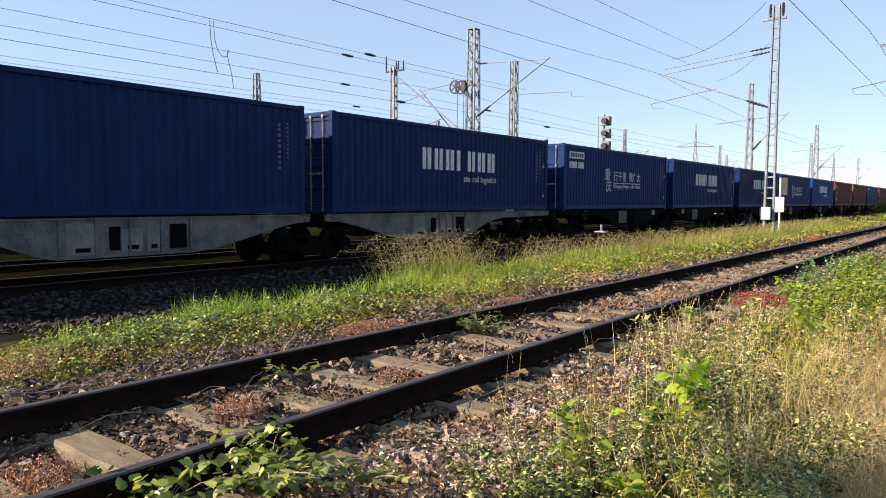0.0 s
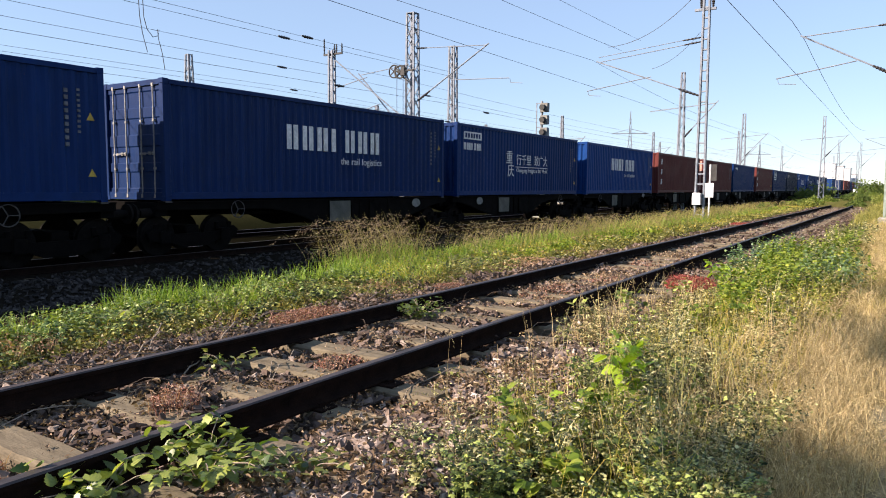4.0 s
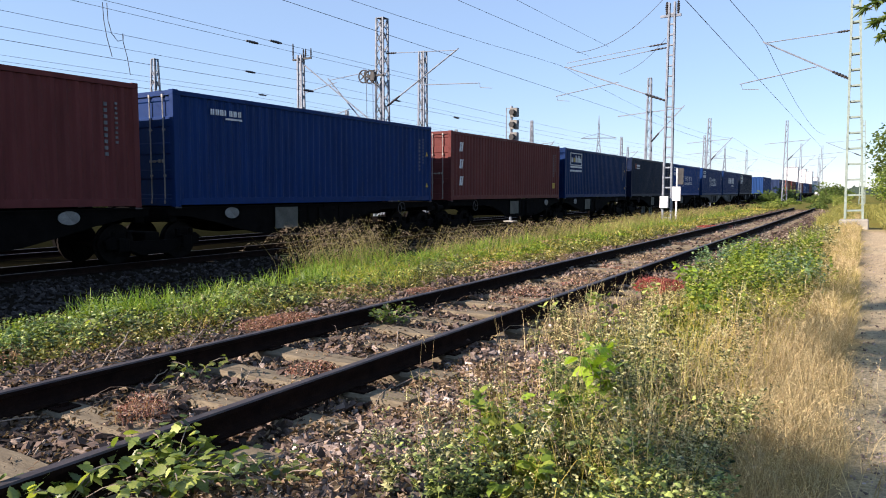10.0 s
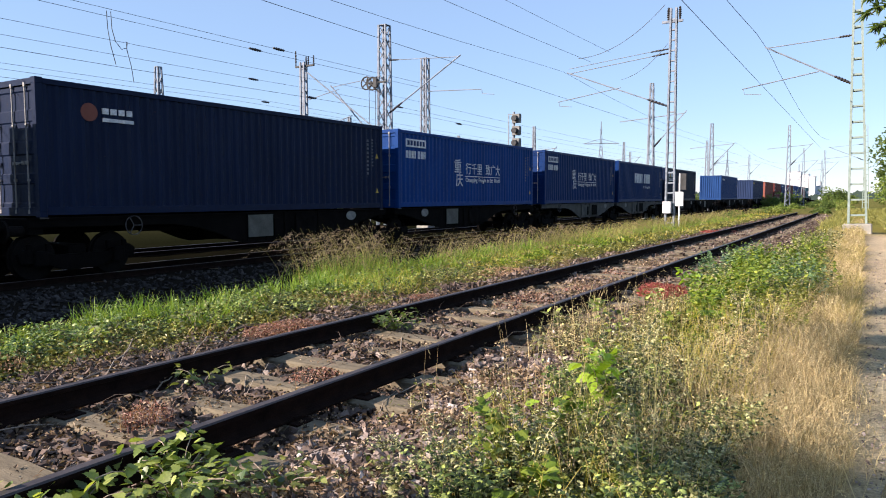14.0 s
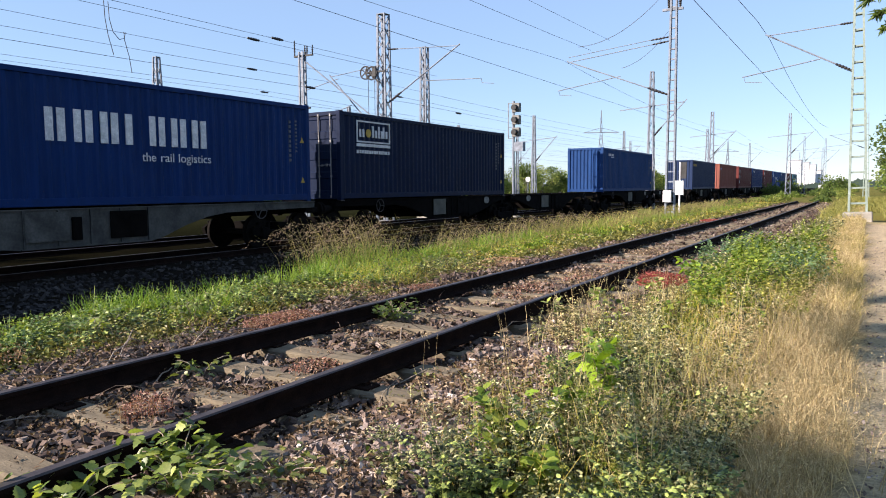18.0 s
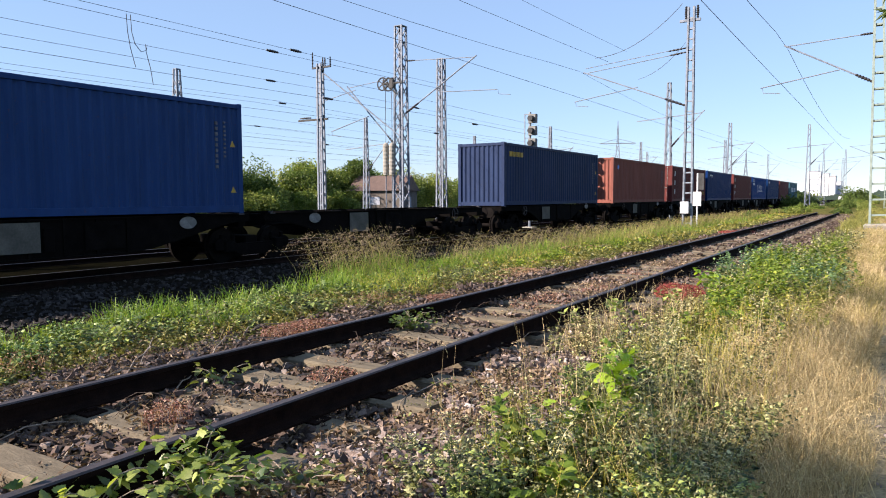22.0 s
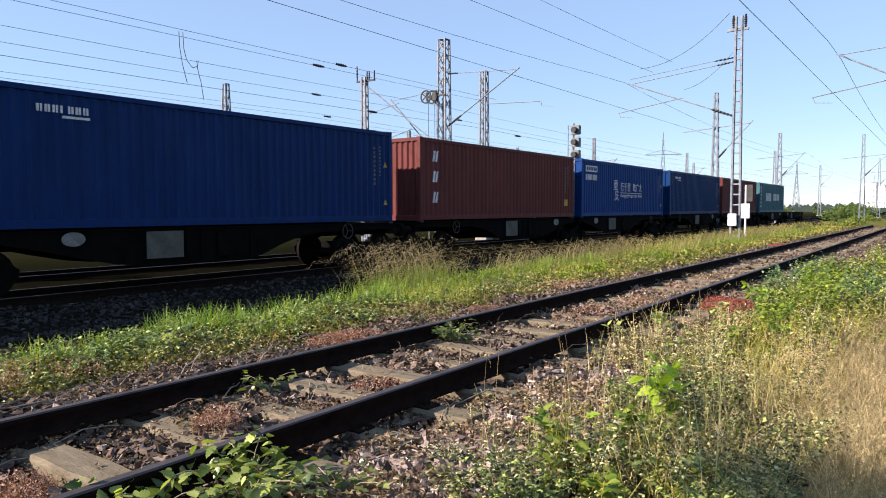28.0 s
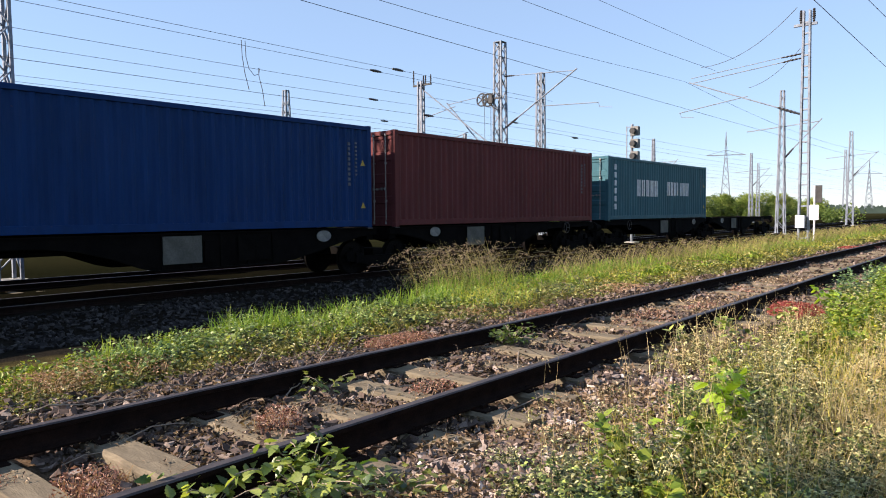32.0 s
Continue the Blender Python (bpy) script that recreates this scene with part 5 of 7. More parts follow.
# strip between the tracks: low mixed herbs, brighter grass towards the main line
x, y = along(70000, -9.5, -5.75, 1.8, 60, 0.9)
k = (x > strip_edge(y)) & patchy(x, y, 1.1, 0.4, 0.1 - 0.02 * np.minimum(y, 30)) & (x < -5.85 - 0.2 * np.sin(y * 2.1))
x, y = x[k], y[k]
P = np.stack([x, y, ground_z(x, y) + rng.random(len(x)) ** 1.5 * 0.07], -1)
v, f = leaf_mesh(P, 0.016 + 0.0026 * y + rng.random(len(x)) ** 2 * 0.035, 0.5)
cx, cy = along(260, -7.5, -6.0, 2.0, 30, 0.85)
C = herb_points(cx, cy, 0.16 + rng.random(260) * 0.14, 0.05 + rng.random(260) * 0.13, 80)
v, f = stack((v, f), leaf_mesh(C, 0.018 + 0.0026 * C[:, 1] + rng.random(len(C)) ** 2 * 0.04, 0.5))
raw("low_herbs", v, f, OLIVE, "low olive-green herbs between the tracks", "herbs")
x, y = along(13000, -9.8, -6.6, 1.0, 60, 0.85)
k = (x > strip_edge(y)) & patchy(x, y, 0.8, 2.2, 0.55 - 0.35 * (x < -8.0))
x, y = x[k], y[k]
P = np.stack([x, y, ground_z(x, y) + 0.02 + rng.random(len(x)) ** 1.3 * 0.14], -1)
v, f = leaf_mesh(P, 0.022 + 0.0028 * y + rng.random(len(x)) ** 2 * 0.045, 0.5)
cx, cy = along(90, -7.6, -6.6, 1.2, 24, 0.9)
C = herb_points(cx, cy, 0.14 + rng.random(90) * 0.16, 0.08 + rng.random(90) * 0.18, 80)
v, f = stack((v, f), leaf_mesh(C, 0.025 + 0.0028 * C[:, 1] + rng.random(len(C)) ** 2 * 0.05, 0.55))
raw("green_herbs", v, f, FRESH, "fresh green herbs between the tracks", "herbs")
x, y = along(2600, -9.3, -6.2, 2.0, 18, 0.9)
k = patchy(x, y, 1.2, 6.1, 0.15) & (x > strip_edge(y) + 0.1)
x, y = x[k], y[k]
v, f = sprig_mesh(x, y, 0.08 + rng.random(len(x)) ** 1.5 * 0.22, 12, 0.034 + 0.001 * y, 0.6, 0.6)
raw("leafy_weeds", v, f, WEED, "leafy olive weeds between the tracks", "weeds")
x, y = along(2200, -9.7, -7.2, 2.0, 16, 0.9)
k = patchy(x, y, 1.0, 2.2, 0.45) & (x > strip_edge(y))
x, y = x[k], y[k]
v, f = sprig_mesh(x, y, 0.12 + rng.random(len(x)) * 0.24, 13, 0.044 + 0.001 * y, 0.5, 0.65)
raw("leafy_weeds", v, f, FRESH, "fresh green leafy weeds between the tracks", "weeds")
x, y = along(130, -8.3, -6.2, 2.2, 13, 0.9)
k = x > strip_edge(y) + 0.15
x, y = np.repeat(x[k], 12) + rng.normal(0, 0.1, 12 * k.sum()), np.repeat(y[k], 12) + rng.normal(0, 0.1, 12 * k.sum())
v, f = sprig_mesh(x, y, 0.08 + rng.random(len(x)) ** 1.5 * 0.2, 12, 0.05, 0.6, 0.6, ovate=True, top=0.5)
raw("dark_weeds", v, f, DARKWEED, "deep green leafy weeds between the tracks", "weeds")
x, y = along(90, -8.3, -6.2, 2.2, 13, 0.9)
k = x > strip_edge(y) + 0.15
x, y = np.repeat(x[k], 12) + rng.normal(0, 0.1, 12 * k.sum()), np.repeat(y[k], 12) + rng.normal(0, 0.1, 12 * k.sum())
v, f = sprig_mesh(x, y, 0.06 + rng.random(len(x)) ** 1.5 * 0.18, 11, 0.04, 0.7, 0.45)
raw("withered_weeds", v, f, DRYOLIVE, "half-dried olive-tan weeds between the tracks", "weeds")
cx, cy = np.array([-6.7, -7.0, -7.2, -6.9, -7.3, -6.8, -7.5, -7.6, -6.9, -7.8, -7.5, -8.1]), np.array([3.0, 3.6, 4.2, 3.3, 4.6, 4.2, 5.2, 6.0, 6.4, 7.6, 8.6, 9.8])
x, y = np.repeat(cx, 46) + rng.normal(0, 0.24, 552), np.repeat(cy, 46) + rng.normal(0, 0.26, 552)
v, f = sprig_mesh(x, y, 0.12 + rng.random(552) ** 1.5 * 0.26, 14, 0.06, 0.5, 0.6, ovate=True)
raw("leafy_clumps", v, f, CLUMP, "dark green leafy clumps between the tracks", "weeds")
x, y = along(1500, -9.2, -5.9, 2.0, 14, 0.9)
k = patchy(x, y, 1.5, 3.7, 0.3) & (x > strip_edge(y) + 0.2)
x, y = x[k], y[k]
v, f = sprig_mesh(x, y, 0.06 + rng.random(len(x)) * 0.16, 11, 0.035, 0.8, 0.4)
raw("withered_weeds", v, f, DEADLEAF, "brown withered weeds between the tracks", "weeds")
x, y = along(5200, -0.1, 0.5, 3.0, 30, 0.9)
x = x + strip_edge(y)
k = patchy(x, y, 0.8, 5.7, 0.2)
x, y = x[k], y[k]
v, f = blade_mesh(x, y, ground_z(x, y) - 0.01, 0.2 + rng.random(len(x)) * 0.26, 0.007 + 0.0006 * y, 0.1 + rng.random(len(x)) * 0.4)
raw("lime_grass", v, f, LIME, "bright green upright grass fringe along the main line ballast", "grass")
x, y = along(5000, -9.0, -5.9, 2.0, 40, 0.8)
k = patchy(x, y, 1.3, 8.1, 0.35) & (x > strip_edge(y) + 0.3)
x, y = x[k], y[k]
v, f = blade_mesh(x, y, ground_z(x, y), 0.06 + rng.random(len(x)) * 0.14, 0.003 + 0.0006 * y, 0.4 + rng.random(len(x)) * 0.8)
raw("withered_grass", v, f, SEED, "brown withered patches between the tracks", "grass")
x, y = along(14000, -0.1, 1.3, 2.0, 60, 0.8)
k = patchy(x, y, 0.9, 1.1, np.where(x < 0.5, 0.3, 0.9))
x = x + strip_edge(y)
x, y = x[k], y[k]
k = x < -6.2
x, y = x[k], y[k]
v, f = blade_mesh(x, y, ground_z(x, y) - 0.01, 0.13 + rng.random(len(x)) * 0.2, 0.006 + 0.0007 * y, 0.2 + rng.random(len(x)) * 0.5)
raw("lime_grass", v, f, LIME, "bright green grass along the ballast edge", "grass")
x, y = along(24000, -9.4, -6.1, 2.0, 70, 0.75)
k = patchy(x, y, 0.7, 4.0, 0.35 - 0.03 * np.minimum(y, 25)) & (x > strip_edge(y) + 0.3)
x, y = x[k], y[k]
v, f = blade_mesh(x, y, ground_z(x, y) - 0.01, 0.06 + rng.random(len(x)) ** 2 * 0.2, 0.003 + 0.0007 * y, 0.3 + rng.random(len(x)) * 0.6)
raw("yellowing_grass", v, f, GOLD, "thin yellowing grass between the tracks", "grass")


def tall_grass(name, label, cx, cy, spread, n, h0, h1, mat, headmat, lean=0.45, headlen=0.2, wind=None, headsize=0.012):
    """Tufts of tall grass with drooping seed heads."""
    m = len(cx)
    k = np.repeat(np.arange(m), n)
    gx, gy = cx[k] + rng.normal(0, spread, len(k)), cy[k] + rng.normal(0, spread, len(k))
    h = h0 + (h1 - h0) * rng.random(len(k))
    az = rng.random(len(k)) * TAU if wind is None else rng.normal(wind, 0.7, len(k))
    ln = lean * (0.4 + rng.random(len(k)) * 0.9)
    w = 0.0018 + 0.00032 * np.hypot(gx, gy)
    gz = ground_z(gx, gy) - 0.02
    v, f = blade_mesh(gx, gy, gz, h, w, ln, 0.3, az)
    raw(name, v, f, mat, label, "grass")
    if headmat is None:
        return
    pick = rng.random(len(k)) < 0.6
    tp = blade_tip(gx, gy, gz, h, ln, az)[pick]
    a = az[pick]
    vs, fs = [], []
    for j in range(9):
        u = j / 9
        o = np.stack([np.cos(a) * headlen * u * 0.75, np.sin(a) * headlen * u * 0.75, headlen * (0.35 * u - 0.75 * u ** 2) + 0 * a], -1) - np.stack([np.cos(a) * 0.25, np.sin(a) * 0.25, 0.3 + 0 * a], -1) * headlen
        d = np.stack([np.cos(a), np.sin(a), 0.45 - 1.9 * u + 0 * a], -1) + rng.normal(0, 0.45, tp.shape)
        q = leaf_mesh(tp + o + rng.normal(0, 0.02 * headlen, tp.shape), headsize * (1.4 + 1.1 * rng.random(len(tp))) + 0.0006 * np.hypot(tp[:, 0], tp[:, 1]), 0.4, 0.26, 0.1, d)
        vs.append(q)
    v, f = stack(*vs)
    raw("seed_heads", v, f, headmat, "drooping brown seed heads of " + name.replace("_", " "), "seed heads")


cx, cy = np.array([-8.9, -8.75, -9.0, -8.6, -8.8, -8.95, -8.5, -8.85, -9.0, -8.7]), np.array([10.0, 10.3, 10.8, 10.6, 11.3, 11.7, 11.2, 12.2, 12.5, 11.9])
tall_grass("tall_grass", "tall grass with drooping purple-brown plumes beside the ballast", cx, cy, 0.28, 34, 0.6, 1.25, STEM, PLUME, 0.46, 0.4, 3.4, 0.022)
tall_grass("tall_grass", "tall grass with drooping purple-brown plumes beside the ballast", cx[1::2] + 0.1, cy[1::2] + 0.5, 0.24, 14, 0.5, 1.1, STEM, PLUME, 0.45, 0.36, 0.4, 0.018)
tall_grass("tall_grass", "lime-green grass tuft under the tall stems", cx, cy, 0.2, 70, 0.25, 0.65, LIME, None, 0.4)
cx, cy = along(30, -9.3, -8.3, 13.2, 24)
tall_grass("tall_grass", "tall yellow-green grass along the line", cx, cy, 0.24, 22, 0.3, 0.95, STEM, PLUME, 0.4, 0.26, 0.6, 0.018)
cx, cy = along(120, -9.4, -7.6, 20, 62, 0.8)
tall_grass("tall_grass", "tall yellow-green grass along the line", cx, cy, 0.3, 26, 0.3, 0.8, MEADOW, SEED, 0.4, 0.16, 0.7, 0.012)
cx, cy = along(110, -9.0, -7.2, 12, 60, 0.8)
cx, cy = np.concatenate([cx, np.array([-7.7, -7.8, -7.9, -7.9, -7.8, -7.8, -8.1, -8.4, -8.6])]), np.concatenate([cy, np.array([5.6, 6.3, 6.9, 7.4, 8.0, 8.3, 8.8, 10.3, 11.3])])
tall_grass("lime_tufts", "lush green tufts along the line", cx, cy, 0.25, 46, 0.16, 0.42, LIME, None, 0.5)

cx, cy = np.array([-6.5, -6.7, -6.4, -7.0, -7.2, -6.9, -7.5, -7.6, -6.6]), np.array([8.7, 9.0, 9.3, 9.0, 9.6, 10.1, 9.4, 10.4, 9.8])
tall_grass("grass_tuft", "yellow-lime grass tufts reaching from the plumes to the rail", cx, cy, 0.16, 60, 0.2, 0.5, LIME, None, 0.45)
tall_grass("grass_tuft", "yellowing grass tufts reaching from the plumes to the rail", cx, cy, 0.2, 36, 0.2, 0.45, GOLD, None, 0.5)

# the verge between the siding and the path
def bare(x, y):
    """The stony shoulder beside the near rail, where little grows."""
    return x + 0.1 * np.sin(y * 2.7) < np.interp(y, [2.8, 3.6, 4.7, 6.0, 7.0, 8.0, 9.0], [-1.65, -1.85, -1.85, -1.75, -1.9, -2.3, -2.7])


def tangle(n, x0, x1, y0, y1, seed, keep, power=0.9, share=0.06):
    """Spots for weeds: in patches, few of them on the stony shoulder."""
    x, y = along(n, x0, x1, y0, y1, power)
    k = patchy(x, y, 2.2, seed, keep) & (~bare(x, y) | (rng.random(n) < share))
    return x[k], y[k]


def clumps(n, x0, x1, y0, y1, seed, keep, per, spread, share=0.06):
    """Dense plants with their own height, tallest in the middle."""
    x, y = tangle(n, x0, x1, y0, y1, seed, keep, 0.9, share)
    k = np.repeat(np.arange(len(x)), per)
    tall = 0.45 + 0.85 * rng.random(len(x)) ** 1.3
    r = np.abs(rng.normal(0, spread, len(k)))
    a = rng.random(len(k)) * TAU
    return x[k] + np.cos(a) * r, y[k] + np.sin(a) * r, tall[k] * (1.1 - 2.2 * np.minimum(r, 0.25)) * (0.7 + 0.5 * rng.random(len(k)))


x, y, tall = clumps(120, -2.0, -0.6, 2.6, 5.4, 3.3, -0.4, 14, 0.065)
v, f = sprig_mesh(x, y, 0.37 * tall, 22, 0.031, 0.55, 0.52, ovate=True, top=0.6)
raw("verge_weeds", v, f, WEED, "tangled olive-green weeds on the verge", "weeds")
x, y, tall = clumps(100, -1.9, -0.55, 2.5, 5.2, 5.6, -0.4, 14, 0.065)
v, f = sprig_mesh(x, y, 0.33 * tall, 18, 0.037, 0.5, 0.55, ovate=True, top=0.6)
raw("dark_weeds", v, f, DARKWEED, "deep green leafy weeds on the verge", "weeds")
x, y, tall = clumps(105, -1.9, -0.75, 5.2, 8.6, 3.3, -0.5, 10, 0.09)
v, f = sprig_mesh(x, y, 0.3 * tall, 13, 0.05, 0.45, 0.5, ovate=True)
raw("verge_weeds", v, f, WEED, "tangled olive-green weeds on the verge", "weeds")
x, y, tall = clumps(40, -1.9, -0.55, 2.6, 5.4, 9.3, -0.3, 9, 0.07)
v, f = sprig_mesh(x, y, 0.4 * tall, 15, 0.03, 0.6, 0.45)
raw("withered_weeds", v, f, DRYOLIVE, "half-dried olive-tan weeds on the verge", "weeds")
x, y, tall = clumps(44, -2.75, -1.7, 6.0, 9.0, 7.1, -0.5, 9, 0.09, 0.9)
v, f = sprig_mesh(x, y, 0.4 * tall, 14, 0.042, 0.4, 0.45)
raw("railside_weeds", v, f, DRYOLIVE, "half-dried olive-tan weeds beside the near rail", "weeds")
x, y, tall = clumps(34, -2.75, -1.7, 6.0, 10.0, 2.7, -0.4, 8, 0.08, 0.9)
v, f = sprig_mesh(x, y, 0.4 * tall, 13, 0.05, 0.4, 0.5, ovate=True)
raw("railside_weeds", v, f, WEED, "leafy green weeds beside the near rail", "weeds")
cx, cy = along(16, -2.7, -1.8, 5.8, 8.6, 0.9)
x, y = np.repeat(cx, 7) + rng.normal(0, 0.06, 112), np.repeat(cy, 7) + rng.normal(0, 0.06, 112)
v, f = blade_mesh(x, y, ground_z(x, y), 0.3 + rng.random(112) * 0.4, 0.005, 0.1 + rng.random(112) * 0.4)
raw("railside_stalks", v, f, STRAW, "pale dry stalks beside the near rail", "grass")
x, y, tall = clumps(85, -2.0, -0.7, 2.8, 8.5, 5.1, -0.3, 9, 0.07)
v, f = sprig_mesh(x, y, 0.46 * tall, 17, 0.048, 0.3, 0.34, ovate=True)
raw("mugwort", v, f, GREYH, "grey-green mugwort on the verge", "weeds")
x, y, tall = clumps(26, -2.7, -1.75, 3.0, 5.6, 2.4, -0.4, 16, 0.12, 1.0)
v, f = sprig_mesh(x, y, 0.17 * tall, 12, 0.03, 0.8, 0.45, ovate=True)
raw("grey_mat", v, f, GREYH, "low grey-green mat plants on the stony shoulder", "weeds")
x, y, tall = clumps(22, -2.8, -1.8, 2.7, 7.5, 4.4, -0.4, 7, 0.06, 1.0)
v, f = sprig_mesh(x, y, 0.17 * tall, 10, 0.03, 0.5, 0.4)
raw("olive_sprigs", v, f, WEED, "small olive sprigs on the stony shoulder", "weeds")
x, y, tall = clumps(34, -1.95, -0.9, 2.7, 8.0, 8.4, -0.3, 7, 0.07)
v, f = sprig_mesh(x, y, 0.32 * tall, 9, 0.085, 0.45, 0.66, ovate=True, top=0.4)
raw("green_weeds", v, f, FRESH, "fresh green weeds on the verge", "weeds")
x, y, tall = clumps(48, -2.1, -0.8, 2.8, 8.8, 1.9, -0.2, 9, 0.07, 0.3)
v, f = sprig_mesh(x, y, 0.28 * tall, 13, 0.042, 0.5, 0.5)
raw("pale_weeds", v, f, YHERB, "pale yellow-green weeds on the verge", "weeds")
x, y, tall = clumps(46, -2.5, -0.8, 2.8, 9.0, 6.6, -0.3, 9, 0.08, 0.5)
v, f = sprig_mesh(x, y, 0.24 * tall, 12, 0.042, 0.6, 0.42)
raw("withered_weeds", v, f, DEADLEAF, "brown withered weeds on the verge", "weeds")
# farther along the verge the weeds stand higher and closer
for name, mat, label, n, keep, h0, h1, lf, seed in (("verge_weeds", WEED, "bushy olive-green weeds beyond the dry grass", 2000, -0.1, 0.2, 0.5, 0.065, 2.0), ("mugwort", GREYH, "bushy grey-green mugwort beyond the dry grass", 1300, 0.2, 0.25, 0.6, 0.06, 4.7), ("green_weeds", FRESH, "fresh green weeds beyond the dry grass", 700, 0.5, 0.25, 0.6, 0.06, 7.7), ("pale_weeds", YHERB, "yellow-green weeds beyond the dry grass", 900, 0.2, 0.2, 0.5, 0.05, 5.5)):
    x, y = along(n, -2.35, -0.5, 7.2, 26, 0.8)
    k = patchy(x, y, 1.3, seed, keep) & (x < -0.75 + 0.2 * np.sin(y * 1.3)) & ((y < 13) | (x > -1.65 + 0.15 * np.sin(y)))
    x, y = x[k], y[k]
    low = np.where((x < -0.18 * y) & (y < 13), 0.25, 1.0)
    v, f = sprig_mesh(x, y, low * (h0 + (h1 - h0) * rng.random(len(x))), 15, lf * (0.75 + 0.03 * y), 0.3, 0.5, 0.006, ovate=True)
    raw(name, v, f, mat, label, "weeds")
cx, cy = np.array([-1.25, -1.5, -1.1, -1.45, -0.95, -1.35, -0.8, -1.7, -1.2, -1.75, -1.05, -1.9]), np.array([7.9, 9.0, 9.6, 10.4, 10.9, 12.2, 12.6, 12.8, 15.5, 15.5, 18.5, 14.2])
x, y = np.repeat(cx, 36) + rng.normal(0, 0.17, 432), np.repeat(cy, 36) + rng.normal(0, 0.2, 432)
v, f = sprig_mesh(x, y, 0.3 + rng.random(len(x)) * 0.4, 15, 0.09, 0.25, 0.6, 0.006, ovate=True)
raw("green_shrubs", v, f, FRESH, "small green shrubs on the verge", "shrub")
cx, cy = np.array([-0.85, -0.75, -2.1, -1.95, -0.95, -2.2]), np.array([10.9, 12.0, 14.5, 16.0, 13.2, 12.9])
x, y = np.repeat(cx, 40) + rng.normal(0, 0.16, 240), np.repeat(cy, 40) + rng.normal(0, 0.25, 240)
v, f = sprig_mesh(x, y, 0.3 + rng.random(240) * 0.35, 16, 0.085, 0.25, 0.55, 0.006, ovate=True)
raw("blue_green_shrubs", v, f, BLUEGREEN, "small blue-green shrubs on the verge", "shrub")
cx, cy = np.array([-0.75, -1.05, -0.7, -1.25, -0.6, -1.6, -0.8]), np.array([8.6, 7.5, 9.9, 8.5, 11.4, 10.0, 13.8])
x, y = np.repeat(cx, 40) + rng.normal(0, 0.13, 280), np.repeat(cy, 40) + rng.normal(0, 0.16, 280)
v, f = sprig_mesh(x, y, 0.2 + rng.random(len(x)) * 0.32, 13, 0.07, 0.3, 0.5)
raw("yellow_herbs", v, f, YHERB, "yellow-green flowering herbs on the verge", "weeds")
FLOWER = leafy("yellow_petal", (0.6, 0.5, 0.03), (0.75, 0.62, 0.04), (0.85, 0.75, 0.08), 0.5, 0.3)
pk = rng.integers(0, len(x), 44)
P = np.stack([x[pk] + rng.normal(0, 0.05, 44), y[pk] + rng.normal(0, 0.05, 44), ground_z(x[pk], y[pk]) + 0.36 + rng.random(44) * 0.12], -1)
v, f = leaf_mesh(P, 0.024, 0.8, 0.8)
raw("yellow_flowers", v, f, FLOWER, "small yellow flowers on the verge herbs", "flowers")
x, y = along(1500, -1.9, -0.5, 2.8, 9, 0.9)
k = patchy(x, y, 1.4, 9.0, 0.1)
x, y = x[k], y[k]
v, f = blade_mesh(x, y, ground_z(x, y) - 0.01, 0.12 + rng.random(len(x)) ** 1.6 * 0.5, 0.003 + 0.0002 * y, 0.1 + rng.random(len(x)) * 0.45)
raw("verge_grass", v, f, GOLD, "thin upright yellow-green grass on the verge", "grass")

# dry grass beside the path
x, y = along(76000, -1.45, 0.05, 2.8, 45, 0.85)
edge = np.interp(y, [2.8, 4.2, 5.4, 7.5, 9.5, 45], [-0.55, -0.7, -1.1, -1.0, -0.6, -0.5])
k = (x + 0.12 * np.sin(y * 2.3) + rng.normal(0, 0.14, len(x)) > edge) & (x < -0.06 + 0.05 * np.sin(y * 3.1))
x, y = x[k], y[k]
v, f = blade_mesh(x, y, ground_z(x, y) - 0.01, (0.05 + rng.random(len(x)) ** 1.4 * 0.27) * (1.0 + 0.45 * np.sin(x * 9.0 + 2 * np.sin(y * 3.1)) * np.sin(y * 5.3)), 0.0012 + 0.00036 * y, 0.2 + rng.random(len(x)) ** 1.5 * 1.5)
hk = rng.random(len(x)) < 0.3
hx, hy = x[hk], y[hk]
P = np.stack([hx + rng.normal(0, 0.03, len(hx)), hy + rng.normal(0, 0.03, len(hx)), ground_z(hx, hy) + 0.12 + rng.random(len(hx)) * 0.26], -1)
hv, hf = leaf_mesh(P, 0.012 + 0.0014 * hy, 0.3, 0.2)
raw("grass_heads", hv, hf, STRAW, "pale seed heads of the dry grass", "seed heads")
raw("dry_grass", v, f, STRAW, "dry straw-coloured grass beside the path", "grass")
x, y = along(16000, -1.1, 0.0, 9.0, 60, 0.8)
k = patchy(x, y, 0.8, 7.0, -0.1)
x, y = x[k], y[k]
v, f = blade_mesh(x, y, ground_z(x, y) - 0.01, 0.14 + rng.random(len(x)) * 0.26, 0.003 + 0.0005 * y, 0.2 + rng.random(len(x)) * 0.6)
raw("yellowing_grass", v, f, TAN, "yellowing grass along the path", "grass")
cx, cy = along(26, -2.0, -0.6, 3.0, 7.5, 0.9)
tall_grass("grass_stalks", "tall thin dry stalks standing above the weeds", cx, cy, 0.1, 4, 0.45, 0.9, STRAW, STRAW, 0.14, 0.12, None, 0.007)
cx, cy = np.array([-1.32, -1.22, -1.38, -1.1, -1.62, -1.0, -0.95]), np.array([3.75, 3.5, 4.2, 4.4, 3.3, 3.9, 4.9])
tall_grass("grass_stalks", "bunch of yellow-green stalks among the weeds", cx, cy, 0.05, 13, 0.35, 0.8, STALK, STRAW, 0.16, 0.1, None, 0.007)
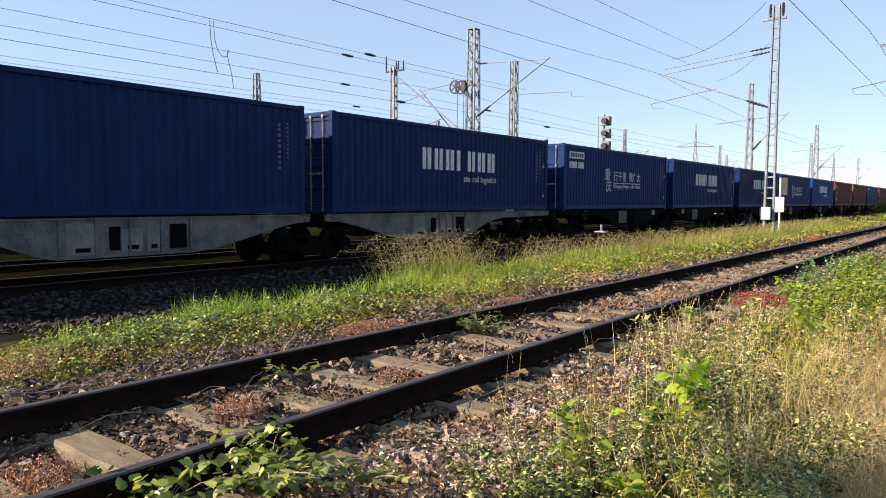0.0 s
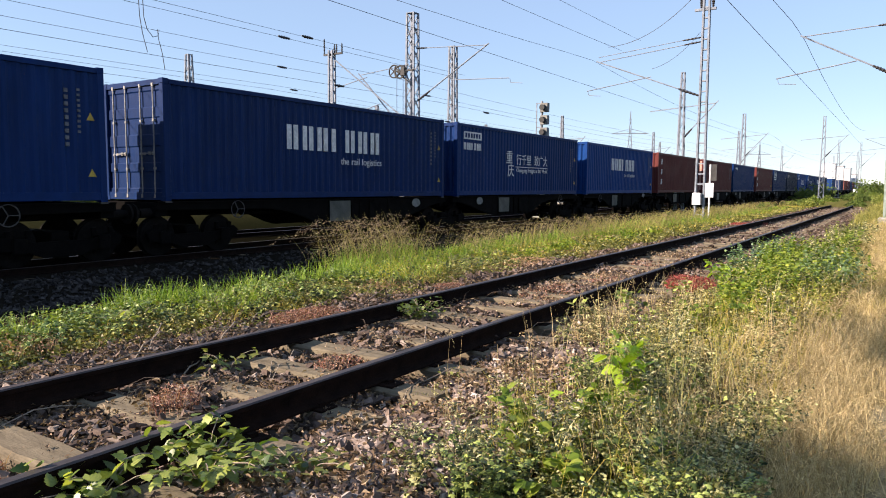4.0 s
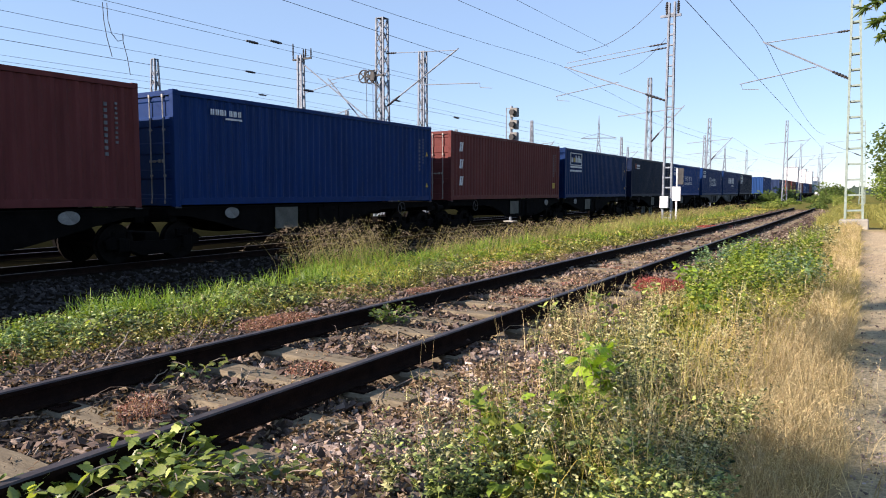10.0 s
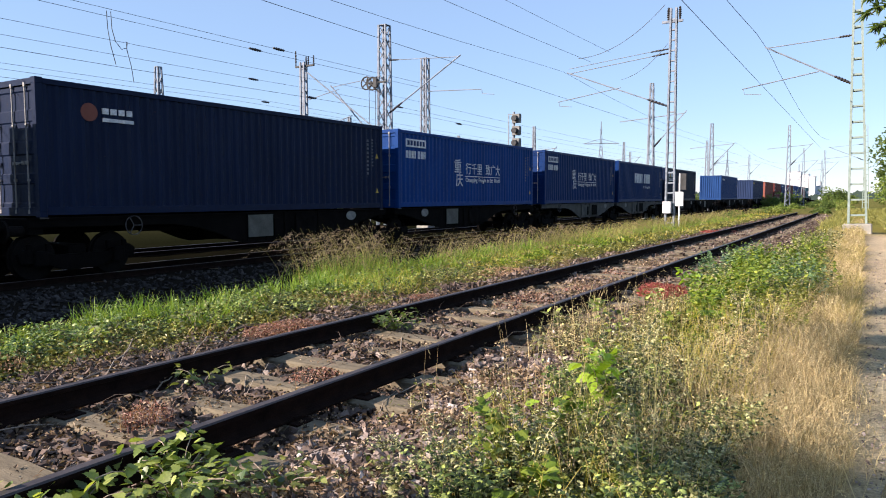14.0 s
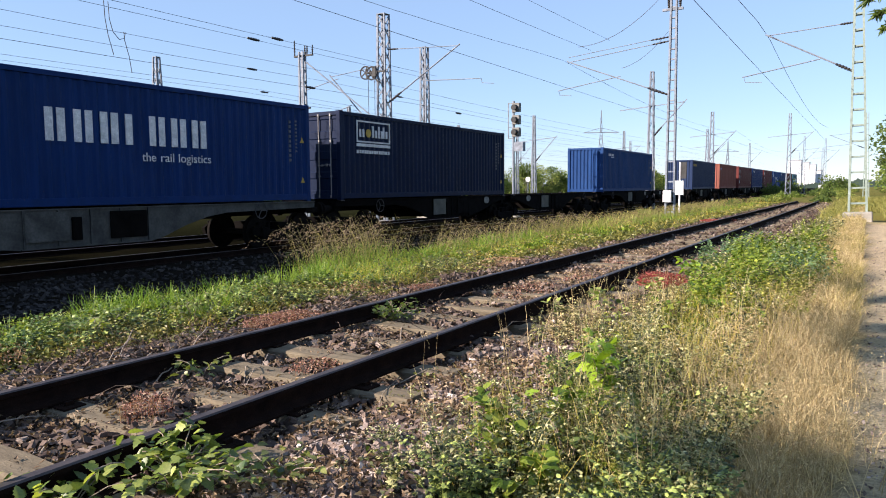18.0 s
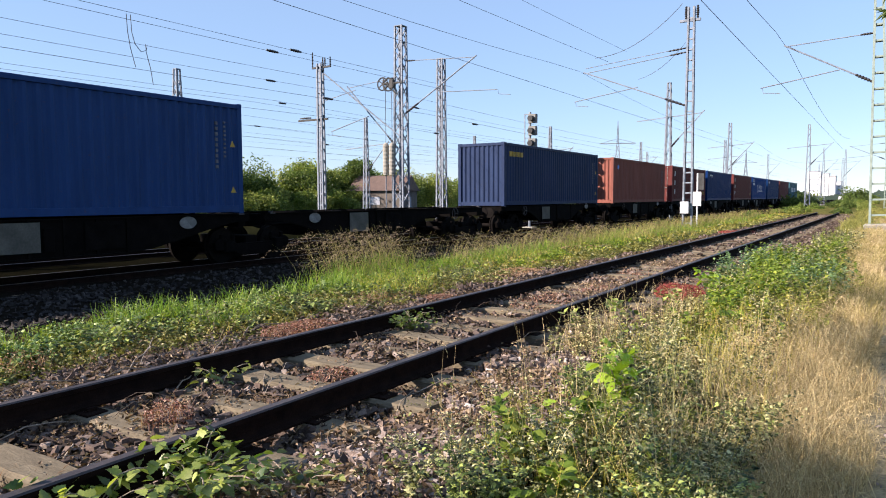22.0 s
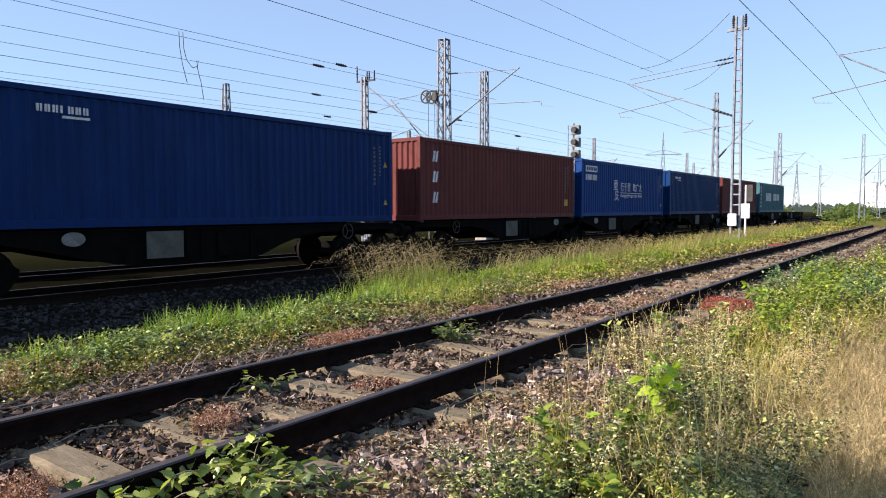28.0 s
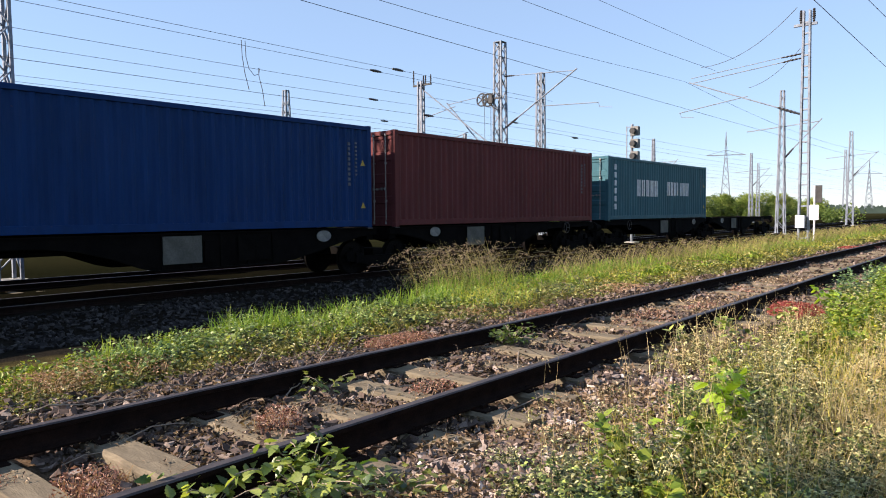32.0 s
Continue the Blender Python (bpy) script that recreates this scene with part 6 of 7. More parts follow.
cx, cy = along(34, -1.7, -0.7, 5.2, 8.2, 0.9)
tall_grass("yellow_grass", "upright yellowing grass behind the weeds", cx, cy, 0.12, 24, 0.2, 0.5, GOLD, None, 0.25)
x, y = -0.5 + rng.random(26) * 0.7, 3.5 + rng.random(26) * 0.9
v, f = blade_mesh(x, y, ground_z(x, y), 0.3 + rng.random(26) * 0.3, 0.005, 0.9 + rng.random(26) * 0.6)
raw("bleached_stalks", v, f, STRAW, "bleached bent stalks at the edge of the path", "grass")
cx, cy = along(120, -1.2, -0.1, 3.2, 11, 0.9)
tall_grass("hair_grass", "fine dry hair grass with airy heads", cx, cy, 0.14, 16, 0.22, 0.5, STRAW, STRAW, 0.45, 0.12, None, 0.008)
x, y = along(12000, 0.85, 4.5, 2.5, 60, 0.8)
v, f = blade_mesh(x, y, ground_z(x, y) - 0.01, 0.15 + rng.random(len(x)) * 0.3, 0.005 + 0.0007 * y, 0.3 + rng.random(len(x)) * 0.7)
raw("dry_meadow", v, f, STRAW, "dry yellow meadow grass right by the path", "grass")
x, y = along(9000, 0.9, 6.5, 14, 60, 0.8)
v, f = blade_mesh(x, y, ground_z(x, y) - 0.01, 0.2 + rng.random(len(x)) * 0.35, 0.012 + 0.0005 * y, 0.3 + rng.random(len(x)) * 0.7)
raw("green_meadow", v, f, MEADOW, "yellow-green meadow grass by the path", "grass")


x, y = along(9000, -1.7, 2.2, 32, 75, 0.9)
k = (x < -0.2 - 0.02 * (y - 32)) | (x > 0.75) | (y > 44)
x, y = x[k], y[k]
v, f = blade_mesh(x, y, ground_z(x, y) - 0.01, 0.25 + rng.random(len(x)) * 0.4, 0.012 + 0.0005 * y, 0.3 + rng.random(len(x)) * 0.6)
raw("green_meadow", v, f, MEADOW, "tall yellow-green grass where the path fades out", "grass")
x, y = along(5000, 0.9, 3.6, 31, 60, 0.9)
v, f = blade_mesh(x, y, ground_z(x, y) - 0.01, 0.3 + rng.random(len(x)) * 0.6, 0.014 + 0.0005 * y, 0.2 + rng.random(len(x)) * 0.5)
raw("green_meadow", v, f, MEADOW, "tall green grass in front of the trees", "grass")


# red stonecrop clumps
def red_clump(cx, cy, r, h, n, mat, label):
    cx, cy = np.array([cx]), np.array([cy])
    P = herb_points(cx, cy, r, h, n)
    P[:, 1] = cy + (P[:, 1] - cy) * 1.5
    v, f = leaf_mesh(P, 0.014 + 0.0016 * abs(float(cy[0])) + rng.random(len(P)) * 0.012, 0.2, 0.5)
    st = rng.random(n // 6) * TAU
    q = np.sqrt(rng.random(n // 6)) * r
    bx, by = cx + np.cos(st) * q, cy + np.sin(st) * q * 1.5
    b = blade_mesh(bx, by, ground_z(bx, by), h * (0.6 + rng.random(n // 6) * 0.5), 0.005, 0.3)
    ob = thing("red_stonecrop_clump", label, "plant")
    for nm, (vv, ff) in (("foliage", (v, f)), ("stalk_tangle", b)):
        o = raw(nm, vv, ff, mat, "", "")
        o.parent = ob


for cx, cy, r, h, n in ((-3.95, 2.88, 0.12, 0.19, 330), (-3.85, 4.42, 0.2, 0.12, 360), (-5.6, 5.9, 0.36, 0.14, 1700), (-4.05, 1.66, 0.14, 0.18, 380), (-3.75, 1.5, 0.14, 0.17, 330), (-4.35, 1.2, 0.13, 0.13, 260), (-4.1, 9.2, 0.4, 0.06, 420), (-3.9, 11.0, 0.4, 0.06, 420), (-4.0, 13.6, 0.45, 0.06, 420), (-5.6, 8.9, 0.25, 0.08, 500)):
    red_clump(cx, cy, r, h, n, RED, "low reddish stonecrop growing on the ballast")
x, y = along(6000, -4.65, -3.3, 7.0, 16, 0.85)
k = patchy(x, y, 1.6, 4.4, 0.85)
x, y = x[k], y[k]
P = np.stack([x, y, ground_z(x, y) + 0.03 + rng.random(len(x)) * 0.05], -1)
v, f = leaf_mesh(P, 0.02 + 0.0022 * y, 0.4, 0.6)
raw("stonecrop_mat", v, f, DEADLEAF, "low brownish stonecrop mats between the rails", "plant")
red_clump(-2.58, 10.8, 0.36, 0.22, 2200, CRIMSON, "bright crimson low plant beside the rail")
red_clump(-5.2, 31.0, 0.7, 0.12, 900, CRIMSON, "reddish low plants by the far rail")
red_clump(-6.75, 3.0, 0.5, 0.2, 2200, PINKDRY, "pinkish-brown dried low plants between the tracks")
red_clump(-6.6, 2.3, 0.4, 0.18, 1400, PINKDRY, "brownish dried low plants between the tracks")
red_clump(-6.2, 12.5, 0.5, 0.1, 1200, PINKDRY, "brownish dried low plants between the tracks")


for cx, cy, r in ((-7.4, 6.2, 0.4), (-6.6, 8.4, 0.45), (-7.9, 11.5, 0.5), (-6.9, 15.0, 0.7), (-7.6, 20.0, 0.9)):
    red_clump(cx, cy, r, 0.12, 1000, PINKDRY, "pinkish-brown dried low plants between the tracks")


# brambles with broad leaves
def broad_leaf():
    """One broad pointed leaf, 1 long, folded along its rib and drooping at the tip."""
    out = [(0.0, 0.0), (0.07, 0.15), (0.17, 0.3), (0.25, 0.24), (0.36, 0.35), (0.46, 0.25), (0.58, 0.27), (0.68, 0.17), (0.8, 0.15), (0.87, 0.06), (1.0, 0.0)]
    vs = [(x, 0.0, -0.12 * x * x) for x, w in out] + [(x, w, 0.1 * w - 0.12 * x * x) for x, w in out[1:-1]] + [(x, -w, 0.1 * w - 0.12 * x * x) for x, w in out[1:-1]]
    n, m = len(out), len(out) - 2
    fs = []
    for s, o in ((1, n), (-1, n + m)):
        fs.append((0, 1, o) if s < 0 else (0, o, 1))
        for i in range(m - 1):
            q = (i + 1, i + 2, o + i + 1, o + i)
            fs.append(q if s < 0 else q[::-1])
        q = (n - 2, n - 1, o + m - 1)
        fs.append(q if s < 0 else q[::-1])
    me = bpy.data.meshes.new("leaf")
    me.from_pydata(vs, [], fs)
    me.materials.append(BRAMBLE)
    for p in me.polygons:
        p.use_smooth = True
    return me


LEAF = broad_leaf()


def leaf_tones(name, c1, c2):
    """Large leaves as objects: the tone varies from leaf to leaf, with paler ribs."""
    m, t, b = node_mat(name, 0.42, 0, 0.5)
    oi = t.nodes.new("ShaderNodeObjectInfo")
    col = ramp(t, oi.outputs["Random"], [(0.0, c1), (1.0, c2)])
    col = mix(t, col, ramp(t, noise_of(t, 7, 4), [(0.3, (0.7, 0.75, 0.7)), (0.7, (1.25, 1.2, 1.1))]), 0.8, "MULTIPLY")
    t.links.new(col, b.inputs["Base Color"])
    tr = t.nodes.new("ShaderNodeBsdfTranslucent")
    t.links.new(mix(t, col, (1.3, 1.3, 0.6), 1.0, "MULTIPLY"), tr.inputs[0])
    ms = t.nodes.new("ShaderNodeMixShader")
    ms.inputs[0].default_value = 0.4
    t.links.new(b.outputs[0], ms.inputs[1])
    t.links.new(tr.outputs[0], ms.inputs[2])
    t.links.new(ms.outputs[0], t.nodes["Material Output"].inputs[0])
    return m


BIGLEAF = leaf_tones("broad_bramble_leaf", (0.04, 0.095, 0.016), (0.4, 0.46, 0.12))
LIMELEAF = leaf_tones("lime_green_leaf", (0.14, 0.26, 0.02), (0.34, 0.48, 0.05))
DEEP = leaf_tones("deep_green_bramble_leaf", (0.03, 0.06, 0.015), (0.17, 0.23, 0.06))
PALE = leaf_tones("broad_pale_leaf", (0.11, 0.14, 0.035), (0.27, 0.29, 0.09))


def bramble(label, x, y, h, r, n, size, mat=None, lean=0.0):
    """A bramble: arching stems, and broad leaves that are parts of it."""
    b = thing("bramble", label, "plant", pose(x, y, float(ground_z(x, y))))
    R = random.Random(int(x * 100) + int(y * 10))
    stems = max(4, n // 15)
    for s in range(stems):
        a = R.uniform(0, TAU)
        top = Vector((math.cos(a) * r * R.uniform(0.3, 1.0), math.sin(a) * r * R.uniform(0.3, 1.0), h * R.uniform(0.55, 1.0)))
        pts = [Vector((top.x * q ** 1.4, top.y * q ** 1.4, top.z * math.sin(q * 1.75) / 0.985)) for q in (0, 0.3, 0.6, 0.85, 1.0)]
        part("stem", Geo().tube(pts, 0.003, 5), TWIG, b)
        for k in range(n // stems):
            q = R.uniform(0.25, 1.0)
            i = min(3, int(q * 4))
            p = pts[i].lerp(pts[i + 1], q * 4 - i) if i < 4 else pts[4]
            p = p + Vector((R.gauss(0, 0.035), R.gauss(0, 0.035), R.gauss(0, 0.025)))
            sz = size * R.uniform(0.45, 1.15)
            part("leaf", LEAF, (mat or BIGLEAF) if R.random() > 0.3 or mat is LIMELEAF else DEEP, b, "", Matrix.LocRotScale(p, Euler((R.gauss(0, 0.45), R.gauss(0.15, 0.4), R.uniform(0, TAU))), (sz, sz, sz)))
    return b


bramble("bright green bramble sprawling over the near rail", -2.85, 2.25, 0.32, 0.44, 300, 0.085)
bramble("green bramble beside the near rail", -2.5, 2.55, 0.16, 0.36, 130, 0.06, PALE)
bramble("green bramble beside the near rail", -3.1, 1.85, 0.2, 0.4, 170, 0.075)
bramble("pale bramble sprig growing between the rails", -4.45, 3.75, 0.2, 0.3, 60, 0.07, PALE)
bramble("dark green bramble lying on the far rail", -4.5, 6.5, 0.26, 0.4, 260, 0.06, DEEP)
bramble("bright green bramble by the near rail", -2.85, 8.8, 0.3, 0.3, 36, 0.1)
bramble("bright green bramble by the near rail", -3.0, 7.7, 0.25, 0.25, 24, 0.09)
bramble("tall bright green sapling with broad leaves", -1.36, 4.2, 0.6, 0.19, 84, 0.115, LIMELEAF)
bramble("leafy bramble beside the near rail", -2.4, 7.5, 0.4, 0.26, 60, 0.085)
bramble("leafy bramble beside the near rail", -2.35, 8.9, 0.45, 0.28, 60, 0.09)
bramble("bright green bramble in the weeds", -1.45, 3.75, 0.35, 0.2, 18, 0.1, LIMELEAF)
bramble("bright green bramble in the weeds", -1.55, 3.25, 0.3, 0.26, 26, 0.085)
bramble("bright green plant with broad leaves by the rail", -2.5, 12.0, 0.36, 0.3, 40, 0.15, LIMELEAF)
bramble("pale weed on the ballast", -2.1, 2.95, 0.16, 0.12, 24, 0.04, PALE)
bramble("pale weed on the ballast", -2.9, 4.6, 0.16, 0.1, 20, 0.045, PALE)
bramble("pale weed on the ballast", -2.65, 3.75, 0.12, 0.08, 14, 0.04, PALE)
for x, y, h, m_ in ((-1.7, 3.5, 0.3, DEEP), (-1.25, 3.35, 0.32, DEEP), (-1.1, 4.1, 0.34, DEEP), (-1.75, 4.5, 0.28, DEEP), (-0.95, 3.6, 0.3, None), (-1.5, 4.9, 0.3, DEEP), (-1.6, 5.6, 0.3, DEEP), (-1.2, 5.0, 0.3, None)):
    bramble("leafy bramble tangled in the verge weeds", x, y, h, 0.26, 60, 0.058, m_)
for k in range(14):
    bramble("green leafy herb in the strip between the tracks", random.uniform(-7.4, -6.2), random.uniform(2.5, 14), 0.26, 0.28, 26, 0.07, PALE if k % 3 else None)

# dead stems and twigs
for k in range(74):
    x, y = random.uniform(-6.1, -5.2), random.uniform(1.2, 9.0)
    if k > 44:
        x, y = random.uniform(-4.6, -2.2), random.uniform(1.2, 6.5)
    a, L = random.uniform(1.1, 2.4), random.uniform(0.25, 1.0)
    z = float(ground_z(x, y)) + 0.035
    pts = [(x + math.cos(a) * L * q, y + math.sin(a) * L * q, z + 0.1 * L * math.sin(q * 3) * random.uniform(0.2, 1.3)) for q in (0, 0.25, 0.5, 0.75, 1)]
    solid("dead_twig", Geo().tube(pts, random.uniform(0.002, 0.0065), 5), TWIG, "thin pale dead twig lying on the ballast", "twig", "dead twigs")

for k in range(34):
    x, y = random.choice((-5.5, -4.9, -4.3, -3.9, -2.9)) + random.uniform(-0.2, 0.3), random.uniform(1.6, 7.5)
    a, L, h = random.uniform(0, TAU), random.uniform(0.35, 0.85), random.uniform(0.05, 0.18)
    z = float(ground_z(x, y))
    pts = [(x + math.cos(a) * L * q, y + math.sin(a) * L * q, z + h * math.sin(q * 2.7) + 0.02 * math.sin(q * 9 + k)) for q in (0, 0.15, 0.3, 0.45, 0.6, 0.75, 0.9, 1)]
    solid("dead_twig", Geo().tube(pts, random.uniform(0.0014, 0.003), 5), DARKTWIG, "thin dark dead stem arching over the track bed", "twig", "dead twigs")
x, y = along(28000, -6.4, -1.9, 1.8, 18, 0.9)
P = np.stack([x, y, ground_z(x, y) + 0.04 + rng.random(len(x)) * 0.03], -1)
k = patchy(x, y, 2.1, 5.0, -0.2)
v, f = leaf_mesh(P[k], 0.014 + rng.random(k.sum()) ** 2 * 0.04, 0.6, 0.4, 0.3)
raw("leaf_litter", v, f, DEADLEAF, "dry brown leaf litter on the ballast", "leaf litter")


x, y = along(5200, -2.95, -1.75, 2.2, 7.5, 0.9)
k = patchy(x, y, 2.6, 1.3, 0.0)
P = np.stack([x, y, ground_z(x, y) + 0.045 + rng.random(len(x)) * 0.035], -1)[k]
v, f = leaf_mesh(P, 0.025 + rng.random(len(P)) * 0.035, 0.4, 0.5, 0.35)
raw("leaf_litter", v, f, DEADLEAF, "curled brown leaves lying on the stony shoulder", "leaf litter")
# litter lying on the sleepers
ky = rng.integers(5, 22, 2400)
x, y = -5.0 + 2.1 * rng.random(2400) ** 1.2, -2.09 + 0.69 * ky + rng.normal(0, 0.05, 2400)
k = patchy(x, y, 4.0, 2.8, 0.35) & (np.abs(y + 2.09 - 0.69 * ky) < 0.09)
P = np.stack([x, y, np.full(len(x), 0.003) + 0.006 * rng.random(len(x))], -1)[k]
v, f = leaf_mesh(P, 0.018 + rng.random(len(P)) * 0.03, 0.9, 0.45, 0.12)
raw("leaf_litter", v, f, DEADLEAF, "brown leaf litter on the sleepers", "leaf litter")


# ---- ballast ----
def stones(name, label, x, y, size, mat, sink=0.3, rough=False):
    """Broken stones: jittered twenty-sided lumps."""
    t = (1 + 5 ** 0.5) / 2
    base = np.array([(-1, t, 0), (1, t, 0), (-1, -t, 0), (1, -t, 0), (0, -1, t), (0, 1, t), (0, -1, -t), (0, 1, -t), (t, 0, -1), (t, 0, 1), (-t, 0, -1), (-t, 0, 1)]) / 1.9
    tri = np.array([(0, 11, 5), (0, 5, 1), (0, 1, 7), (0, 7, 10), (0, 10, 11), (1, 5, 9), (5, 11, 4), (11, 10, 2), (10, 7, 6), (7, 1, 8), (3, 9, 4), (3, 4, 2), (3, 2, 6), (3, 6, 8), (3, 8, 9), (4, 9, 5), (2, 4, 11), (6, 2, 10), (8, 6, 7), (9, 8, 1)])
    if rough:
        base = np.array([(a, b, c) for c in (-0.8, 0.8) for b in (-0.8, 0.8) for a in (-0.8, 0.8)])
        tri = np.array([(0, 2, 3), (0, 3, 1), (4, 5, 7), (4, 7, 6), (0, 1, 5), (0, 5, 4), (2, 6, 7), (2, 7, 3), (0, 4, 6), (0, 6, 2), (1, 3, 7), (1, 7, 5)])
    n, m = len(x), len(base)
    v = np.repeat(base[None], n, 0) * (1 + rng.normal(0, 0.22, (n, m, 1))) + rng.normal(0, 0.16 if rough else 0.1, (n, m, 3))
    v *= (np.array([1.1, 0.75, 0.38]) * (0.75 + 0.5 * rng.random((n, 3))))[:, None]
    ax = rng.normal(0, 1, (n, 3))
    ax /= np.linalg.norm(ax, axis=1)[:, None]
    ax[:, 2] *= 3.0
    ax /= np.linalg.norm(ax, axis=1)[:, None]
    an = rng.random(n) * TAU
    c, s = np.cos(an)[:, None, None], np.sin(an)[:, None, None]
    k = ax[:, None]
    v = v * c + np.cross(k, v) * s + k * (v * k).sum(-1, keepdims=True) * (1 - c)
    size = np.broadcast_to(size, n)
    v *= size[:, None, None] / 2
    v += np.stack([x, y, ground_z(x, y) + size * (0.5 - sink) + rng.random(n) * 0.012], -1)[:, None]
    f = (np.arange(n)[:, None, None] * m + tri).reshape(-1, 3)
    return raw(name, v.reshape(-1, 3), f, mat, label, "ballast")


def stone_mat(name, tones):
    m, t, b = node_mat(name, 0.9, 0, 0.25)
    g = t.nodes.new("ShaderNodeNewGeometry")
    col = ramp(t, g.outputs["Random Per Island"], tones)
    col = mix(t, col, ramp(t, noise_of(t, 55, 4, 0.7), [(0.3, (0.6, 0.6, 0.6)), (0.7, (1.3, 1.28, 1.25))]), 0.8, "MULTIPLY")
    t.links.new(col, b.inputs["Base Color"])
    bump(t, b, noise_of(t, 90, 3), 0.4, 0.004)
    return m


BEDSTONE = stone_mat("track_bed_stone", [(0.0, (0.035, 0.025, 0.021)), (0.5, (0.095, 0.068, 0.056)), (0.85, (0.16, 0.12, 0.1)), (1.0, (0.27, 0.22, 0.19))])
STONE = stone_mat("ballast_stone", [(0.0, (0.05, 0.036, 0.03)), (0.45, (0.16, 0.118, 0.1)), (0.8, (0.29, 0.23, 0.2)), (1.0, (0.47, 0.41, 0.37))])
# Main line stones: the train's shade is put into their dark tones.
STONE2 = stone_mat("shade_toned_ballast_stone", [(0.0, (0.009, 0.008, 0.008)), (0.6, (0.024, 0.021, 0.02)), (1.0, (0.065, 0.058, 0.055))])
x, y = along(15000, -6.2, -1.75, 1.6, 14, 0.95)
stones("ballast", "broken grey-brown ballast stones of the siding", x, y, 0.022 + rng.random(len(x)) ** 2.2 * 0.07 + 0.001 * y, BEDSTONE, 0.25, True)
x, y = along(9500, -2.9, -1.75, 2.2, 8, 0.9)
stones("ballast", "broken grey-brown ballast stones of the shoulder", x, y, 0.022 + rng.random(len(x)) ** 2 * 0.06, STONE, 0.15, True)
x, y = along(5000, -5.9, -1.6, 10, 64, 0.8)
stones("ballast", "ballast stones of the siding farther along", x, y, 0.045 + rng.random(len(x)) * 0.04 + 0.0006 * y, BEDSTONE, 0.3, True)
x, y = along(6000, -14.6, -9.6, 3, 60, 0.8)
stones("main_line_ballast", "main line ballast stones, toned dark for the shade", x, y, 0.05 + rng.random(len(x)) * 0.045 + 0.0008 * y, STONE2, 0.3, True)
x, y = along(2500, 0.0, 1.0, 2.8, 22, 0.85)
stones("path_grit", "small grit on the trodden path", x, y, 0.008 + rng.random(len(x)) ** 2 * 0.02, STONE, 0.2, True)


# ---- bushes, trees and distance ----
BUSHY = [leafy("bush_leaf_a", (0.06, 0.1, 0.018), (0.135, 0.2, 0.035), (0.25, 0.31, 0.07)), leafy("bush_leaf_b", (0.09, 0.13, 0.03), (0.19, 0.24, 0.055), (0.33, 0.36, 0.1)), leafy("bush_leaf_c", (0.04, 0.075, 0.015), (0.08, 0.13, 0.028), (0.14, 0.19, 0.045))]
BARK = surface("grey_bark", (0.08, 0.065, 0.05), (0.2, 0.17, 0.14), 8, 60, 0.9, 0, 0.8, 0.03, 0.2, (3, 3, 0.6))


def crown_points(n, r, h, z0, lumps, R):
    """Leaf spots in uneven clumps that together make an open crown."""
    c = []
    for _ in range(lumps):
        a, q, t = R.random() * TAU, math.sqrt(R.random()) * 0.72, R.random()
        s = 0.45 + 0.55 * math.sin(math.pi * min(1, 0.2 + t * 0.85))
        c.append((math.cos(a) * q * r * s, math.sin(a) * q * r * s, z0 + (h - z0) * (0.08 + 0.86 * t), r * R.uniform(0.2, 0.42)))
    c = np.array(c)
    k = rng.integers(0, lumps, n)
    d = rng.normal(0, 1, (n, 3))
    d /= np.linalg.norm(d, axis=1)[:, None]
    rad = c[k, 3] * (0.55 + 0.5 * rng.random(n))
    P = c[k, :3] + d * rad[:, None] * np.array([1, 1, 0.85])
    return P[P[:, 2] > 0.05], c


def tree(name, label, category, x, y, h, r, z0, n, leaf, mat, lumps=16, trunk=0.14, group=""):
    b = thing(name, label, category, pose(x, y, float(ground_z(x, y))), group)
    R = random.Random(int(abs(x) * 13 + abs(y) * 7))
    P, c = crown_points(n, r, h, z0, lumps, R)
    v, f = leaf_mesh(P, leaf * (0.7 + 0.6 * rng.random(len(P))), 0.35, 0.7)
    o = raw("crown", v, f, mat, "", "")
    o.parent = b
    g = Geo().tube([(0, 0, -0.1), (0.03 * h, 0.02 * h, h * 0.35), (0.0, 0.03 * h, h * 0.7)], [trunk, trunk * 0.75, trunk * 0.3], 8)
    part("trunk", g, BARK, b)
    for q in c[:: max(1, len(c) // 7)]:
        s = R.uniform(0.15, 0.5) * h
        part("limb", Geo().tube([(0.02 * h, 0.015 * h, s * 0.6), (q[0] * 0.5, q[1] * 0.5, s * 0.5 + q[2] * 0.4), tuple(q[:3])], [trunk * 0.45, trunk * 0.3, trunk * 0.1], 6), BARK, b)
    return b


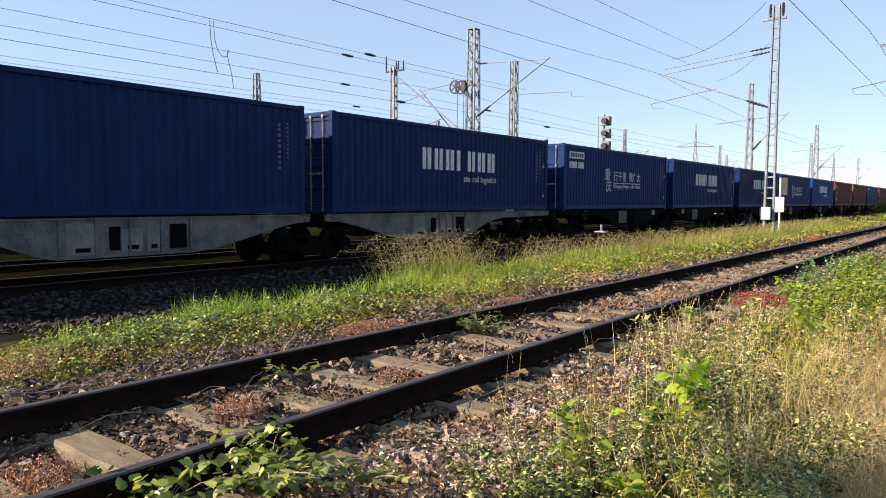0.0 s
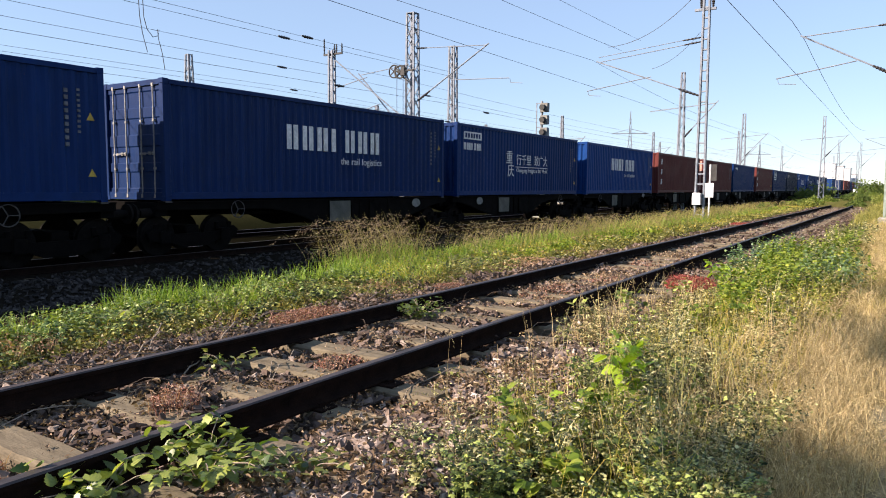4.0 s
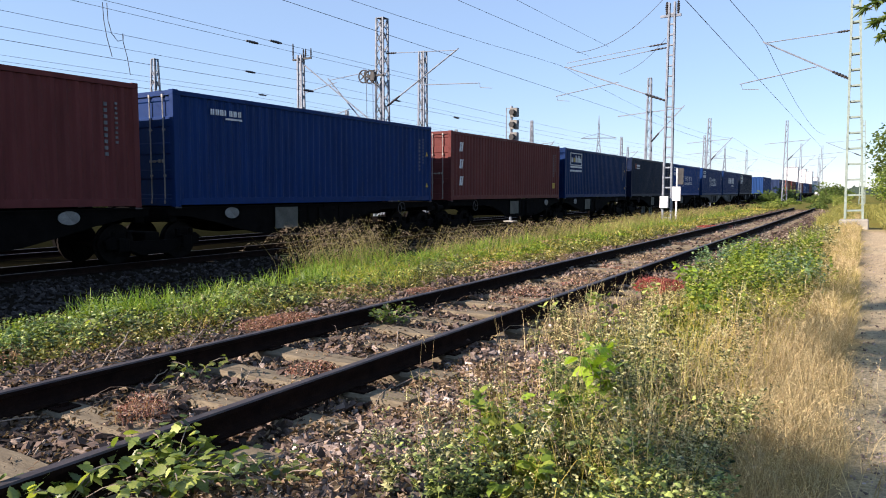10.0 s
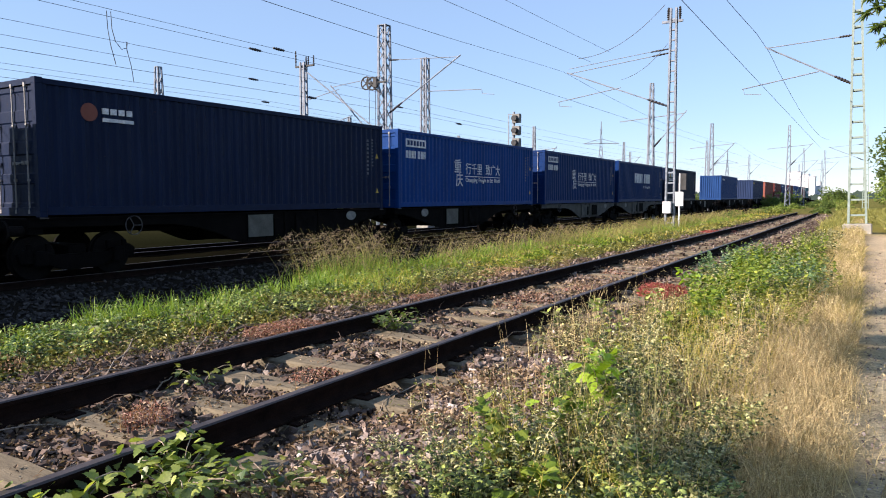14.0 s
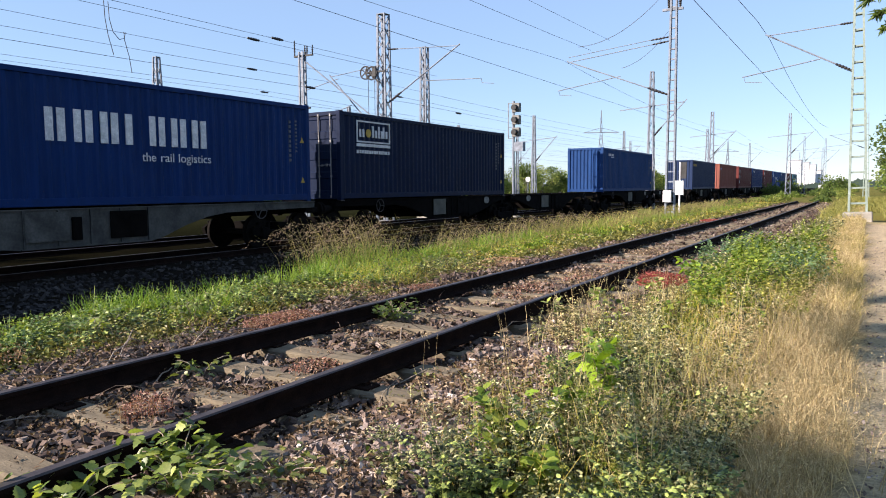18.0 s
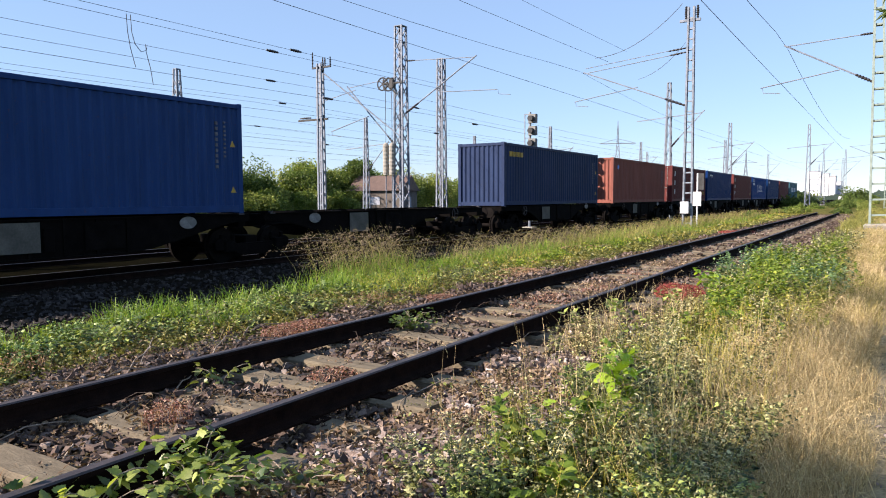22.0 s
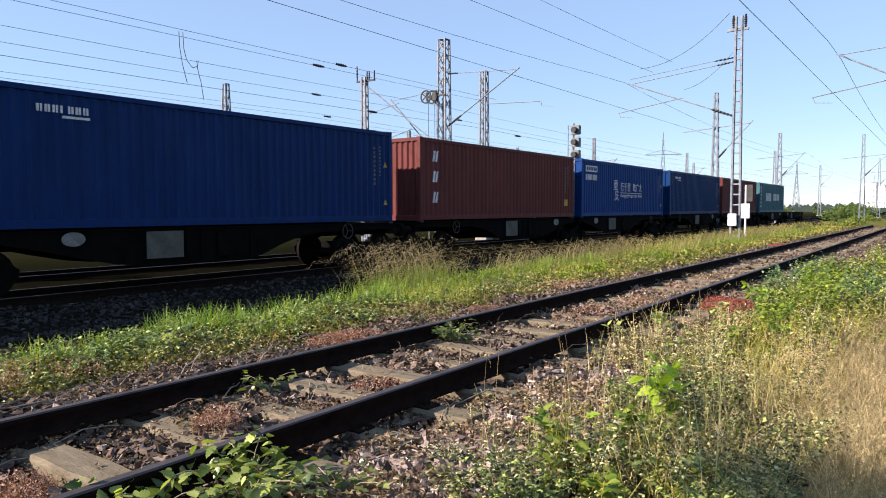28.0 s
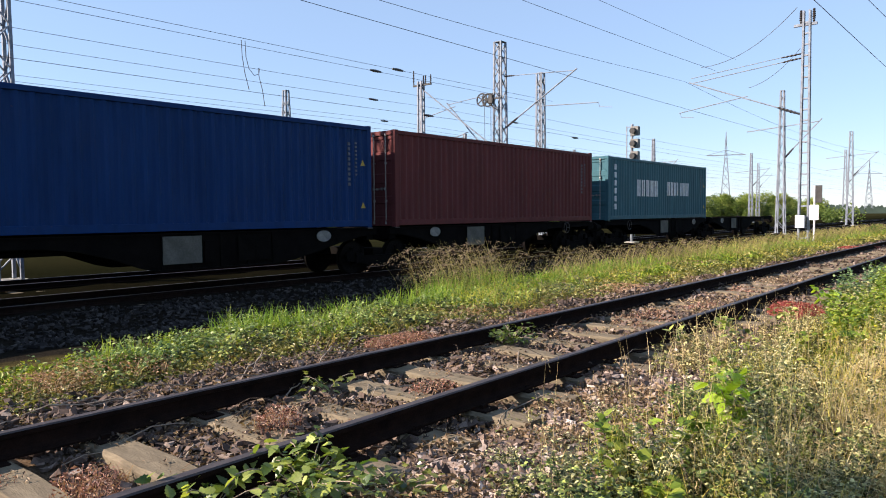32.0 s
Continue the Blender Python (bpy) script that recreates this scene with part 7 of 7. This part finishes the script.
# tall sapling added behind the camera, sparse clumps shading patches of verge and path
shade_caster = thing("tree", "tall thin sapling with sparse leafy clumps, added unseen beside the siding to cast shade", "tree", pose(-7.9, -4.2, -0.1))
part("trunk", Geo().tube([(0, 0, -0.1), (0.05, 0.1, 3.0), (0.0, 0.1, 5.2), (-0.9, 0.2, 8.4)], [0.045, 0.035, 0.025, 0.008], 8), BARK, shade_caster)
# Each clump is placed up-sun of the ground spot it has to shade.
for gx, gy, z, r in ((-0.25, 3.85, 4.8, 0.4), (0.35, 4.1, 5.0, 0.4), (0.85, 4.4, 5.3, 0.34), (0.1, 3.6, 4.7, 0.3), (0.3, 5.6, 5.6, 0.16), (0.05, 7.15, 6.4, 0.24), (0.4, 7.3, 6.5, 0.22), (0.1, 7.9, 6.7, 0.3), (0.45, 8.5, 6.9, 0.26), (0.15, 8.65, 7.0, 0.24), (0.1, 10.7, 7.8, 0.22), (0.3, 11.1, 7.9, 0.28), (0.5, 11.6, 8.0, 0.22)):
    c = Vector((gx - 1.287 * z + 7.9, gy - 1.481 * z + 4.2, z + 0.1))
    part("limb", Geo().tube([(0.0, 0.1, z * 0.8), (c.x * 0.5, c.y * 0.5, z * 0.92), tuple(c)], [0.012, 0.009, 0.004], 5), BARK, shade_caster)
    P = rng.normal(0, 1, (760, 3))
    P = np.array(c) + P / np.linalg.norm(P, axis=1)[:, None] * (rng.random((760, 1)) ** 0.45) * np.array([1.0, 1.0, 0.5]) * r
    v, f = leaf_mesh(P, 0.06 + 0.05 * rng.random(760), 0.6, 0.6)
    o = raw("crown", v, f, BUSHY[0], "", "")
    o.parent = shade_caster
# bushes behind the yard
R = random.Random(5)
y = 4.0
k = 0
while y < 330:
    far = max(1.0, y / 90)
    h = R.uniform(4.2, 6.4) * (1.0 if y < 150 else 1.15)
    w = R.uniform(3.2, 4.8) * (1 + 0.15 * far)
    x = -60 - R.uniform(0, 7) - y * 0.02
    tree("bush", ("broad leafy bush", "tall rounded green bush", "pale green scrubby bush")[k % 3] + " behind the yard", "bush", x, y, h, w, 0.1, int(5600 / far), 0.27 * far ** 0.5, BUSHY[k % 3], 18, 0.1, "bushes behind the yard")
    y += w * R.uniform(0.4, 0.68) * (1 if y < 100 else 2.2)
    k += 1
for x, y, h, w, m_ in ((-66, 25, 7.6, 3.8, 0), (-70, 44, 7.8, 4.2, 2), (-64, 52, 7.4, 4.0, 0), (-60, 75, 7.0, 3.6, 2), (-74, 64, 9.0, 5.0, 2), (-70, 130, 9.0, 5.0, 0)):
    tree("tree", "dense green broadleaf tree behind the yard", "tree", x, y, h, w, 0.8, 10000, 0.27, BUSHY[m_], 26, 0.18)
for x, y, h in ((-57, 40, 7.6), (-57.5, 43, 8.2), (-56.5, 47, 7.2)):
    tree("sapling", "thin sapling with sparse leaves standing above the bushes", "tree", x, y, h, 1.3, 1.5, 420, 0.2, BUSHY[1], 16, 0.05)
for k in range(16):
    tree("bush", ("low pale green shrub", "low bright green shrub")[k % 2] + " in front of the hedge", "bush", -55 - R.uniform(0, 3), 30 + 3.1 * k + R.uniform(-1, 1), R.uniform(2.4, 3.8), R.uniform(2.2, 3.0), 0.05, 3000, 0.22, BUSHY[k % 2], 14, 0.06, "shrubs behind the yard")
# trees by the path
tree("tree", "large green broadleaf tree beside the path", "tree", 6.2, 60, 9.8, 6.2, 0.3, 34000, 0.24, BUSHY[2], 48, 0.22)
tree("tree", "large green broadleaf tree beside the path", "tree", 5.4, 50, 8.4, 5.0, 0.6, 26000, 0.19, BUSHY[2], 36, 0.22)
over = tree("tree", "green broadleaf tree whose branch hangs over the path", "tree", 4.4, 15.0, 9.5, 3.4, 4.6, 14000, 0.13, BUSHY[2], 30, 0.2)
for bx, bz in ((-4.5, 5.0), (-4.55, 4.72), (-4.35, 4.45), (-4.25, 4.2), (-3.9, 4.12)):
    part("limb", Geo().tube([(-1.0, 0.1, 5.6), (bx * 0.6, 0.05, (5.6 + bz) / 2 + 0.2), (bx, 0, bz)], [0.04, 0.025, 0.008], 6), BARK, over)
    q = rng.random(620)
    P = np.stack([-1.0 + (bx + 1.0) * q, rng.normal(0, 0.05, 620), 5.6 + (bz - 5.6) * q + 0.2 * np.sin(q * 3)], -1)
    d = np.stack([rng.normal(-0.35, 0.35, 620), rng.normal(0, 0.8, 620), rng.normal(-0.25, 0.35, 620)], -1)
    v, f = leaf_mesh(P, 0.14 + 0.1 * rng.random(620), 0.5, 0.24, 0.1, d)
    o = raw("twig_foliage", v, f, BUSHY[2], "", "")
    o.parent = over
tree("bush", "leafy bush beside the path", "bush", 4.2, 39, 3.4, 2.2, 0.1, 5000, 0.12, BUSHY[0], 18, 0.08)
tree("bush", "low green bush beside the path", "bush", 2.9, 46, 1.9, 1.5, 0.05, 3000, 0.1, BUSHY[1], 14, 0.06)
tree("tree", "green broadleaf tree far along the path", "tree", 5.4, 88, 8.5, 5.0, 0.3, 7000, 0.3, BUSHY[0], 26, 0.22)
tree("tree", "green broadleaf tree far along the path", "tree", 5.2, 120, 9, 5.0, 0.3, 5000, 0.36, BUSHY[2], 26, 0.22)
for k in range(16):
    tree("bush", "low scrub along the disused end of the siding", "bush", R.uniform(-7.5, -1.0), 66 + k * 5.5 + R.uniform(-2, 2), R.uniform(0.35, 0.8), R.uniform(0.8, 1.5), 0.02, 700, 0.16, BUSHY[(k + 1) % 3], 10, 0.03, "scrub along the line")
for k in range(10):
    tree("bush", "low scrub by the main line", "bush", R.uniform(-11.5, -7.0), 40 + k * 6 + R.uniform(-2, 2), R.uniform(0.25, 0.45), R.uniform(0.6, 1.1), 0.02, 600, 0.13, BUSHY[k % 3], 10, 0.03, "scrub along the line")

for k in range(30):
    yy = R.uniform(110, 330)
    tree("bush", "dark green scrub far along the line", "bush", -yy * R.uniform(-0.01, 0.3) - 3 + 9 * (k % 5 == 0), yy, R.uniform(1.1, 2.6), R.uniform(2.0, 4.2), 0.05, 620, 0.36, BUSHY[2], 12, 0.06, "scrub far along the line")


def haze(name, c):
    m, t, b = node_mat(name, 1.0, 0, 0.0)
    t.links.new(ramp(t, noise_of(t, 0.05, 6, 0.7), [(0.3, dim(c, 0.75)), (0.7, dim(c, 1.25))]), b.inputs["Base Color"])
    return m


FARGREEN = haze("hazy_far_trees", (0.04, 0.06, 0.05))
for d, h0, seed in ((420, 3.4, 1), (800, 8, 2)):
    g = Geo()
    R2 = random.Random(seed)
    n = 1300
    bump_h = 0.0
    for i in range(n + 1):
        a = radians(-20 + 105 * i / n)
        bump_h = 0.75 * bump_h + R2.uniform(-0.22, 0.22)
        h = h0 * (0.55 + 0.2 * math.sin(i * 0.042 + seed) * math.sin(i * 0.0167) + bump_h + R2.uniform(0, 0.2))
        px_, py_ = -math.sin(a) * d, math.cos(a) * d
        g.v += [(px_, py_, -1.0), (px_, py_, max(1.5, h)), (px_ * 1.03, py_ * 1.03, max(1.0, h * 0.8)), (px_ * 1.03, py_ * 1.03, -1.0)]
    for i in range(n):
        for q in range(3):
            g.f.append((i * 4 + q, (i + 1) * 4 + q, (i + 1) * 4 + q + 1, i * 4 + q + 1))
    solid("backdrop", g, FARGREEN, "hazy line of distant trees", "trees", "", "structure")

# buildings far off
PALEWALL = surface("pale_silo_wall", (0.62, 0.63, 0.64), (0.78, 0.78, 0.78), 0.2, 2, 0.8)
GREYWALL = surface("grey_block_wall", (0.3, 0.33, 0.37), (0.4, 0.42, 0.46), 0.2, 2, 0.8)
ROOFT = surface("brown_roof_tiles", (0.09, 0.06, 0.05), (0.15, 0.1, 0.08), 1.5, 12, 0.85)
PLASTER = surface("dull_render_wall", (0.09, 0.075, 0.065), (0.15, 0.13, 0.11), 0.8, 8, 0.9)
for a, w, h, d in ((4.45, 7.5, 17.0, 500), (3.72, 3.5, 15.5, 500), (3.3, 3.5, 14.0, 500), (2.9, 3, 11, 520)):
    s = thing("silo", "pale tall silo block far along the line", "silo", pose(-math.sin(radians(a)) * d, math.cos(radians(a)) * d, -0.5))
    part("shaft", Geo().box(-w / 2, -4, 0, w / 2, 4, h, 0.3), PALEWALL, s)
    part("roof", Geo().box(-w / 2 - 0.2, -4.2, h, w / 2 + 0.2, 4.2, h + 0.5, 0.1), GREYWALL, s)
    for k in range(3):
        part("window_band", Geo().box(-w / 2 + 0.8, -4.1, h * (0.3 + 0.2 * k), w / 2 - 0.8, -3.95, h * (0.3 + 0.2 * k) + 0.8), GREYWALL, s)
tw = thing("chimney_tower", "tall white tower with a low grey block", "tower", pose(-math.sin(radians(53.1)) * 320, math.cos(radians(53.1)) * 320, -0.5))
part("shaft", Geo().lathe([(1.9, 0), (1.8, 20), (1.7, 39.0), (1.9, 39.0), (1.9, 40.0), (0, 40.0)], 20), PALEWALL, tw, smooth=False)
part("block", Geo().box(2, -4, 0, 15, 6, 12.5, 0.2), GREYWALL, tw, "grey block")
hs = thing("shed", "small brick-brown shed with a pitched roof behind the yard", "building", pose(-56, 75, -0.5, 0, 0, 15))
part("wall", Geo().box(-3.5, -3, 0, 3.5, 3, 2.9, 0.03), PLASTER, hs)
part("roof", Geo().extrude([(-3.4, 2.9), (3.4, 2.9), (0, 4.9)], "x", -3.8, 3.8), ROOFT, hs)
part("door", Geo().box(3.5, -0.6, 0, 3.56, 0.5, 2.1), GREYWALL, hs)
part("window", Geo().box(-0.8, -3.06, 1.1, 0.6, -3.0, 2.1), GREYWALL, hs)


def pylon(a, d, h):
    p = thing("pylon", "distant steel power pylon", "pylon", pose(-math.sin(radians(a)) * d, math.cos(radians(a)) * d, -0.5, 0, 0, 20), "power pylons")
    for sx in (-1, 1):
        for sy in (-1, 1):
            part("leg", Geo().bar((sx * 2.6, sy * 2.6, 0), (sx * 0.5, sy * 0.5, h * 0.7), 0.28).bar((sx * 0.5, sy * 0.5, h * 0.7), (0, 0, h), 0.25), GALV, p)
    g = Geo()
    for k in range(9):
        z0, z1 = h * k / 10, h * (k + 1) / 10
        w0, w1 = 2.6 - 2.1 * min(1, k / 7), 2.6 - 2.1 * min(1, (k + 1) / 7)
        for s in (-1, 1):
            g.bar((-w0, s * w0, z0), (w1, s * w1, z1), 0.16).bar((w0, s * w0, z0), (-w1, s * w1, z1), 0.16)
    part("bracing", g, GALV, p)
    part("cross_arm", Geo().bar((-8.5, 0, h * 0.72), (8.5, 0, h * 0.72), 0.35).bar((-8.5, 0, h * 0.72), (0, 0, h * 0.78), 0.2).bar((8.5, 0, h * 0.72), (0, 0, h * 0.78), 0.2), GALV, p)


pylon(18.26, 360, 39)
pylon(9.0, 620, 40)
pylon(24.5, 700, 40)

# small marker by the far end of the siding, and a post by the path
mk = thing("distance_marker", "small white marker post beside the track", "marker", pose(-8.6, 176, -0.4))
part("post", Geo().tube([(0, 0, 0), (0, 0, 1.2)], 0.08, 8), WHITE, mk)
part("plate", Geo().box(-0.4, -0.06, 1.0, 0.4, 0, 1.8, 0.02), WHITE, mk)
fence = thing("picket_fence", "low weathered wooden picket fence beside the path", "fence", pose(1.5, 36.0, -0.05))
for k in range(8):
    part("picket", Geo().box(-0.035, -0.02, -0.05, 0.035, 0.02, 0.8 + 0.04 * (k % 3), 0.006), SLEEPER, fence, "", pose(0.11 * k, -0.04, 0))
for z in (0.25, 0.62):
    part("rail", Geo().box(-0.05, -0.015, z, 0.85, 0.025, z + 0.08), SLEEPER, fence)
post = thing("white_post", "slim white post beside the fence", "post", pose(1.75, 35.8, -0.1))
part("shaft", Geo().tube([(0, 0, 0), (0, 0, 3.4)], 0.06, 8), WHITE, post)
part("cap", Geo().lathe([(0.07, 3.4), (0.07, 3.46), (0.0, 3.5)], 8), WHITE, post)


# ---- what moves ----
SPEED = 10.98


def motions():
    """The train rolls past at an even speed."""
    for ob, u, z in MOVING:
        walk(ob, [(t, pose(TRAIN_X, u - SPEED * t, z)) for t in (0.0, 8.0, 16.0, 24.0, 32.0)])
    turn = math.degrees(SPEED / 0.475)
    step = 1 / 15
    for ob in TURNING:
        y = ob.matrix_basis.translation.y
        walk(ob, [(k * step, pose(0, y, 0, turn * k * step)) for k in range(481)])


motions()
